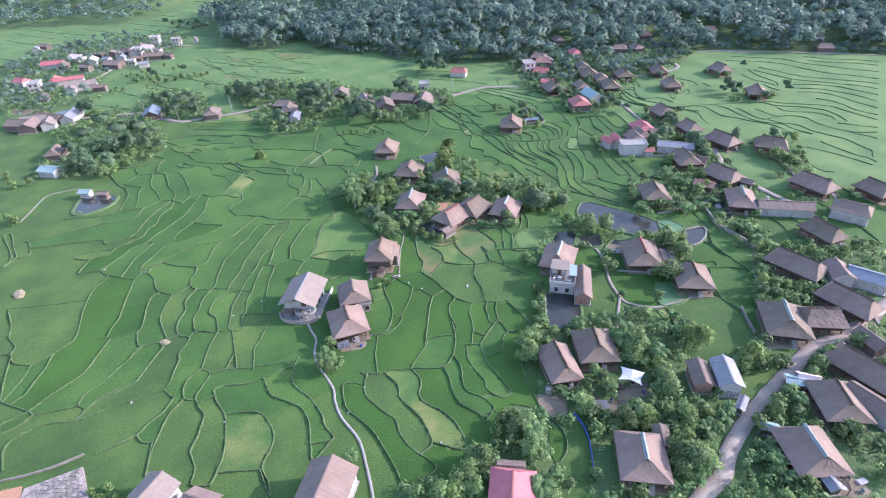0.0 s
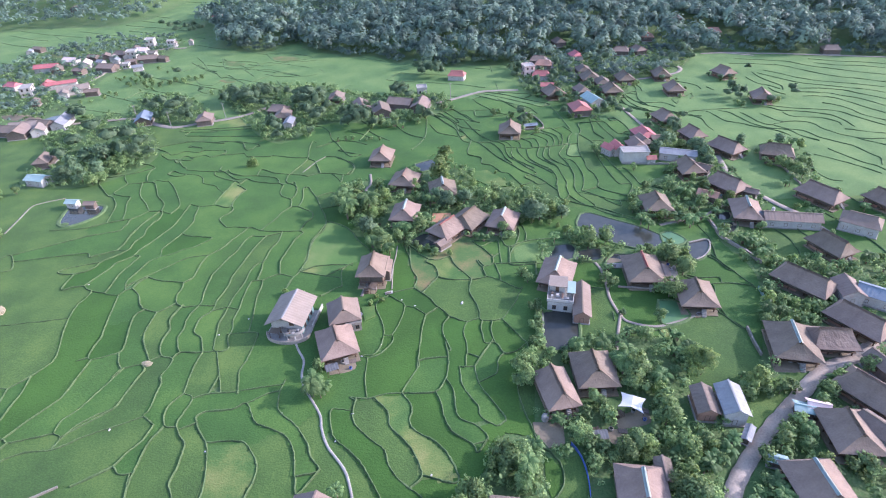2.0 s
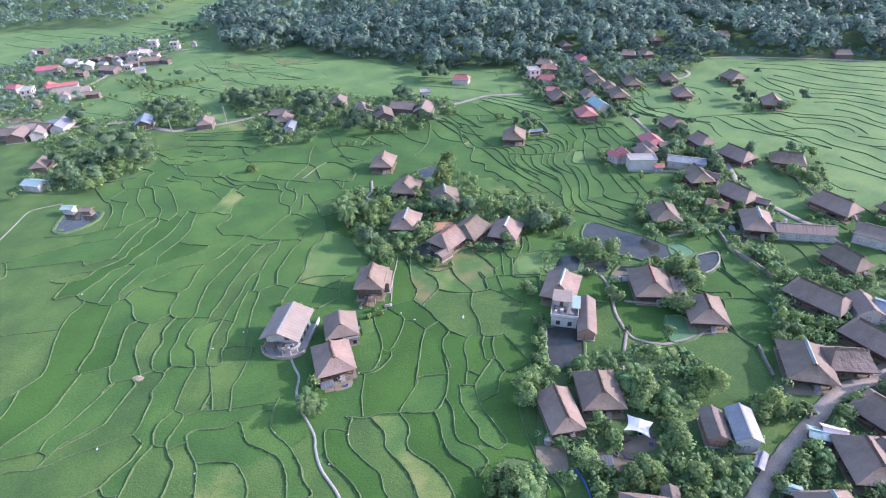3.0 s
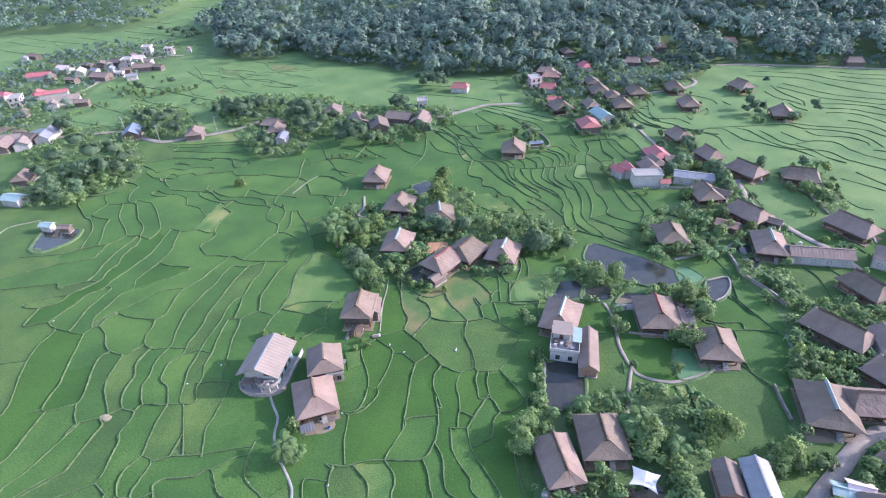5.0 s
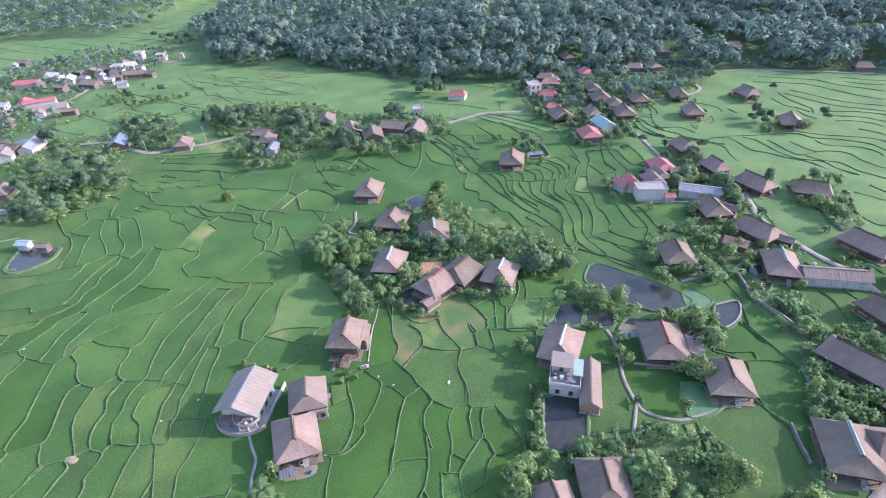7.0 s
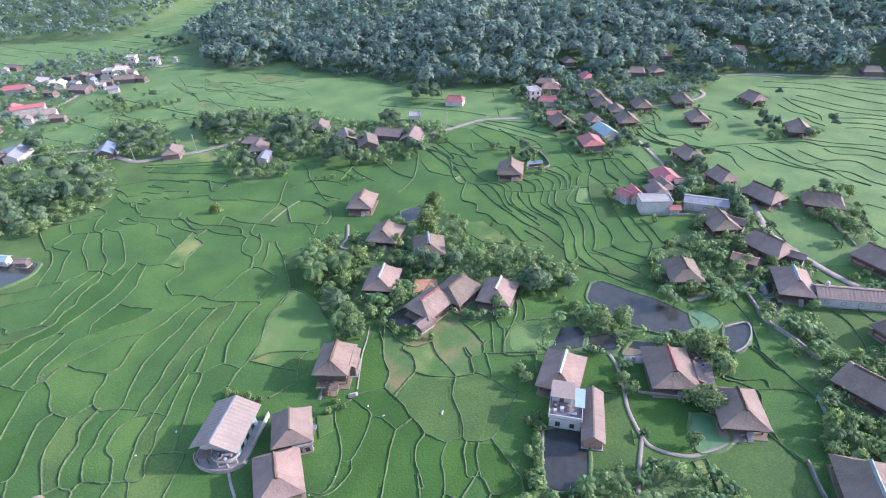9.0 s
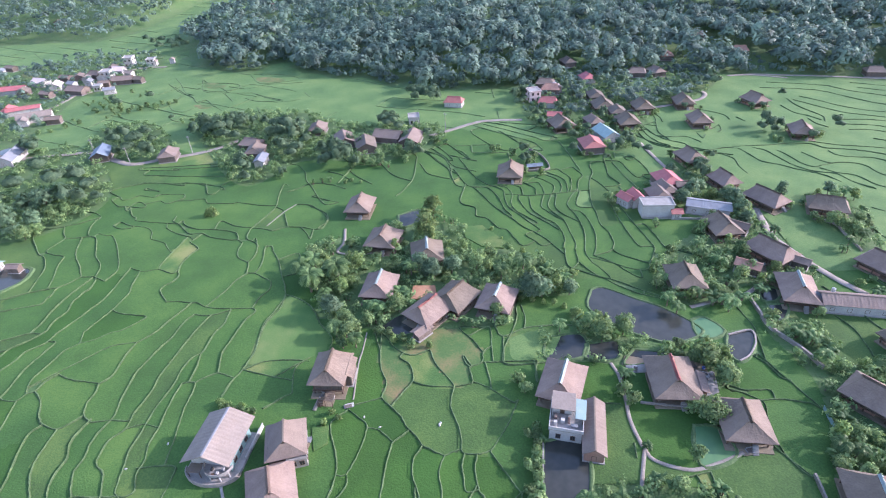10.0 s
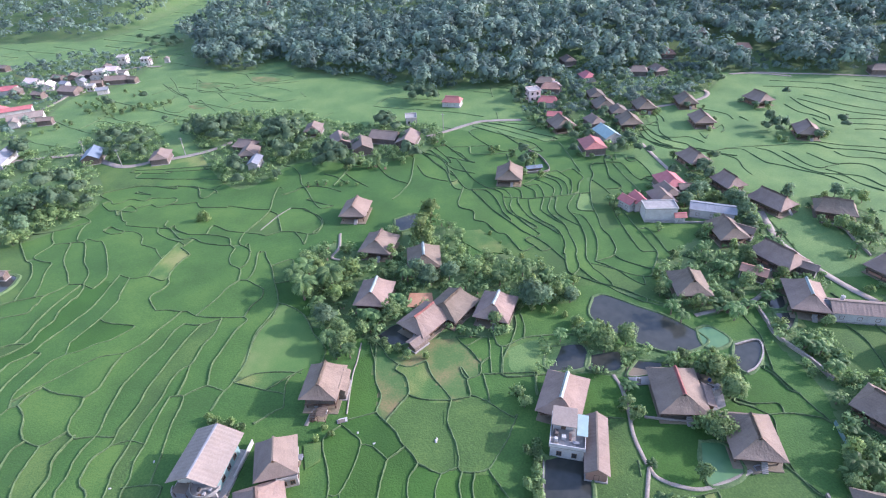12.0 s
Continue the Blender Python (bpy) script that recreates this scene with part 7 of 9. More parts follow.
gable_house(13.8, 322.3, -15, 10, 7, 2.8, 5.0, RED, WHITE, 'white-walled house with a red metal roof', 'red metal sheet roof')
gable_house(85.8, 218.7, -80, 9, 7, 2.8, 5.0, FIBRO, PLANK, 'brown farmhouse with a weathered sheet roof', 'weathered fibre-cement roof')
gable_house(-334.6, 571.3, -100, 10, 8, 2.8, 5.0, FIBRO, PLANK, 'brown farmhouse with a weathered sheet roof', 'weathered fibre-cement roof')
gable_house(68.9, 338.2, -80, 7, 5, 2.8, 4.0, PINK, WHITE, 'small house with a faded pink roof', 'faded pink roof')
gable_house(-168, 228.1, -80, 10, 7, 2.8, 5.0, FIBRO, PLANK, 'brown farmhouse with a weathered sheet roof', 'weathered fibre-cement roof')
gable_house(-159.7, 209.4, -15, 9, 6, 2.8, 4.0, GREENROOF, WHITE, 'low house with a pale green metal roof', 'pale green metal roof')
gable_house(-200.8, 264.1, -80, 12, 9, 2.8, 5.0, FIBRO, PLANK, 'brown farmhouse with a weathered sheet roof', 'weathered fibre-cement roof')

# ---- particular buildings ----
def white_villa(x, y, yaw):
    """Two-storey white house with a rounded stone terrace, a balcony at its near end and a grey sheet roof."""
    root = thing("white_villa", x, y, yaw, "white two-storey villa with grey roof on a rounded terrace", "house")
    hl, hw, H = 4.4, 4.0, 5.0
    for w in ((-hl, -hw, 0.6, hl, -hw + 0.2, H), (-hl, -hw + 0.2, 0.6, -hl + 0.2, hw - 0.2, H), (hl - 0.2, -hw + 0.2, 0.6, hl, hw - 0.2, H)):
        part("wall", boxed(w), WHITE, root)
    part("side_wall", boxed((-hl, hw - 0.2, 0.6, hl, hw, H)), TEAL, root, "teal painted side wall")
    part("roof", gable_roof(12.2, 10.2, H - 0.35, 7.1, 0.1, 0.05), PALE_SHEET, root, "pale grey sheet roof")
    part("ridge_cap", boxed((-5.9, -0.25, 7.08, 5.9, 0.25, 7.22), bevel=0.05), TIN, root)
    bm = bmesh.new()
    a = [bm.verts.new((s, yy, zz)) for s in (hl - 0.5, hl - 0.35) for yy, zz in ((-hw, H), (hw, H), (0, 6.9))]
    for f in ((0, 2, 1), (3, 4, 5), (0, 1, 4, 3), (1, 2, 5, 4), (2, 0, 3, 5)):
        bm.faces.new([a[i] for i in f])
    part("gable", bm, WOOD, root, "dark recessed gable")
    for s in (-1, 1):
        for k in (-0.55, 0.0, 0.55):
            for z in (1.4, 3.9):
                opening(root, k * hl, s * hw, z, 1.1, 1.2, True, s * 1.6)
    opening(root, hl, -1.6, 0.6, 1.2, 2.1, False, 1.6, door=True)
    opening(root, hl, 1.4, 3.4, 1.2, 2.0, False, 1.6, door=True)

    def disc(r, z0, z1, x0, squash=1.0, hole=0.0, y0=0.0):
        bm = bmesh.new()
        ang = [math.pi * (i / 16 - 0.5) for i in range(17)]
        out = [(x0 + r * squash * math.cos(t), y0 + r * math.sin(t)) for t in ang]
        ins = [(x0 + (r * squash - hole) * math.cos(t), y0 + (r - hole) * math.sin(t)) for t in ang]
        if hole:
            lo = [[bm.verts.new((*p, z)) for p in q] for q in (out, ins) for z in (z0, z1)]
            for i in range(16):
                for p, q in ((lo[0], lo[1]), (lo[1], lo[3]), (lo[3], lo[2]), (lo[2], lo[0])):
                    bm.faces.new((p[i], p[i + 1], q[i + 1], q[i]))
        else:
            b, t = [bm.verts.new((*p, z0)) for p in out], [bm.verts.new((*p, z1)) for p in out]
            bm.faces.new(t), bm.faces.new(b[::-1])
            for i in range(17):
                j = (i + 1) % 17
                bm.faces.new((b[i], b[j], t[j], t[i]))
        bmesh.ops.recalc_face_normals(bm, faces=bm.faces[:])
        return bm
    part("terrace", disc(5.6, 0, 0.75, 4.42, 0.62), CONCRETE, root, "rounded concrete terrace")
    part("terrace", boxed((-hl - 0.6, -5.6, 0, 4.4, 5.6, 0.75), bevel=0.05), CONCRETE, root)
    part("low_wall", disc(5.75, 0, 1.25, 4.42, 0.62, 0.2), STONE, root, "low curved stone wall")
    part("balcony", disc(2.9, 2.35, 2.55, 4.42, 0.95, 0.0, 1.7), CONCRETE, root)
    part("parapet", disc(3.0, 2.55, 3.2, 4.42, 0.95, 0.15, 1.7), CONCRETE, root, "rounded weathered balcony parapet")
    for t in (-1.1, -0.4, 0.4, 1.1):
        bm = bmesh.new()
        bmesh.ops.create_cone(bm, cap_ends=True, segments=10, radius1=0.16, radius2=0.16, depth=1.65, matrix=Matrix.Translation((4.42 + 2.5 * math.cos(t), 1.7 + 2.6 * math.sin(t), 1.56)))
        part("column", bm, WHITE, root)
    part("terrace_roof", boxed((4.5, -4.2, 2.5, 6.6, -1.4, 2.6), bevel=0.02), FIBRO, root, "grey sheet lean-to roof")
    for yy in (-4.0, -1.6):
        part("prop", boxed((6.3, yy - 0.06, 0.75, 6.42, yy + 0.06, 2.5)), WOOD, root)
    for k, (a, b, h) in enumerate(((5.2, 0.6, 0.5), (5.9, 2.0, 0.35), (5.1, 2.9, 0.7), (6.4, 1.2, 0.3))):
        part("crate", boxed((a, b, 2.55, a + 0.7, b + 0.5, 2.55 + h), bevel=0.03), (PLANK, WHITE, TIN, WOOD)[k], root, "clutter on the roof terrace")
    part("boundary_wall", boxed((-hl - 2.6, 5.4, 0, 1.5, 5.6, 1.5)), WHITE, root, "white boundary wall")
    HOMES.append((x, y, 8.0))


def annex(x, y, yaw):
    """A white concrete annex: ground floor, roof terrace with a parapet, a small upper room and a green lean-to roof."""
    root = flat_house(x, y, yaw, 7.6, 6.4, 3.3, "white concrete annex with a roof terrace above a pond", WHITE, 1, 1.0)
    for w in ((-3.6, -3.0, 3.5, -0.4, -2.85, 6.0), (-3.6, 0.85, 3.5, -0.4, 1.0, 6.0), (-3.6, -2.85, 3.5, -3.45, 0.85, 6.0), (-0.55, -2.85, 3.5, -0.4, 0.85, 6.0)):
        part("upper_wall", boxed(w), WHITE, root)
    part("upper_roof", boxed((-3.9, -3.3, 6.0, 0.9, 1.5, 6.18), bevel=0.03), PALE_SHEET, root, "pale flat roof slab")
    for k, (a, b, l, w, h) in enumerate(((0.2, -2.6, 1.2, 0.7, 0.6), (1.4, -1.2, 0.8, 0.8, 0.9), (0.6, 0.2, 1.4, 0.5, 0.4), (2.2, 0.9, 0.7, 1.3, 0.5), (2.4, -2.5, 0.6, 0.6, 1.1))):
        part("crate", boxed((a, b, 3.5, a + l, b + w, 3.5 + h), bevel=0.03), (PLANK, WHITE, BRICKM, TIN, WHITE)[k], root, "clutter on the roof terrace")
    part("terrace_post", boxed((0.6, -3.0, 3.5, 0.75, -2.85, 6.0)), WHITE, root)
    part("terrace_post", boxed((0.6, 1.2, 3.5, 0.75, 1.35, 6.0)), WHITE, root)
    part("lean_to_roof", boxed((-3.4, 1.6, 5.1, 1.8, 3.7, 5.18), bevel=0.02), GREENROOF, root, "pale green sheet roof")
    for px in (-3.2, 1.6):
        part("prop", boxed((px - 0.05, 3.1, 3.4, px + 0.05, 3.2, 5.1)), WOOD, root)
    opening(root, -0.4, -1.0, 3.5, 0.9, 2.0, False, 1.5, door=True)
    opening(root, -2.0, -3.0, 4.2, 1.0, 1.1, True, -1.5)


def tank(x, y, z, r=0.6, h=1.3, material=None, stand=0.0):
    root = thing("water_tank", x, y, 0, "cylindrical pale water tank standing beside a house", "water tank", z=z)
    bm = bmesh.new()
    bmesh.ops.create_cone(bm, cap_ends=True, segments=14, radius1=r, radius2=r, depth=h, matrix=Matrix.Translation((0, 0, stand + h / 2)))
    bmesh.ops.bevel(bm, geom=[e for e in bm.edges if abs(e.verts[0].co.z - e.verts[1].co.z) < 0.01], offset=0.1, segments=2, affect="EDGES")
    part("drum", bm, material or WHITE, root)
    bm = bmesh.new()
    bmesh.ops.create_cone(bm, cap_ends=True, segments=12, radius1=r * 0.45, radius2=r * 0.4, depth=0.12, matrix=Matrix.Translation((0, 0, stand + h + 0.05)))
    part("lid", bm, material or WHITE, root)
    if stand:
        for a in range(4):
            px, py = r * 0.7 * math.cos(a * 1.571 + 0.785), r * 0.7 * math.sin(a * 1.571 + 0.785)
            part("leg", boxed((px - 0.06, py - 0.06, 0, px + 0.06, py + 0.06, stand)), CONCRETE, root)


def canopy(x, y, yaw, L, W):
    root = thing("canopy", x, y, yaw, "white fabric canopy stretched on poles in a garden", "canopy")
    bm = bmesh.new()
    sheet(bm, [[(L * (i / 8 - 0.5) * (1 - 0.22 * math.sin(math.pi * j / 6)), W * (j / 6 - 0.5) * (1 - 0.22 * math.sin(math.pi * i / 8)), 2.3 + 0.7 * (1 - abs(i / 4 - 1)) * (1 - 0.35 * abs(j / 3 - 1)) - 0.25 * math.sin(math.pi * j / 6)) for i in range(9)] for j in range(7)])
    bmesh.ops.recalc_face_normals(bm, faces=bm.faces[:])
    bmesh.ops.solidify(bm, geom=bm.faces[:], thickness=0.06)
    part("cloth", bm, CLOTH, root)
    for sx in (-1, 1):
        for sy in (-1, 1):
            HOMES.append((x + sx, y + sy, 3.0))
            part("pole", boxed((sx * L / 2 - 0.04, sy * W / 2 - 0.04, 0, sx * L / 2 + 0.04, sy * W / 2 + 0.04, 2.32)), WOOD, root)


def wall_run(name, label, material, high, thick, *pts):
    """A garden wall or fence that follows the ground, its top uneven."""
    line = curve_points(pts, 0.7)
    verts, faces, n = [], [], len(line)
    for i, p in enumerate(line):
        t = (line[min(i + 1, n - 1)] - line[max(i - 1, 0)]).normalized()
        s = Vector((-t.y, t.x, 0)) * thick / 2
        z, h = ground_z(p.x, p.y), high * (1 + 0.18 * noise.noise((p.x * 0.9, p.y * 0.9, 4)))
        verts += [(p.x - s.x, p.y - s.y, z - 0.1), (p.x - s.x, p.y - s.y, z + h), (p.x + s.x, p.y + s.y, z + h), (p.x + s.x, p.y + s.y, z - 0.1)]
        if i:
            faces += [(4 * i - 4 + k, 4 * i - 3 + k, 4 * i + 1 + k, 4 * i + k) for k in range(3)]
    faces += [(0, 1, 2, 3), tuple(range(4 * n - 1, 4 * n - 5, -1))]
    LINES.append(line)
    return tagged(raw(name, verts, faces, material), label, "wall" if "wall" in name else "fence", kind="structure")


def utility_pole(x, y, yaw=0):
    root = thing("utility_pole", x, y, yaw, "tapered concrete utility pole with a crossarm beside the track", "utility pole", "utility poles")
    bm = bmesh.new()
    bmesh.ops.create_cone(bm, cap_ends=True, segments=8, radius1=0.19, radius2=0.11, depth=8.6, matrix=Matrix.Translation((0, 0, 4.2)))
    part("shaft", bm, CONCRETE, root)
    part("crossarm", boxed((-0.8, -0.06, 7.7, 0.8, 0.06, 7.85)), TIN, root)
    for k in (-0.7, 0.0, 0.7):
        part("insulator", boxed((k - 0.05, -0.05, 7.85, k + 0.05, 0.05, 8.05)), WHITE, root)


def stone_yard(label, material, z, *pts, stones=False):
    p = [Vector((*q, 0)) for q in pts]
    n = len(p)
    CLEAR.append([tuple(q) for q in pts])
    WET.append(CLEAR[-1])
    verts = [(q.x, q.y, z) for q in p] + [(q.x, q.y, -0.1) for q in p]
    faces = [tuple(range(n))] + [(i, n + i, n + (i + 1) % n, (i + 1) % n) for i in range(n)]
    ob = tagged(raw("yard", verts, faces, material), label, "yard", kind="structure")
    if stones:
        rnd = random.Random(9)
        kinds = []
        for k in range(4):
            bm = boxed((-0.5, -0.36, 0, 0.5, 0.36, 0.22), bevel=0.07)
            for v in bm.verts:
                v.co += Vector((rnd.uniform(-0.09, 0.09), rnd.uniform(-0.09, 0.09), rnd.uniform(-0.04, 0.04)))
            me = bpy.data.meshes.new("stone")
            bm.to_mesh(me)
            bm.free()
            me.materials.append(STONE)
            kinds.append(me)
        ax, ay = min(q.x for q in p), min(q.y for q in p)
        for j in range(int((max(q.y for q in p) - ay) / 0.86)):
            for i in range(int((max(q.x for q in p) - ax) / 1.14)):
                x, y = ax + 1.14 * (i + 0.5 * (j % 2)) + rnd.uniform(-0.08, 0.08), ay + 0.86 * j + rnd.uniform(-0.08, 0.08)
                if rnd.random() < 0.93 and all(inside(x + a, y + b, [tuple(q.xy) for q in p]) for a, b in ((-0.5, 0), (0.5, 0), (0, 0.4), (0, -0.4))):
                    st = new("stone", kinds[rnd.randrange(4)])
                    st.parent = ob
                    st.matrix_basis = pose(x, y, z - 0.04 + rnd.uniform(-0.03, 0.05), 0, 0, rnd.uniform(-8, 8))
    return ob


def heap(x, y, r, material, label, name="straw_heap", category="heap"):
    """A rounded, slumped pile."""
    rnd = random.Random(int(x * 3 + y))
    bm = bmesh.new()
    bmesh.ops.create_icosphere(bm, subdivisions=3, radius=1.0)
    for v in bm.verts:
        k = 1 + 0.28 * noise.noise(v.co * 2.2 + Vector((x, y, 0)))
        v.co = Vector((v.co.x * r * k, v.co.y * r * 0.6 * k, max(-0.2, v.co.z * r * (0.4 if r < 1 else 0.24) * k)))
    ob = mesh_ob(name, bm, material)
    ob.matrix_basis = pose(x, y, 0.2, 0, 0, rnd.uniform(0, 180))
    return tagged(ob, label, category)


white_villa(-38.0, 117.0, -98)
gable_house(-24.6, 117.0, -77, 9.2, 8.4, 3.6, 6.6, FIBRO, PLANK, "brown farmhouse with a weathered sheet roof and pale ridge", "weathered sheet roof", over=0.8)
flat_house(-22.2, 115.4, -77, 5.2, 3.6, 2.9, "small flat-roofed concrete kitchen annex", CONCRETE, 1, 0.5)
tank(-21.8, 116.4, 3.1, 0.45, 0.9)
tank(-23.2, 113.2, 0.1, 0.45, 1.2)
gable_house(-23.8, 57.5, -103, 14, 9.6, 4.2, 7.0, FIBRO, WHITE, "long farmhouse with a faded brown sheet roof", "faded brown sheet roof", over=0.7)
gable_house(-55.9, 59.7, -112, 8.4, 7.6, 3.4, 5.2, PALE_SHEET, WHITE, "farmhouse with a pale sheet roof and blue ridge", "pale sheet roof")
gable_house(-46.1, 58.3, -20, 6.5, 5.0, 3.0, 4.4, FIBRO, PLANK, "small brown-roofed shed at the field edge", "brown sheet roof", category="shed")
annex(32.6, 120.6, -104)
gable_house(131.1, 149.4, -40, 11, 8.5, 3.4, 5.6, FIBRO, WHITE, "white-walled house with a faded brown sheet roof", "faded brown sheet roof", openings=3)
gable_house(37.6, 118, -102, 13.5, 4.8, 2.8, 4.4, FIBRO, BRICKM, "long low brown-roofed outbuilding beside a pond", "weathered brown sheet roof", category="shed", openings=3)
gable_house(55.4, 83.6, -98, 7.6, 4.8, 3.0, 4.3, FIBRO, BRICKM, "brown-roofed kitchen wing beside a grey-roofed house", "brown sheet roof", category="shed")
gable_house(60.5, 82.7, -98, 8.4, 5.4, 3.8, 5.3, TIN, WHITE, "white-walled house with a bluish grey metal roof", "bluish grey metal roof")
gable_house(10.5, 57.3, -100, 9.5, 8.6, 3.4, 5.6, RED, WHITE, "farmhouse with a bright pinkish red metal roof", "pinkish red metal roof")
gable_house(11, 62.7, -8, 5.5, 3.4, 2.6, 3.4, FIBRO, PLANK, "grey lean-to shed behind a red-roofed house", "grey sheet roof", category="shed", openings=1)
flat_house(78.5, 205.4, -3, 10.0, 5.4, 4.6, "plain white concrete box house with a flat roof", WHITE, 1, 0.5, windows=False)
gable_house(70.6, 212.5, -60, 6, 4.5, 3.0, 4.4, RED, WHITE, "small outbuilding with a red metal roof", "red metal roof", category="shed")
gable_house(73.9, 212.5, -80, 6.5, 5, 3.4, 5.2, RED, WHITE, "small house with a bright red roof", "bright red metal roof")
gable_house(81.9, 213.2, -85, 9, 7.5, 3.4, 5.8, FIBRO, PLANK, "grey-roofed farmhouse behind a white house", "grey sheet roof")
gable_house(84.3, 202.5, -3, 4, 3.5, 2.3, 3.2, RED, WHITE, "tiny red-roofed shed beside a white house", "red metal roof", category="shed", openings=1)
gable_house(95.6, 204.9, -22, 14, 6.5, 3.2, 4.3, TIN, WHITE, "low white house with a pale metal roof", "pale metal roof", openings=3)
gable_house(88.7, 225, -84, 10.4, 8.8, 3.2, 5.6, RED, PLANK, "farmhouse with a red roof and pale ridge", "red metal roof")
gable_house(93.1, 220.5, -5, 6, 5, 2.8, 4.0, FIBRO, PLANK, "small brown shed beside a red-roofed house", "brown sheet roof", category="shed", openings=1)
gable_house(69.5, 259.8, -86, 11, 9.4, 3.2, 5.6, RED, PLANK, "large farmhouse with a red hipped roof", "red metal roof")
gable_house(112, 153.8, -12, 17, 6.2, 3.0, 4.6, FIBRO, WHITE, "long low white-walled house with a brown roof", "brown sheet roof", openings=4)
gable_house(105.1, 156.4, -12, 6, 5, 2.6, 3.6, TIN, WHITE, "small pale lean-to between two houses", "grey metal roof", category="shed", openings=1)
gable_house(113.3, 114.9, -40, 10, 6.5, 3.2, 4.6, BLUE, WHITE, "house with a pale blue metal roof", "pale blue metal roof")
gable_house(107.1, 117.7, -100, 8, 6.2, 3.2, 5.0, FIBRO, WHITE, "small house with a faded roof beside a blue-roofed one", "faded sheet roof")
gable_house(98.3, 91.6, -75, 7, 5, 3.0, 4.6, FIBRO, PLANK, "small brown outbuilding by the road", "brown sheet roof", category="shed", openings=1)
gable_house(86.7, 73.9, -62, 10, 5.5, 3.0, 4.6, FIBRO, WHITE, "narrow brown-roofed house behind another", "brown sheet roof")
gable_house(68.3, 57.3, -85, 4.0, 3.2, 2.3, 2.9, TIN, PLANK, "small lean-to with a teal metal roof", "metal roof", category="shed", openings=1)
gable_house(75.2, 81.1, -20, 4.4, 3.2, 2.3, 3.0, GREENROOF, PLANK, "roadside stall with a green sheet roof", "green sheet roof", category="shed", openings=1)
gable_house(77.8, 81.1, -20, 4.5, 3.4, 2.6, 3.6, PINK, WHITE, "small outbuilding with a pinkish roof", "pinkish sheet roof", category="shed", openings=1)
gable_house(61.1, 75.9, 52, 4.4, 2.0, 2.0, 2.3, TIN, PLANK, "grey lean-to shed along the road", "grey metal roof", category="shed", openings=1)
gable_house(63.6, 69.8, -25, 3.6, 2.6, 2.0, 2.6, GREENROOF, PLANK, "small shed with a green sheet roof by the road", "green sheet roof", category="shed", openings=1)
flat_house(-6.1, 300.6, -85, 6, 5, 3.4, "small white concrete house with a roof terrace", WHITE, 1, 0.7)
flat_house(-208.6, 404.4, -80, 8, 6, 5.6, "white concrete house in the far hamlet", WHITE, 2, 0.5)
flat_house(-209.3, 436.6, -80, 8, 6, 6.0, "tall white concrete house in the far hamlet", WHITE, 2, 0.5)
flat_house(-193.2, 434.6, -80, 6, 5, 4.6, "small white concrete house at the hamlet edge", WHITE, 2, 0.4)
flat_house(-202.6, 381, -80, 5, 4, 3.2, "small white outbuilding in the far hamlet", WHITE, 1, 0.3)
flat_house(-237.7, 331, -70, 9, 6, 5.0, "white concrete house in the far hamlet", WHITE, 2, 0.4)
flat_house(54.7, 325.3, -80, 7, 6, 5.4, "pale pink concrete house at the forest edge", PINK, 2, 0.5)
gable_house(-134.3, 188.1, -10, 5, 3.6, 2.4, 3.2, GREENROOF, WHITE, "small white hut beside a fish pond", "pale sheet roof", category="shed", openings=1)
gable_house(-127, 186.5, -5, 4.6, 3.2, 2.2, 3.0, FIBRO, PLANK, "small wooden hut beside a fish pond", "brown sheet roof", category="shed", openings=1)
gable_house(43.7, 244.1, 8, 6.5, 2.6, 1.6, 2.2, BLUE, PLANK, "low animal pen with a blue sheet roof", "blue sheet roof", category="shed", openings=1)
gable_house(1.9, 149.9, -135, 5.5, 3.4, 2.3, 3.0, FIBRO, PLANK, "small shed over a pond", "brown sheet roof", category="shed", openings=1)
gable_house(93.3, 171.6, -35, 7, 4.5, 2.6, 3.8, BRICKM, PLANK, "low outbuilding with a reddish roof", "reddish sheet roof", category="shed", openings=2)
gable_house(63.1, 129.3, -100, 6, 3.6, 2.3, 2.9, FIBRO, BRICKM, "cluttered lean-to kitchen beside a stilt house", "patched sheet roof", category="shed", openings=1)
gable_house(99.7, 192.5, -40, 7, 4.2, 2.6, 3.8, FIBRO, PLANK, "small brown outbuilding by the track", "brown sheet roof", category="shed", openings=1)
gable_house(108.6, 172.6, -40, 5, 4, 2.4, 3.4, FIBRO, PLANK, "small grey outbuilding by the track", "grey sheet roof", category="shed", openings=1)
gable_house(-14.7, 136.5, -93, 6.4, 3.2, 3.4, 4.4, THATCH, PLANK, "narrow thatched side wing of a stilt house", "weathered thatch", category="shed", openings=1)
gable_house(41.5, 68.2, -98, 5.5, 3.4, 2.4, 3.2, FIBRO, BRICKM, "cluttered lean-to beside a stilt house", "patched sheet roof", category="shed", openings=1)
canopy(40.5, 84.4, -25, 5.2, 4.2)
tank(21.9, 82.7, 0.05, 0.75, 1.5, CONCRETE)
tank(24.2, 84.3, 0.05, 0.5, 1.0)
tank(66.1, 132, 0.05, 0.45, 1.0)
tank(107, 156.1, 4.2, 0.5, 1.1)
wall_run("stone_wall", "low weathered stone wall between a yard and the paddies", STONE, 0.55, 0.3, (-93.1, 65.6), (-86.2, 67), (-80.6, 68.9), (-75.3, 71.8))
wall_run("fence", "bright blue netting fence along a paddy", BLUETARP, 1.0, 0.08, (26, 76.3), (27.1, 74.1), (27.6, 71.2), (27.5, 67.9), (26.9, 63.5))
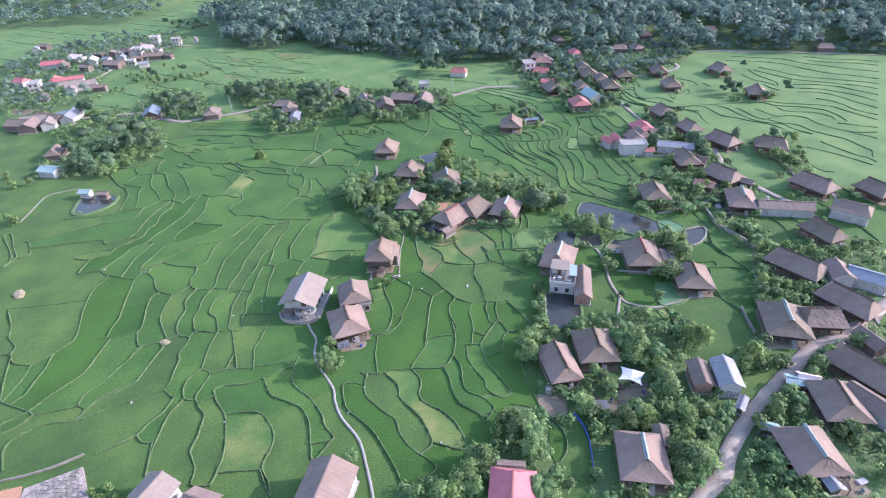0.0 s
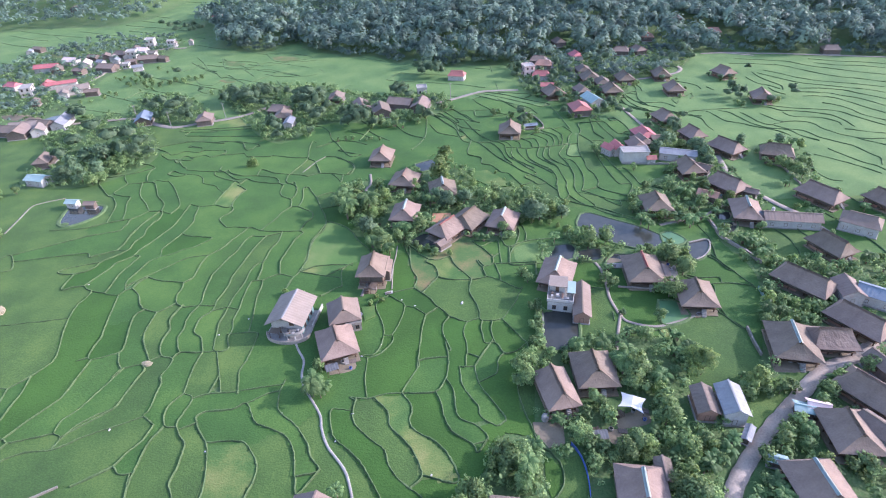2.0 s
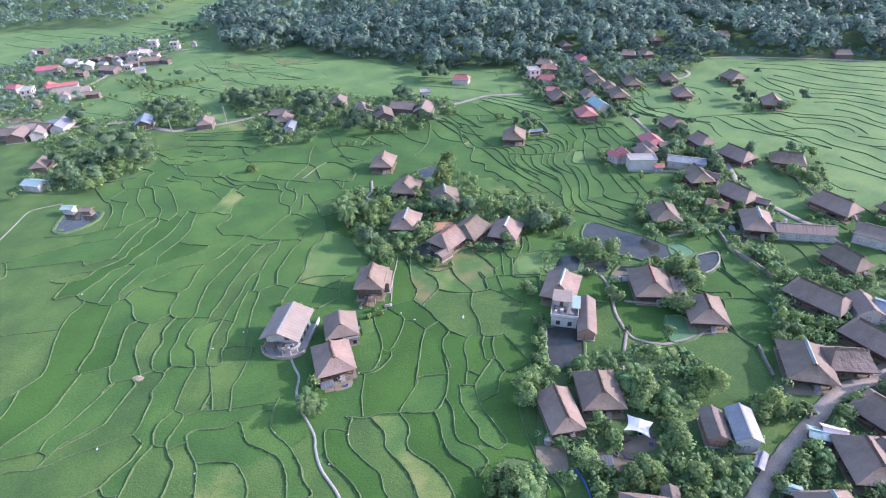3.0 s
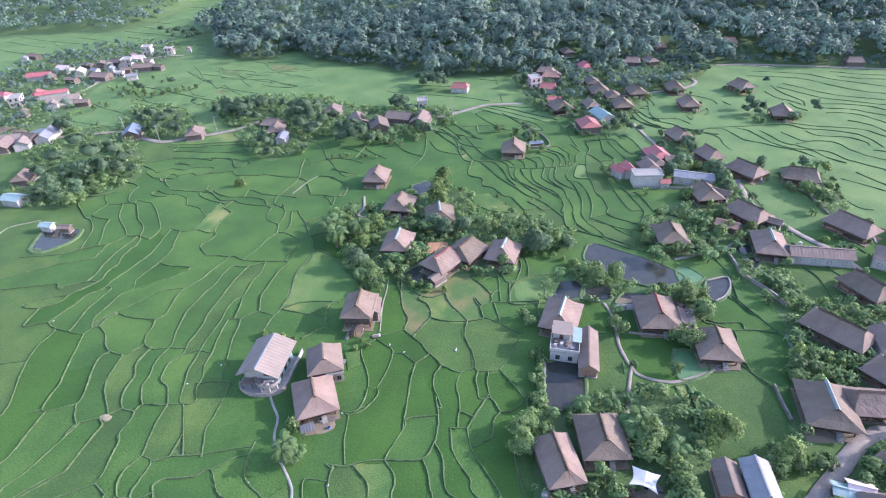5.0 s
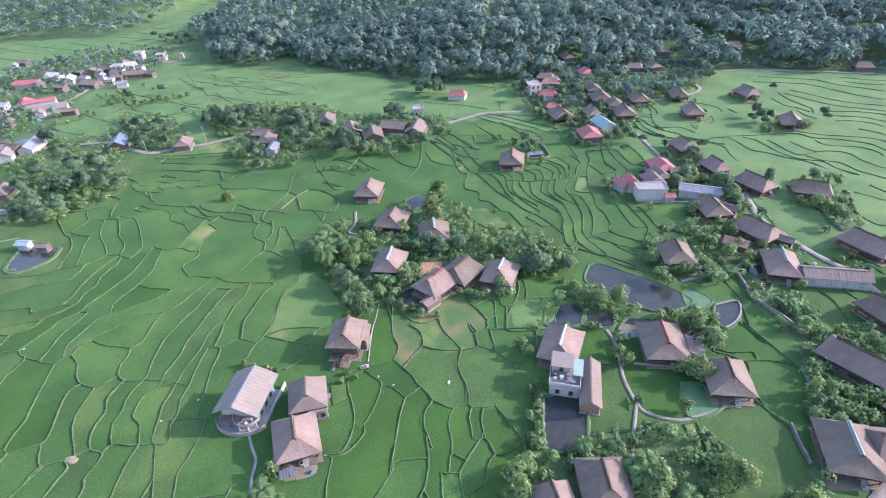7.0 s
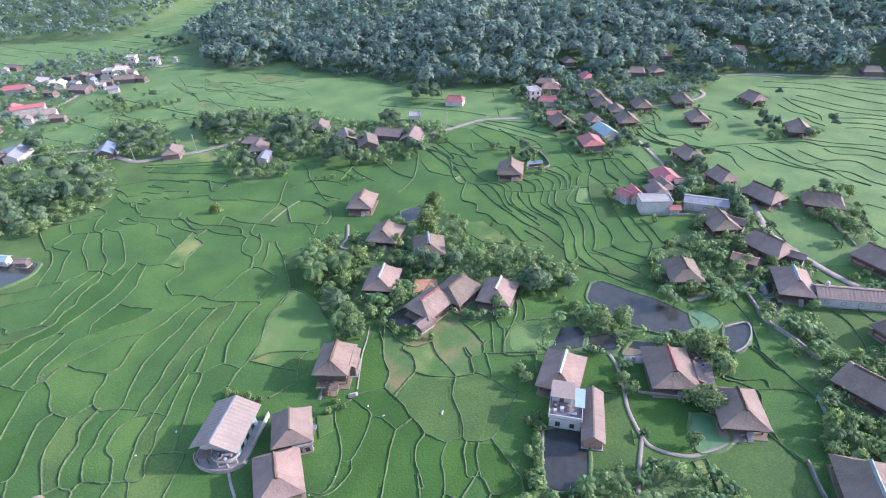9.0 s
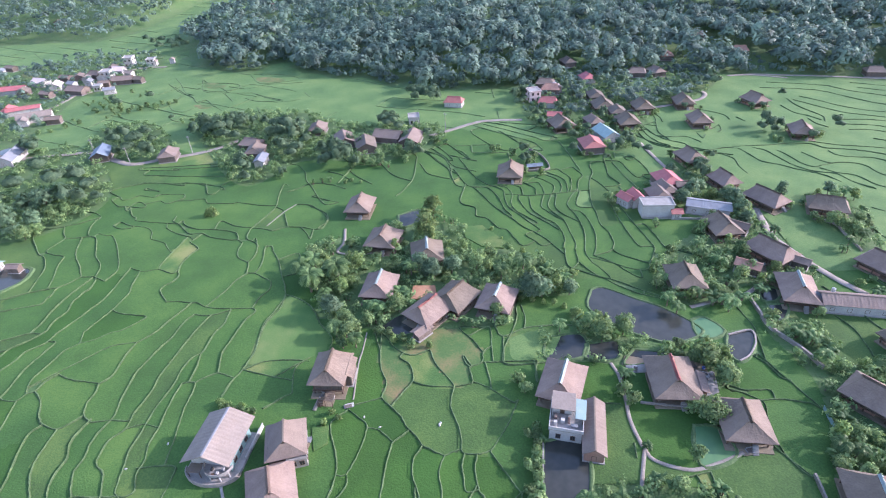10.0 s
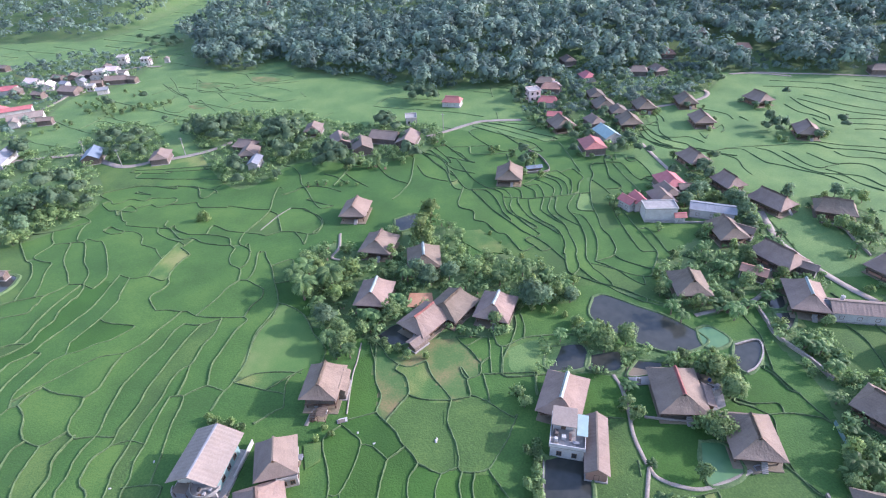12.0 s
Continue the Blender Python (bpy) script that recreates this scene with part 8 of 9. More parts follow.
wall_run("fence", "teal netting fence along a garden", TEAL, 1.1, 0.08, (86.8, 122.9), (86.2, 118.2), (85.9, 115.1), (84, 110.4))
wall_run("stone_wall", "grey dry stone garden wall", STONE, 1.0, 0.5, (88.5, 158.8), (88.4, 154.2), (88.2, 147.9), (91.7, 139.9), (93.1, 134))
wall_run("stone_wall", "grey dry stone wall beside a paddy", STONE, 1.0, 0.4, (76.4, 107.6), (75.6, 102.6), (75.2, 98.1))
wall_run("stone_wall", "low concrete wall in front of a white house", CONCRETE, 0.8, 0.25, (73.4, 202.7), (82.1, 201.6), (91.5, 200.4))
wall_run("stone_wall", "low stone wall round a small farmyard", STONE, 0.9, 0.3, (44.1, 262.4), (47.8, 256.4), (49.7, 247.1), (48.5, 242.3), (40.2, 241.7))
wall_run("stone_wall", "low stone wall round a stepped pond", STONE, 0.6, 0.35, (77.1, 145.9), (83, 147.1), (82.4, 143.1), (79.1, 138.9), (75.9, 137))
wall_run("stone_wall", "concrete rim wall of a fish pond", CONCRETE, 0.8, 0.3, (27.3, 116.8), (26.3, 110.5), (25.4, 104))
wall_run("stone_wall", "low garden wall between a track and a paddy", STONE, 0.8, 0.3, (126.4, 197.8), (131.2, 194), (130.7, 187.6), (130, 178.8))
wall_run("stone_wall", "low stone wall behind a villa hedge", STONE, 0.7, 0.3, (49.7, 126), (54.1, 125.1), (59.5, 124.2))
utility_pole(-149.7, 277.3, 30)
utility_pole(-128.3, 265.8, 20)
utility_pole(-104.5, 275, -20)
utility_pole(9, 289.2, -20)
stone_yard("yard paved with rough grey stones beside the paddies", STONE, 0.5, (-83, 64.4), (-73.9, 68.7), (-68.7, 61.1), (-65.6, 56.6), (-81.3, 57.3), stones=True)
stone_yard("bare orange earth yard", REDSOIL, 0.3, (-91.6, 63.4), (-84, 65.1), (-77.4, 54), (-87.6, 54.5))
stone_yard("bare trodden earth yard beside a house", SOIL, 0.25, (50.3, 140.4), (56.7, 138.3), (53.6, 134.8), (48.8, 137.4))
stone_yard("bare reddish earth slope among the trees", REDSOIL, 0.3, (-1.3, 170.9), (5, 170.5), (5.6, 164.4), (-1.8, 164.9))
stone_yard("bare earth yard by a stilt house", SOIL, 0.25, (19.2, 82.1), (25.4, 81.7), (24.9, 76.4), (19.3, 75.2))
stone_yard("bright yellow-green vegetable patch", RICE_RIPE, 0.35, (13.9, 202.2), (20.4, 202.4), (27.5, 191.3), (26.3, 188.3), (19.6, 189.7), (14.6, 195.5))
stone_yard("small green vegetable garden", RICE_RIPE, 0.35, (-21, 122.3), (-17.4, 122.8), (-16.8, 118.2), (-19.4, 116.4))
heap(-123.3, 127.9, 2.4, STRAW, "low pale haystack lying in a paddy", "haystack", "haystack")
heap(-71.8, 104.6, 1.5, STRAW, "small pale haystack on a paddy bund", "haystack", "haystack")
heap(-131, 175.5, 1.5, BUND, "weedy earth mound beside the fish pond", "earth_mound", "mound")
heap(-71.6, 85.1, 0.32, WHITE, "small white sack lying on a paddy bund", "white_sack", "sack")
heap(-22, 79.6, 0.32, WHITE, "small white sack lying on a paddy bund", "white_sack", "sack")
heap(-19.3, 86.5, 0.32, WHITE, "small white sack lying on a paddy bund", "white_sack", "sack")
heap(-48.6, 78.5, 0.32, WHITE, "small white sack lying on a paddy bund", "white_sack", "sack")
heap(-34.9, 87.4, 0.32, WHITE, "small white sack lying on a paddy bund", "white_sack", "sack")
heap(-10.1, 124.8, 0.32, WHITE, "small white sack lying on a paddy bund", "white_sack", "sack")
heap(-6.4, 122, 0.32, WHITE, "small white sack lying on a paddy bund", "white_sack", "sack")
heap(6.5, 122.6, 0.32, WHITE, "small white sack lying on a paddy bund", "white_sack", "sack")
heap(-103.6, 138.6, 0.32, WHITE, "small white sack lying on a paddy bund", "white_sack", "sack")
heap(-57.1, 113.9, 0.32, WHITE, "small white sack lying on a paddy bund", "white_sack", "sack")
heap(-19, 103.8, 0.32, WHITE, "small white sack lying on a paddy bund", "white_sack", "sack")
heap(-2.2, 70.8, 0.32, WHITE, "small white sack lying on a paddy bund", "white_sack", "sack")
heap(-50.9, 119.6, 0.32, WHITE, "small white sack lying on a paddy bund", "white_sack", "sack")
heap(-14.6, 107.6, 0.32, WHITE, "small white sack lying on a paddy bund", "white_sack", "sack")
heap(6.3, 122.1, 0.45, WHITE, "small white sack lying in a paddy", "white_sack", "sack")
strip("footpath", 0.35, TRODDEN, "narrow pale path behind a stilt house", (-12.5, 151.8), (-12.8, 145.6), (-13.3, 140.6), (-13.1, 129.7))


def board_stack(x, y, yaw, label):
    """A few loose sheets lying askew on one another."""
    root = thing("board_stack", x, y, yaw, label, "boards", z=0.35)
    for k, (a, b, l, w) in enumerate(((0, 0, 2.2, 1.1), (0.2, 0.15, 1.9, 1.0), (-0.15, -0.1, 1.6, 0.9))):
        part("board", boxed((a - l / 2, b - w / 2, 0.05 * k, a + l / 2, b + w / 2, 0.05 * k + 0.045), bevel=0.01), (TIN, WHITE, PLANK)[k], root)


stone_yard("cluttered concrete yard beside a stilt house", CONCRETE, 0.3, (63.7, 134.6), (68.8, 134), (67.4, 128.1), (62.1, 126.2))
stone_yard("bare trodden yard in front of a stilt house", SOIL, 0.3, (65.6, 116.9), (72.8, 114.9), (71.5, 113.3), (65.5, 112.1))
stone_yard("pale concrete yard beside a pond", CONCRETE, 0.35, (49.6, 137.3), (54.8, 137.6), (54.4, 134.7), (49.4, 134.7))
board_stack(63.9, 131.8, 20, "loose pale sheets lying in a cluttered yard")
board_stack(66.4, 133.4, -35, "grey and white sheets stacked in a yard")
board_stack(67.4, 113.4, 10, "weathered boards lying before a stilt house")
board_stack(51.4, 135.8, 70, "pale boards lying on a concrete yard")
board_stack(-13.8, 127.9, 15, "grey boards beside a stilt house")
board_stack(55, 81.3, -20, "reddish and grey boards in front of a house")
tank(67.7, 133.1, 0.3, 0.5, 0.9)
tank(48, 97.8, 0.1, 0.5, 1.0)


# ---- trees and shrubs ----
grove('shrub', (-42.2, 128.5, 2), (-40.6, 128, 2.2), (-39, 127.7, 2), (-37.4, 127.3, 2.2), (-35.9, 127, 2), (-34.6, 126.7, 2))
grove('broad', (90.5, 126.7, 7), (87.8, 126.8, 7), (88.1, 115.9, 7), (86.3, 111.2, 7), (83.9, 110.5, 6), (92.8, 126.3, 6), (91.8, 118.7, 6))
grove('pale', (85.3, 115.2, 6), (90.2, 128.7, 6), (86.1, 109.3, 6))
grove('shrub', (26.4, 119.9, 2.6), (26.2, 118.5, 2.6), (26.1, 117, 2.6), (25.9, 115.6, 2.6), (25.8, 114.3, 2.6), (25.6, 113, 2.6), (25.4, 111.6, 2.6), (25.3, 110.2, 2.6))
grove('shrub', (25.1, 109, 2.6), (25.1, 107.9, 2.6), (24.9, 106.6, 2.6), (24.7, 105.3, 2.6), (24.6, 104.2, 2.6))
grove('banana', (26.7, 117, 3), (25.5, 111.4, 3), (25, 106.2, 3), (47, 107, 4), (47.5, 114.4, 3))
grove('dark', (-70.8, 295.4, 9), (-64.5, 291.1, 9), (-58, 284.8, 8), (-70.3, 283.1, 8), (-60.6, 269.4, 8), (-56.5, 261.5, 7), (-35.1, 253.8, 9), (-32.1, 256.2, 9))
grove('dark', (-39.9, 254.1, 7), (-42, 252.9, 6), (-28.2, 251.3, 6), (-12.5, 287, 7), (-15.4, 293, 8), (-17.9, 291.2, 7), (-6.1, 261.3, 7), (-2.6, 259.3, 6))
grove('dark', (2.3, 326.1, 8), (-2.1, 331.2, 8), (-6.4, 327.3, 7), (-92.6, 305.7, 9), (-89.2, 302.9, 8), (-108.5, 304.1, 9), (-102.3, 293.9, 8), (-100, 299.3, 9))
grove('dark', (-92.9, 285.9, 8), (-103, 291.9, 7))
grove('pale', (-76.7, 258.2, 7), (-72.3, 251, 6), (-94.2, 302.2, 9), (-93.8, 296.3, 8), (-177.9, 279, 9), (-56.3, 245.3, 5))
grove('shrub', (-181.4, 337.8, 4), (-179, 341.9, 4), (-171.5, 336.4, 4), (-168, 338.5, 4), (-161.6, 335, 4), (-157.3, 338.7, 4), (-155.6, 344.5, 3), (-148.3, 339.2, 4))
grove('shrub', (-181.9, 353.1, 3), (-118.1, 312.6, 4), (-118.3, 320.5, 4), (-124.9, 315, 3), (-67.8, 250.2, 4), (-59.2, 247.7, 4))
grove('banana', (-39.9, 240, 3), (-36.8, 240.6, 3), (-43, 238.9, 3), (-21.7, 253, 4), (-18.4, 253.6, 4), (-14.8, 251.1, 4), (5.4, 275.7, 4), (9, 272.2, 4))
grove('banana', (88.9, 144.6, 5), (90.3, 143.6, 5), (93.1, 145.3, 5), (92.9, 142.5, 5), (88.4, 147.1, 4), (94.5, 138.8, 5), (96.4, 137.5, 4))
grove('dark', (31.8, 167.3, 9), (36.4, 172.8, 8), (30.6, 175.9, 8), (38.3, 165.8, 7), (41.7, 163.9, 6), (27.1, 165.6, 5), (0.3, 179, 7), (2.9, 174.7, 7))
grove('dark', (-2, 176.4, 7))
grove('pale', (1.6, 198.6, 11), (4.1, 208.3, 10), (3.3, 192.8, 8), (-21.5, 177.8, 7), (-18.6, 180.4, 7), (13.6, 188.3, 5))
grove('broad', (6, 176.5, 6), (9.2, 182.7, 5), (17.3, 178.5, 6), (20.3, 175.5, 6), (24, 172.6, 6), (-28.6, 181.1, 7), (-32, 185.7, 7), (-25.7, 174.1, 7))
grove('broad', (-21.8, 170, 7), (-29.2, 171.2, 6), (-32.7, 176.7, 6), (-18.3, 171.1, 5))
grove('broad', (-13.2, 161.7, 6), (-10, 159.2, 6), (-5.6, 160.5, 7), (-18.2, 155.4, 6), (-22.2, 157.8, 6), (-20.4, 151.4, 6), (-15.7, 152.7, 5), (-12.4, 154.6, 5))
grove('broad', (-25.4, 163.1, 5), (-7.8, 189.1, 6), (-4.4, 188.2, 5), (21.1, 156.2, 6), (-17.4, 150.2, 6), (-18.5, 147.9, 5))
grove('shrub', (-16.5, 188.4, 4), (22.9, 153.1, 4), (-6.5, 150.3, 3), (-0.7, 146.1, 3), (-2.9, 148.2, 3), (15.5, 175.4, 3), (21.6, 172.3, 3), (-9.4, 151.5, 3))
grove('shrub', (-15.1, 151.8, 3))
grove('banana', (-4.7, 166.5, 5), (-3.1, 165.2, 5), (-10.5, 156.2, 4), (-8.6, 159.3, 4))
grove('broad', (42.1, 146.2, 7), (46.1, 146.3, 8), (48.3, 142.8, 9), (51.8, 147.5, 7), (45.9, 139.7, 5), (55.4, 153, 6), (46.3, 152.1, 5), (67.2, 136.9, 8))
grove('broad', (67.9, 133, 9), (69.2, 130.3, 8), (65.7, 129.9, 6), (72.1, 137.7, 6), (61.9, 121, 7), (64.5, 119.5, 7), (62.4, 118.1, 6))
grove('shrub', (24, 133, 4), (25.4, 129.8, 4), (38.5, 140.7, 4), (63.3, 142, 4), (60.5, 141.2, 4), (46.7, 128.8, 4), (47.3, 125.3, 5), (59.8, 123.1, 4))
grove('shrub', (56.3, 111.8, 4), (25.6, 118.1, 2), (25.3, 114.3, 2), (24.9, 110.8, 2), (24.8, 108.6, 2), (59.5, 125, 3), (56.8, 147.6, 3), (59.1, 146.5, 3))
grove('banana', (48.6, 133.4, 4), (80.2, 157.4, 5), (82.4, 156.2, 5), (85.5, 158.2, 5), (77.9, 158.7, 5), (110.7, 190.6, 4), (124.5, 178.9, 4), (126.4, 197.5, 4))
grove('banana', (30.4, 117.2, 2))
grove('broad', (77.1, 164.3, 7), (85.3, 175.3, 7), (86.2, 173.3, 6), (68.1, 167.6, 5), (65.9, 165.3, 5), (74.2, 160.1, 5), (90.8, 178.5, 6), (95.6, 181.8, 5))
grove('broad', (94.1, 165.8, 5), (100.2, 170.4, 5), (89.9, 193.8, 6), (94.2, 197.7, 5), (93.7, 184.9, 5))
grove('dark', (105.5, 208.3, 8), (104, 201, 8), (104.3, 211.4, 7), (103.7, 196, 6), (94.2, 216.4, 7), (89.2, 210.9, 7), (98.2, 219.1, 6), (99.5, 212.9, 6))
grove('dark', (100.6, 227.6, 6), (124.5, 214.4, 6), (139.6, 212.9, 6), (143.6, 210.5, 6), (141.6, 210.5, 7), (145.9, 208.4, 6), (134.6, 210.5, 5))
grove('broad', (131.1, 190.3, 6), (129.8, 193.7, 6), (132.3, 187, 6), (127.2, 181.3, 6), (133.5, 184.7, 5), (93.6, 170.9, 5), (69.3, 162.2, 4))
grove('banana', (90.6, 146.7, 5), (92.3, 144.1, 5), (94.7, 141.7, 5), (89.4, 150, 4), (96.9, 138.8, 4), (96, 149.5, 4), (82.1, 110.8, 4), (121.1, 158.5, 4))
grove('banana', (123.3, 157, 4))
grove('broad', (90.2, 133.1, 5), (86.4, 127.3, 5), (93.1, 135.7, 4), (88.9, 115, 6), (86.4, 114.5, 5), (91.2, 113.8, 6), (93.3, 112.1, 5), (97.8, 113.5, 5))
grove('broad', (85.6, 107.1, 5), (90.1, 107, 5), (97.3, 119.7, 6))
grove('pale', (58.9, 93.2, 9), (69.6, 89, 7), (67.3, 87.9, 6), (58.8, 97.3, 7))
grove('broad', (43.3, 97.8, 8), (44.1, 93.8, 8), (41.7, 94.5, 7), (42.5, 90.4, 6), (41.2, 97.1, 6), (46.9, 91.9, 6), (49.2, 90.9, 6), (47.6, 87.9, 5))
grove('broad', (46.5, 80.2, 7), (43.1, 77.3, 7), (47.1, 83.2, 6), (40.7, 73.5, 6), (38.9, 75.1, 6), (35.9, 73.1, 6), (45.3, 71.8, 6), (48, 73.1, 6))
grove('broad', (45, 63.1, 8), (46.8, 62.2, 7), (43, 61.6, 6), (45.1, 59.1, 6), (43.3, 65.3, 6), (45.9, 67.7, 6), (30.8, 75.5, 6), (28.3, 77.2, 6))
grove('broad', (15.3, 73.5, 6), (16.4, 70.2, 7), (13.3, 71.5, 6), (18, 72.6, 6), (15.5, 67.1, 5))
grove('broad', (5.9, 65.3, 6), (4.4, 66.4, 5), (3, 62.4, 6), (0.8, 60.2, 6), (-0.3, 58, 6), (3.8, 59.3, 5), (-2.4, 58.1, 6), (-4.5, 58.6, 5))
grove('broad', (-7, 58.1, 5), (16.1, 58.3, 6), (14.8, 59.9, 5), (17.5, 57.5, 5), (19.5, 92.8, 6), (18.6, 96, 7), (21.1, 98.4, 6))
grove('shrub', (66.3, 86.4, 4), (70.4, 87, 4), (73.5, 86.9, 4), (76.4, 87.6, 4), (33.7, 72.7, 4), (32.2, 73.5, 4), (30.4, 82.7, 4), (33.3, 86.7, 4))
grove('shrub', (34.1, 85, 4), (34.6, 82.5, 4), (35.4, 80.8, 4), (52.1, 75.2, 4), (57.8, 80, 3), (63.3, 81.3, 3), (62.3, 71.1, 4), (67.1, 73.9, 5))
grove('shrub', (69.2, 76.5, 4), (72.2, 78.6, 4))
grove('shrub', (80.2, 83, 4), (12.6, 74.5, 4), (10.8, 74.6, 4), (6.7, 61.8, 4), (19.3, 61.2, 4), (17.5, 92.2, 4), (23.7, 97.1, 3), (24.1, 103.6, 4))
grove('shrub', (35, 59.2, 4), (33.3, 57.1, 4), (79.4, 70.1, 4), (79.8, 68.1, 4), (77.1, 68.2, 4), (-28.6, 99.9, 4), (-29.7, 97.6, 3), (-152.6, 170.9, 4))
grove('shrub', (-149.2, 168.6, 4), (-169.1, 198.7, 4), (-163.5, 200.6, 4), (-176.6, 207, 4), (24.4, 118.1, 3), (23.6, 110.9, 3), (23, 105.4, 3))
grove('broad', (82.8, 85.7, 5), (87.4, 89, 5), (95.9, 92.2, 5), (99, 93.9, 5), (99.4, 118.7, 5), (91.8, 122, 5), (91.3, 118, 5), (93.6, 116.6, 5))
grove('broad', (90, 127.7, 5), (94.2, 132.6, 4))
grove('banana', (55.8, 97.3, 4), (59.4, 101.2, 4), (52.8, 70.5, 5), (55.1, 71.7, 5), (50.6, 69.2, 5), (86.1, 88.7, 4), (61.9, 63.8, 4), (61.7, 61.4, 4))
grove('banana', (61.4, 59.1, 4), (61.3, 65.8, 4), (61.8, 57.9, 4), (57.8, 74.9, 4))
grove('palm', (49.0, 156.6, 5.6), (66.1, 157.7, 5.6), (80.8, 154.5, 5.6), (83.1, 112.0, 5.6), (88.8, 143.6, 5.6), (93.2, 135.2, 5.6), (-20.0, 150.6, 5.6), (-3.6, 177.6, 5.6), (-25.4, 166.3, 5.6), (41.2, 167.8, 5.6), (67.4, 154.3, 5.6), (44.4, 150.4, 5.6), (-14.5, 146.5, 5.6), (-10.9, 159.5, 5.6), (92.9, 140.0, 5.6), (80.8, 145.6, 5.6))
grove('banana', (55.6, 99.3, 3.8), (58.1, 100.0, 3.8), (43.5, 104.1, 3.8), (39.0, 96.1, 3.8), (-17.9, 146.7, 3.8), (0.6, 153.2, 3.8), (15.0, 152.3, 3.8), (93.3, 117.8, 3.8))
grove('palm', (-33.8, 175.7, 9), (-31.0, 180.4, 8), (-28.4, 94.0, 6))
grove('dark', (-30.4, 170.1, 10), (-22.4, 159.1, 8))
grove('broad', (-23.2, 174.2, 10), (-28.6, 91.8, 7))
grove('shrub', (-197.3, 354.6, 2.3000000000000003), (-191.7, 349.0, 2.8000000000000003), (-192.7, 355.9, 2.5), (-185.7, 350.1, 2.8000000000000003), (-186.5, 357.9, 2.9), (-177.8, 345.2, 2.1), (-177.4, 350.8, 2.0), (-171.9, 346.2, 3.2), (-163.8, 343.3, 2.4), (-158.1, 340.6, 2.3000000000000003), (-155.4, 343.0, 3.4000000000000004), (-151.8, 343.4, 2.7), (-148.8, 346.8, 3.2), (-144.3, 345.2, 2.7), (-141.8, 348.6, 2.9), (-187.9, 326.4, 2.2), (-181.6, 321.4, 2.9), (-185.4, 315.5, 3.2), (-190.8, 310.8, 2.7), (-195.6, 309.1, 3.0), (-177.7, 372.0, 2.9), (-168.5, 363.4, 2.1), (-166.2, 367.2, 3.1), (-168.1, 332.2, 2.8000000000000003), (-164.1, 329.1, 2.4), (-169.8, 326.5, 2.0))
grove('pale', (-184.5, 286.8, 6.6), (-185.4, 290.9, 6.1), (-176.3, 348.7, 6.4), (-171.4, 343.4, 6.6), (-157.6, 353.8, 6.4))
grove('paleshrub', (15.6, 200.0, 2.4), (17.4, 198.5, 1.7), (19.3, 199.7, 2.2), (21.0, 198.2, 1.7), (22.8, 196.6, 2.4), (24.5, 195.1, 2.3), (26.1, 193.7, 1.2), (18.0, 196.3, 1.2999999999999998), (20.1, 195.5, 1.4), (22.2, 194.0, 2.5), (23.9, 192.5, 1.7), (16.8, 202.1, 2.0), (19.0, 201.9, 1.5), (21.2, 201.0, 1.8), (23.3, 199.4, 1.5999999999999999))
grove('broad', (-227.5, 503.7, 7.4), (-215.7, 490.4, 7.7), (-211.7, 496.8, 7.7), (-199.6, 483.7, 8.2), (-196.4, 490.1, 7.9), (-184.8, 473.9, 8.2), (-204.4, 474.3, 8.1), (-190.3, 468.3, 8.3))
grove('palm', (-27.1, 94, 4), (-26.9, 91.3, 4), (-26.1, 92.1, 4), (-25.6, 93, 4), (-19.9, 67.1, 4), (-28.4, 93.7, 3))
grove('paleshrub', (-69.2, 63, 2), (-66.4, 63.8, 2), (-66.9, 61.5, 2), (-70.8, 61.9, 2), (-63.6, 61.3, 2), (-41.2, 128.9, 2), (-37.9, 128.7, 2), (-43, 129.9, 2))
grove('paleshrub', (-17.2, 125.8, 2), (-15.5, 124.3, 2), (-18.6, 123.2, 2))
grove('dark', (-159.5, 238.7, 10), (-159.5, 254.9, 11), (-144.8, 241, 12), (-139.1, 245.2, 11), (-129.3, 236.6, 9), (-134.8, 229.4, 10), (-141.1, 227, 10), (-148.2, 226, 9))
grove('dark', (-149.8, 217.3, 9), (-142.4, 209.4, 8), (-137.9, 214.4, 8), (-149.8, 210.2, 8))
grove('broad', (-128.5, 228.2, 8), (-123.5, 230.2, 6), (-160.9, 228.7, 8), (-134.7, 219.4, 6), (-131.8, 223.2, 5), (-131, 215.7, 4), (-136.4, 205.8, 6), (-133.7, 209.3, 5))
grove('dark', (-109.8, 293.7, 8), (-106.1, 299.7, 9), (-98.1, 293.1, 10), (-88.9, 299, 8), (-87.7, 284.8, 7), (-67.5, 281.7, 10), (-65.5, 291.4, 11), (-58.8, 279.1, 11))
grove('dark', (-62, 268.2, 9), (-55.1, 265.4, 8), (-59.6, 295.3, 8), (-43.4, 264.1, 8), (-38.4, 265.5, 9), (-33.7, 258.4, 9), (-39.3, 254.1, 8), (-20.3, 294.3, 8))
grove('dark', (-17.8, 298.1, 8))
grove('broad', (-85.2, 305.8, 6), (-79.2, 305, 6), (-53.5, 277, 7), (-33.6, 276.1, 6), (-49.7, 285.4, 6), (-28.1, 273.3, 5), (-8.6, 276.7, 6), (-6.9, 266, 6))
grove('broad', (0.6, 280.7, 5))
grove('pale', (-94.2, 298.2, 9), (-74.3, 251.7, 8), (-70.7, 242.2, 6), (-184.6, 283.8, 8), (-180.2, 282.4, 6), (-131.8, 319.4, 4))
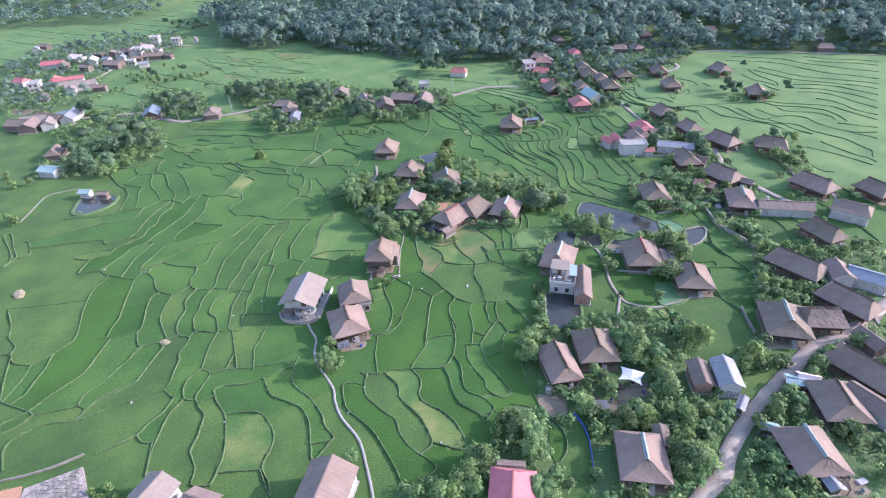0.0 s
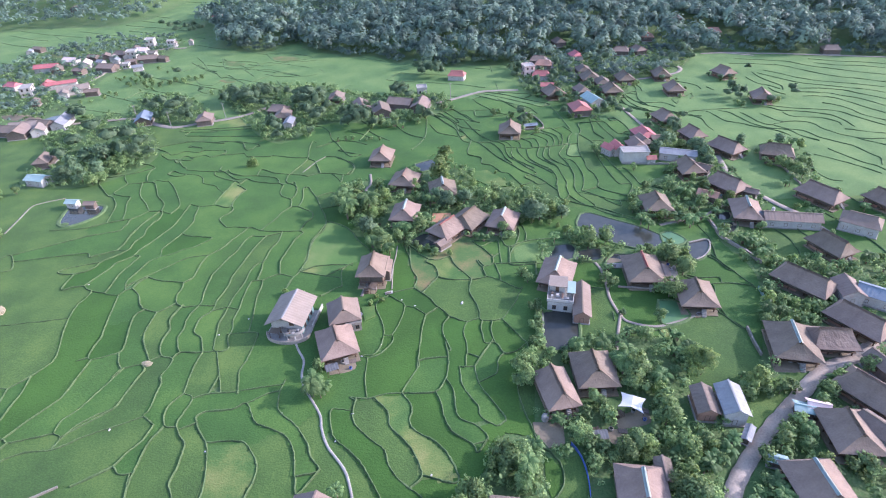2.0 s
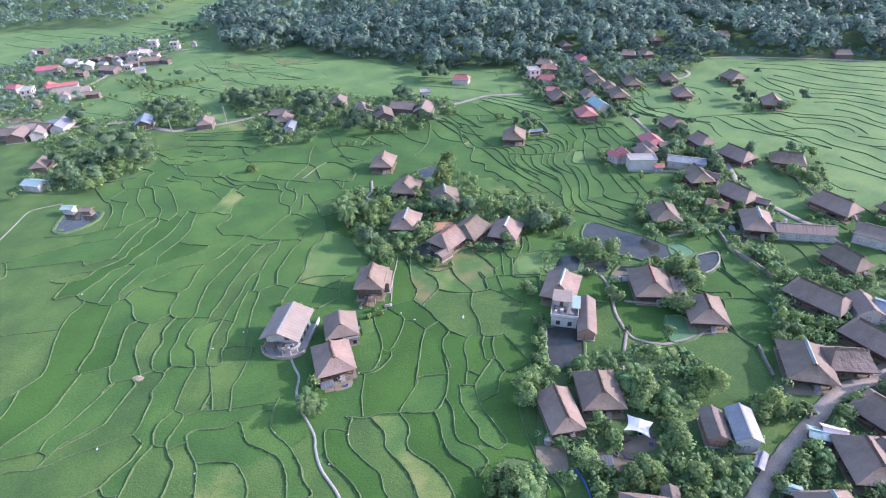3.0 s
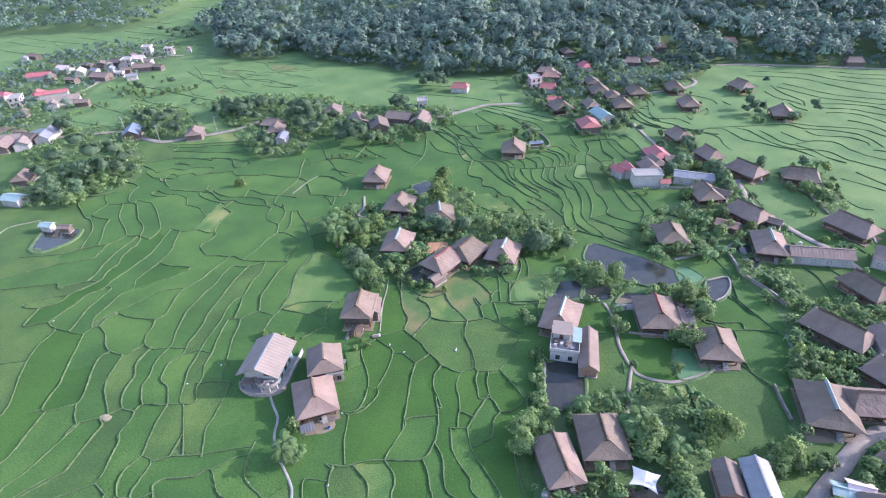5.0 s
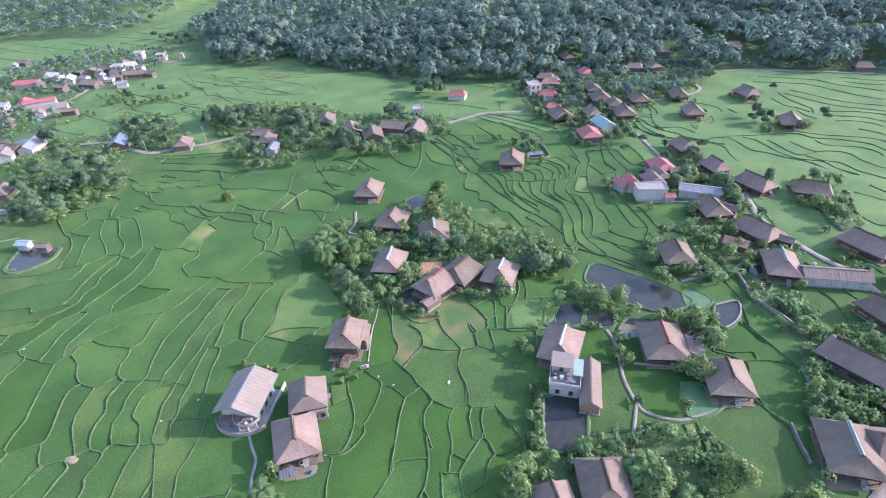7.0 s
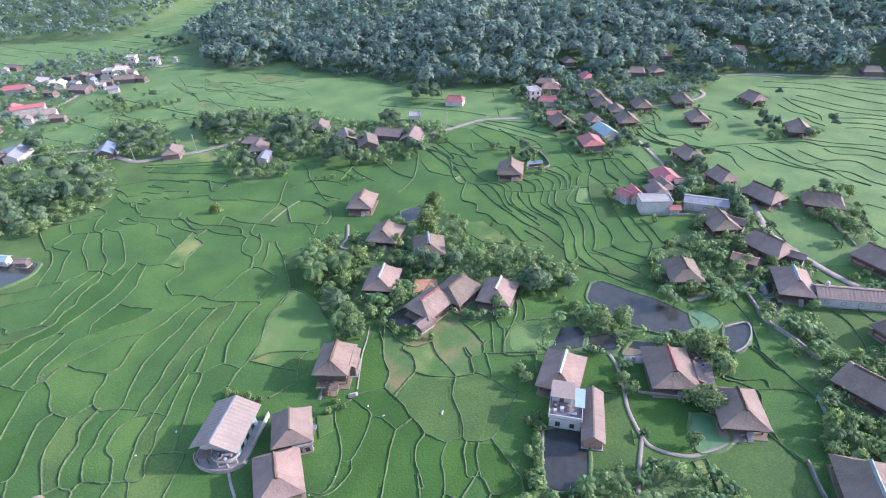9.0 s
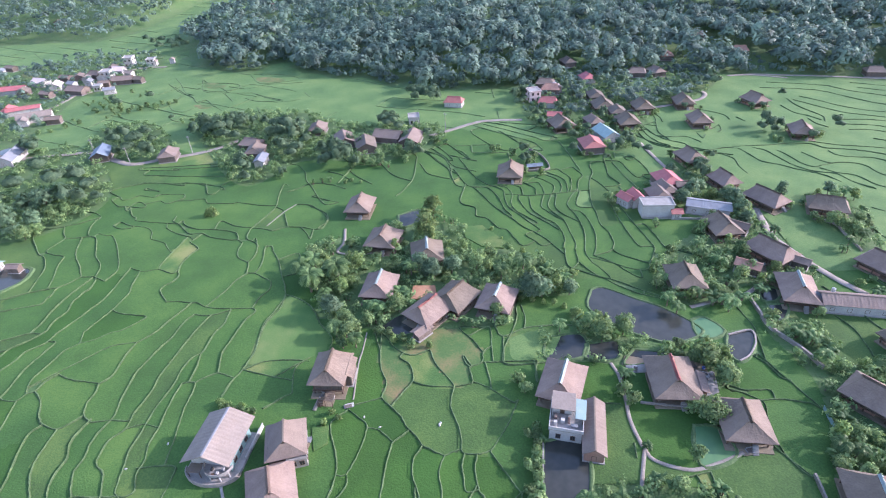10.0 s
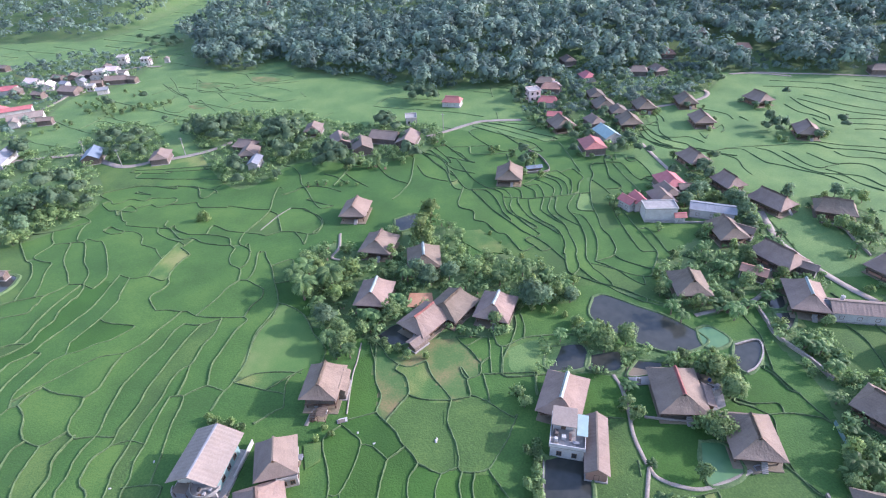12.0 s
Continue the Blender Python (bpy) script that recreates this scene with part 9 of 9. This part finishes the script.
grove('shrub', (4.6, 274.4, 4), (-17.7, 256.9, 4), (-24.9, 254.6, 4), (-29.6, 252.1, 4), (-11.7, 259.4, 4), (-7.8, 255.8, 4), (-21.1, 253, 4), (-57.3, 244.5, 3))
grove('shrub', (-28.3, 240, 2), (-30.4, 238.5, 2), (-24.5, 238, 2), (-4.3, 261.2, 3))
grove('dark', (-144.6, 286.4, 8), (-142.9, 292.4, 9), (-132.6, 282.1, 10), (-133.4, 292.7, 8), (-123.8, 273.3, 8), (-132.2, 274.2, 8))
grove('broad', (-121.1, 272.3, 6), (-137.9, 274.2, 6), (-127.3, 287.2, 6), (-154.3, 299.6, 5))
grove('paleshrub', (-74.8, 217, 4), (-76.6, 216.9, 3))
grove('shrub', (36.4, 257.2, 4), (45, 253.4, 4), (28.7, 260.9, 4), (41.9, 247.1, 3), (31.3, 263.6, 3))
grove('broad', (40.9, 257, 6), (41.2, 250, 5))
grove('broad', (149.4, 277.7, 7), (148.4, 270.3, 7), (144, 268.7, 6), (152.8, 271.3, 6), (148, 266.2, 5), (177.1, 271.8, 6), (176.5, 268.3, 5), (174.5, 311.8, 5))
grove('shrub', (153.4, 261.5, 3), (157.3, 259.7, 3), (145.8, 261.1, 3), (147.2, 258.9, 3), (161.9, 306.1, 4))
grove('broad', (63.3, 278.5, 6), (64.1, 270.2, 5), (76.5, 254, 5), (80.8, 257.8, 6), (85.9, 267.4, 5), (72.7, 247.6, 4), (118.7, 315.7, 6), (117.5, 320.2, 6))
grove('broad', (67.6, 315.1, 6), (73.3, 322.8, 6), (81.2, 333.5, 7), (72.8, 334.9, 7), (56.3, 304.6, 6), (52.8, 299, 5), (75.3, 305.8, 6), (72, 278.8, 5))
grove('broad', (112.6, 244.4, 5), (90.5, 252.4, 5))
grove('broad', (45.3, 325.5, 7), (45.4, 314.3, 6), (50.1, 329.3, 7), (50.8, 303.1, 5), (86.5, 261.4, 5), (86.7, 254.5, 5), (86, 285.1, 4), (84.2, 298.3, 5))
grove('broad', (103.2, 339.5, 7), (103.4, 329.9, 7), (96.5, 331, 7), (91.4, 339.7, 8), (149.3, 337.8, 9), (150.5, 348, 9), (149, 329.9, 8), (127.7, 325.9, 7))
grove('broad', (139.7, 331.5, 8))
grove('dark', (-2.1, 331.2, 8), (-5.2, 336.3, 8), (2.2, 335.1, 8), (5.2, 327.3, 7), (-8.2, 336.8, 8), (-16, 299.6, 6), (-20.4, 303.9, 6))
# the small fields between the grove and the pond, with a hedge above them
soil_plot('pale ripening paddy below a hedge', RICE_LIGHT, (22.7, 147.9), (27.9, 150.4), (35, 150.9), (39.2, 150.6), (37, 145), (34.3, 140.2), (28, 139.6), (22.3, 140))
bund((20.2, 156.1), (20.6, 152), (22.3, 148.6), (27.9, 151.2), (34, 151.9), (40.2, 151.8), width=0.7, high=0.45)
bund((22.3, 148.6), (21.9, 144), (21.8, 139.2), (28, 138.8), (34.6, 139.2), width=0.6, high=0.42)
bund((27.9, 151.2), (28.6, 155.4), (28.2, 160.6), width=0.6, high=0.42)
grove('pale', (25.2, 162.4, 3.2), (28.4, 161.9, 2.6), (31.3, 161.2, 3.0), (34.2, 160.4, 2.4), (36.8, 159.7, 2.9), (39.3, 158.4, 2.5), (41.2, 155.8, 3.0), (41.9, 152.9, 2.3), (41.3, 149.6, 2.6))
grove('dark', (31.6, 164.1, 9), (34.2, 163.4, 7.5), (4.7, 174.2, 8), (9.9, 176.5, 7))
grove('pale', (12.4, 154.5, 2.6), (15.3, 153.0, 2.2), (20.9, 158.0, 3.2), (3.8, 145.8, 2.4), (-3.0, 148.6, 2.8), (-5.2, 147.9, 3))

# ---- clutter in the yards ----
def woodpile(x, y, yaw, rows=4):
    """Split firewood stacked between two stakes."""
    rnd = random.Random(int(x * 5 + y * 3))
    root = thing("woodpile", x, y, yaw, "stack of split firewood beside a stilt house", "woodpile", "yard clutter", z=ground_z(x, y) + 0.2)
    for j in range(rows):
        for i in range(7 - j % 2):
            bm = bmesh.new()
            rad = rnd.uniform(0.1, 0.14)
            bmesh.ops.create_cone(bm, cap_ends=True, segments=6, radius1=rad, radius2=rad * 0.9, depth=rnd.uniform(1.2, 1.5),
                                  matrix=Matrix.Translation(((i - 3) * 0.28 + (j % 2) * 0.14, rnd.uniform(-0.08, 0.08), 0.12 + j * 0.21)) @ Matrix.Rotation(1.571, 4, "X"))
            part("log", bm, BARK if (i + j) % 3 else WOOD, root)
    for s in (-1, 1):
        part("stake", boxed((s * 1.15 - 0.05, -0.05, 0, s * 1.15 + 0.05, 0.05, rows * 0.21 + 0.35)), WOOD, root)


def basin(x, y, r, h, material, label):
    """An open round vessel with a thick rim."""
    root = thing("water_basin", x, y, 0, label, "basin", "yard clutter", z=ground_z(x, y) + 0.18)
    prof = [(r * 0.8, 0), (r, h * 0.5), (r * 0.95, h), (r * 0.82, h), (r * 0.86, h * 0.5), (r * 0.7, 0.08)]
    bm = bmesh.new()
    rings = [[bm.verts.new((a * math.cos(k * 0.524), a * math.sin(k * 0.524), b)) for k in range(12)] for a, b in prof]
    for p, q in zip(rings, rings[1:]):
        for k in range(12):
            bm.faces.new((p[k], p[(k + 1) % 12], q[(k + 1) % 12], q[k]))
    bm.faces.new(rings[0][::-1]), bm.faces.new(rings[-1])
    part("vessel", bm, material, root)
    bm = bmesh.new()
    bmesh.ops.create_circle(bm, cap_ends=True, segments=12, radius=r * 0.84, matrix=Matrix.Translation((0, 0, h * 0.72)))
    part("water", bm, WATER, root)


def pallet_stack(x, y, yaw, n, material, label):
    """Boards or sheets lying in a loose stack."""
    rnd = random.Random(int(x * 7 + y))
    root = thing("board_stack", x, y, yaw, label, "boards", "yard clutter", z=ground_z(x, y) + 0.2)
    for k in range(n):
        ob = part("board", boxed((-0.9, -0.5, 0, 0.9, 0.5, 0.06), bevel=0.012), material, root)
        ob.matrix_basis = pose(rnd.uniform(-0.12, 0.12), rnd.uniform(-0.1, 0.1), 0.075 * k, 0, 0, rnd.uniform(-9, 9))


def lean_to(x, y, yaw, L, W, material, label):
    """A small open shelter: four posts under one sloping corrugated sheet."""
    root = thing("lean_to", x, y, yaw, label, "shelter", "yard clutter")
    bm = bmesh.new()
    n = max(4, int(L / 0.3))
    sheet(bm, [[(L * (i / n - 0.5), v * W, 2.35 + 0.45 * v + (0.04 if i % 2 else 0)) for i in range(n + 1)] for v in (-0.5, 0.0, 0.5)])
    bmesh.ops.solidify(bm, geom=bm.faces[:], thickness=0.03)
    part("sheet_roof", bm, material, root)
    for sx in (-1, 1):
        for sy in (-1, 1):
            part("post", boxed((sx * (L / 2 - 0.2) - 0.05, sy * (W / 2 - 0.15) - 0.05, 0, sx * (L / 2 - 0.2) + 0.05, sy * (W / 2 - 0.15) + 0.05, 2.34 + 0.2 * sy)), WOOD, root)


def yard_clutter(x, y, yaw, k):
    """What lies about in the working yard of one house."""
    c, s = math.cos(radians(yaw)), math.sin(radians(yaw))
    rnd = random.Random(k * 3 + 1)

    def at(a, b):
        return x + c * a - s * b, y + s * a + c * b
    yard_pts = [at(a + rnd.uniform(-0.4, 0.4), b + rnd.uniform(-0.4, 0.4)) for a, b in ((-3.8, -1.7), (0, -2.0), (3.5, -1.8), (3.9, 0.2), (3.4, 1.9), (-0.5, 1.7), (-3.6, 1.8))]
    soil_plot("trodden earth working yard beside a stilt house", SOIL, *yard_pts)
    woodpile(*at(-2.6, 1.1), yaw + 8)
    basin(*at(0.6, 1.3), 0.5, 0.8, CONCRETE, "round concrete water basin in a yard")
    basin(*at(1.9, -1.2), 0.38, 0.55, (BLUETARP, WHITE, GREENROOF)[k % 3], "plastic tub of water in a yard")
    pallet_stack(*at(2.9, 0.9), yaw + rnd.uniform(-30, 30), 4 + k % 3, (PLANK, TIN, WHITE)[k % 3], "loose stack of boards and sheets in a yard")
    if k % 2 == 0:
        lean_to(*at(-2.3, -1.1), yaw, 3.0, 1.9, (TIN, GREENROOF, FIBRO)[k % 3], "small open shelter with a corrugated sheet roof")
    HOMES.append((x, y, 3.4))


for k, spot in enumerate(((-23.4, 100.3, 20), (-23.9, 117.7, 15), (-18.9, 131.5, 85), (65.3, 133.5, 80), (69.7, 117.4, 0), (80.0, 94.5, -5), (34.2, 77.9, 0), (34.3, 59.3, 75), (72.0, 57.5, -5), (40.4, 82.2, 10), (10.6, 159.9, 30), (97.6, 172.7, 70))):
    yard_clutter(*spot, k)

# ---- far woods ----
def below_house(x, y):
    """Among the hill houses only low trees grow, on the slope below each house."""
    return any(abs(x - a) < r + 2.5 and -34 < y - b < 5 for a, b, r in HOMES if b > 296 and a > 40)


def wood_spots(x0, x1, y0, y1, step, keep, seed):
    rnd = random.Random(seed)
    out = []
    y = y0
    while y < y1:
        x = x0
        while x < x1:
            a, b = x + rnd.uniform(-0.45, 0.45) * step, y + rnd.uniform(-0.45, 0.45) * step
            h = rnd.uniform(7, 15)
            if below_house(a, b):
                h *= 0.33
            if keep(a, b):
                out.append((a, b, h, h * rnd.uniform(0.36, 0.52)))
            x += step
        y += step
    return out


def on_hill(x, y):
    side = x > wood_edge(y) + 7 + 7 * math.sin(y / 17)
    return side and y < hump_back(x) and y > foot(x) + 1 + 4 * noise.noise((x * 0.06, y * 0.06, 0)) and all((x - a) ** 2 + (y - b) ** 2 > r * r for a, b, r in OPENINGS)


OPENINGS = [(a, b, r + 2) for a, b, r in HOMES + WAYS if b > 325]
woodland("forest", "dense mixed broadleaf forest on the hillside", wood_spots(-240, 420, 335, 470, 6.6, on_hill, 1), 190, LEAF_FOREST_HAZE, 2, 0.24)
woodland("forest", "dense broadleaf forest high on the hillside", wood_spots(-330, 520, 470, 660, 8.0, on_hill, 3), 90, LEAF_FOREST_HAZE, 4, 0.28)
woodland("forest", "dark wooded slope across the valley", wood_spots(-560, -190, 500, 760, 9, lambda x, y: x < -258 and y > left_foot(x) + 4, 5), 60, LEAF_FOREST_HAZE, 6)

def edge_bushes(seed):
    """Bushes and young trees in front of the hill's first trunks."""
    rnd = random.Random(seed)
    out = []
    for k in range(420):
        x = rnd.uniform(-150, 300)
        y = foot(x) + rnd.uniform(0.5, 11)
        h = rnd.uniform(2.0, 5.5)
        if all((x - a) ** 2 + (y - b) ** 2 > (r - 0.5) ** 2 for a, b, r in OPENINGS):
            out.append((x, y, h, h * rnd.uniform(0.45, 0.6)))
    woodland("undergrowth", "bushes and young trees along the forest edge", out, 70, LEAF_FOREST_HAZE, 31, 0.3)


edge_bushes(17)

# ---- plants in the gardens ----
def garden_plants(seed, most):
    rnd = random.Random(seed)
    spots = []
    for zone in CLEAR:
        ax, bx = min(p[0] for p in zone), max(p[0] for p in zone)
        ay, by = min(p[1] for p in zone), max(p[1] for p in zone)
        if zone in WET or ay > 240 or ax < -120:
            continue
        for _ in range(int((bx - ax) * (by - ay) * 0.05)):
            x, y = rnd.uniform(ax, bx), rnd.uniform(ay, by)
            if not inside(x, y, zone) or any(inside(x, y, w) for w in WET):
                continue
            if min(math.hypot(x - a, y - b) - r for a, b, r in HOMES + WAYS) > 1.0 and all((x - a) ** 2 + (y - b) ** 2 > 5 for a, b in spots):
                spots.append((x, y))
    rnd.shuffle(spots)
    for x, y in spots[:most]:
        style = rnd.choices(("banana", "shrub", "broad", "paleshrub", "palm"), (4, 4, 3, 1.5, 1))[0]
        plant(style, x, y, rnd.uniform(3.2, 5.4) if style == "broad" else rnd.uniform(2.2, 4.2))


garden_plants(4, 340)


def house_bushes(seed):
    """Bushes and small trees that hug the houses on the terraces."""
    rnd = random.Random(seed)
    for a, b, r in list(HOMES):
        if a < 35 or not 150 < b < 335 or r < 2.5:
            continue
        for _ in range(5):
            t, d = rnd.uniform(0.2, 6.0), r + rnd.uniform(1.0, 3.6)
            x, y = a + d * math.cos(t), b + d * math.sin(t)
            if min(math.hypot(x - c, y - e) - q for c, e, q in HOMES + WAYS) > 0.8 and not any(inside(x, y, w) for w in WET):
                style = rnd.choices(("shrub", "broad", "banana", "paleshrub"), (4, 3, 2, 1))[0]
                plant(style, x, y, rnd.uniform(3.4, 6.0) if style == "broad" else rnd.uniform(2.0, 3.6))


house_bushes(6)


# ---- undergrowth in the gardens ----
def undergrowth(seed):
    rnd = random.Random(seed)
    low, tall = [], []
    for zone in CLEAR:
        if zone in WET:
            continue
        ax, bx = min(p[0] for p in zone), max(p[0] for p in zone)
        ay, by = min(p[1] for p in zone), max(p[1] for p in zone)
        wild = by > 310 and ax > 30
        hamlet = bx < -120 and by > 320
        for _ in range(int((bx - ax) * (by - ay) * (0.1 if hamlet else 0.22))):
            x, y = rnd.uniform(ax, bx), rnd.uniform(ay, by)
            if not inside(x, y, zone) or any(inside(x, y, w) for w in WET):
                continue
            gap = min(math.hypot(x - a, y - b) - r for a, b, r in HOMES + WAYS)
            if gap < 0.6 or noise.noise((x * 0.11, y * 0.11, 6)) < -0.3:
                continue
            if (wild and y > 296 and rnd.random() < 0.5) or (hamlet and rnd.random() < 0.28):
                h = rnd.uniform(4, 9) * (0.4 if below_house(x, y) else 0.8)
                tall.append((x, y, h, h * rnd.uniform(0.3, 0.4)))
            else:
                h = rnd.uniform(1.1, 3.6)
                low.append((x, y, h, h * rnd.uniform(0.38, 0.6)))
    woodland("undergrowth", "dense low bushes filling the gardens", low[::3] + low[1::3], 42, LEAF, 11, 0.36)
    woodland("undergrowth", "light green vegetables and young bananas in the gardens", low[2::3], 42, LEAF_BANANA, 13, 0.36)
    woodland("forest", "trees crowding round the houses below the forest", tall, 130, LEAF_FOREST_HAZE, 12)


undergrowth(8)
woodland("far_trees", "scattered green trees among the far houses", FAR_TREES, 850, LEAF_DARK, 21, 0.2)

# ---- paddies ----
fields(-420, 290, 40, 700, [
    (-1.7, 75.5, RICE_RIPE, 'rice paddy turning yellow in patches'),
    (-36.7, 70.6, RICE_RIPE, 'rice paddy turning yellow in patches'),
    (-33.2, 75.9, RICE_RIPE, 'rice paddy turning yellow in patches'),
    (-42.9, 72.3, RICE_RIPE, 'rice paddy turning yellow in patches'),
    (-10.1, 102, RICE_LUSH, 'paddy of lush bright green young rice'),
    (-14.1, 97.3, RICE_LUSH, 'paddy of lush bright green young rice'),
    (-1, 73.5, RICE_RIPE, 'rice paddy turning yellow in patches'),
    (-4.5, 78, RICE_RIPE, 'rice paddy turning yellow in patches'),
    (-34.1, 71.8, RICE_RIPE, 'rice paddy turning yellow in patches'),
    (-42, 68.9, RICE_RIPE, 'rice paddy turning yellow in patches'),
    (10.9, 143.7, STUBBLE, 'harvested paddy of orange-brown stubble'),
    (27.3, 146.3, RICE_RIPE, 'rice paddy turning yellow in patches'),
    (-3.4, 137.6, RICE_RIPE, 'rice paddy turning yellow in patches'),
    (-33.4, 149.7, RICE_RIPE, 'rice paddy turning yellow in patches'),
    (-37.4, 140.3, RICE_RIPE, 'rice paddy turning yellow in patches'),
    (-133.6, 143.3, STUBBLE, 'harvested paddy of orange-brown stubble'),
    (-137.4, 145.1, STUBBLE, 'harvested paddy of orange-brown stubble'),
    (-105.5, 112.6, RICE_DULL, 'thinly planted greyish green rice paddy'),
    (-55.1, 100.9, RICE_DULL, 'thinly planted greyish green rice paddy'),
    (-59.4, 101.2, RICE_DULL, 'thinly planted greyish green rice paddy'),
    (-13.2, 82.4, RICE_DULL, 'thinly planted greyish green rice paddy'),
    (5.4, 124.2, RICE_DULL, 'thinly planted greyish green rice paddy'),
    (14.9, 123.5, RICE_DULL, 'thinly planted greyish green rice paddy'),
    (-52, 104.7, RICE_DULL, 'thinly planted greyish green rice paddy'),
    (-70.9, 98, RICE_DULL, 'thinly planted greyish green rice paddy'),
    (-84.6, 75.8, RICE_DULL, 'thinly planted greyish green rice paddy'),
    (20.4, 68.9, RICE_LUSH, 'paddy of lush bright green young rice'),
    (24, 64.9, RICE_LUSH, 'paddy of lush bright green young rice'),
    (-77, 87.7, RICE_DULL, 'thinly planted greyish green rice paddy'),
    (-17.2, 70.9, RICE_DULL, 'thinly planted greyish green rice paddy'),
    (28.5, 61, RICE_DULL, 'thinly planted greyish green rice paddy'),
    (-4.4, 138.9, STUBBLE, 'harvested paddy of orange-brown stubble'),
    (8.6, 142.6, STUBBLE, 'harvested paddy of orange-brown stubble'),
    (4.1, 138.5, RICE_RIPE, 'rice paddy turning yellow in patches'),
    (4.9, 128.1, RICE_DULL, 'thinly planted greyish green rice paddy'),
    (15.5, 124.7, RICE_DULL, 'thinly planted greyish green rice paddy'),
    (26.1, 144.4, RICE_RIPE, 'rice paddy turning yellow in patches'),
    (-10.7, 136.7, RICE_LUSH, 'paddy of lush bright green young rice'),
    (-34.9, 150.7, RICE_RIPE, 'rice paddy turning yellow in patches'),
    (-8.2, 115.2, RICE_LUSH, 'paddy of lush bright green young rice'),
    (43.9, 126.3, RICE_LUSH, 'paddy of lush bright green young rice'),
    (52, 119, RICE_LUSH, 'paddy of lush bright green young rice'),
    (74.4, 127, RICE_LUSH, 'paddy of lush bright green young rice'),
    (73.7, 119.7, RICE_LUSH, 'paddy of lush bright green young rice'),
    (89.2, 192.6, RICE_LUSH, 'paddy of lush bright green young rice'),
    (-12.6, 153.4, RICE_LUSH, 'paddy of lush bright green young rice'),
    (-34.7, 153.0, RICE_PALE, 'pale yellow-green paddy beside a stilt house'),
    (-37.5, 146.9, RICE_PALE, 'pale yellow-green paddy beside a stilt house'),
    (-11.2, 139.8, RICE_LUSH, 'paddy of lush bright green young rice'),
])
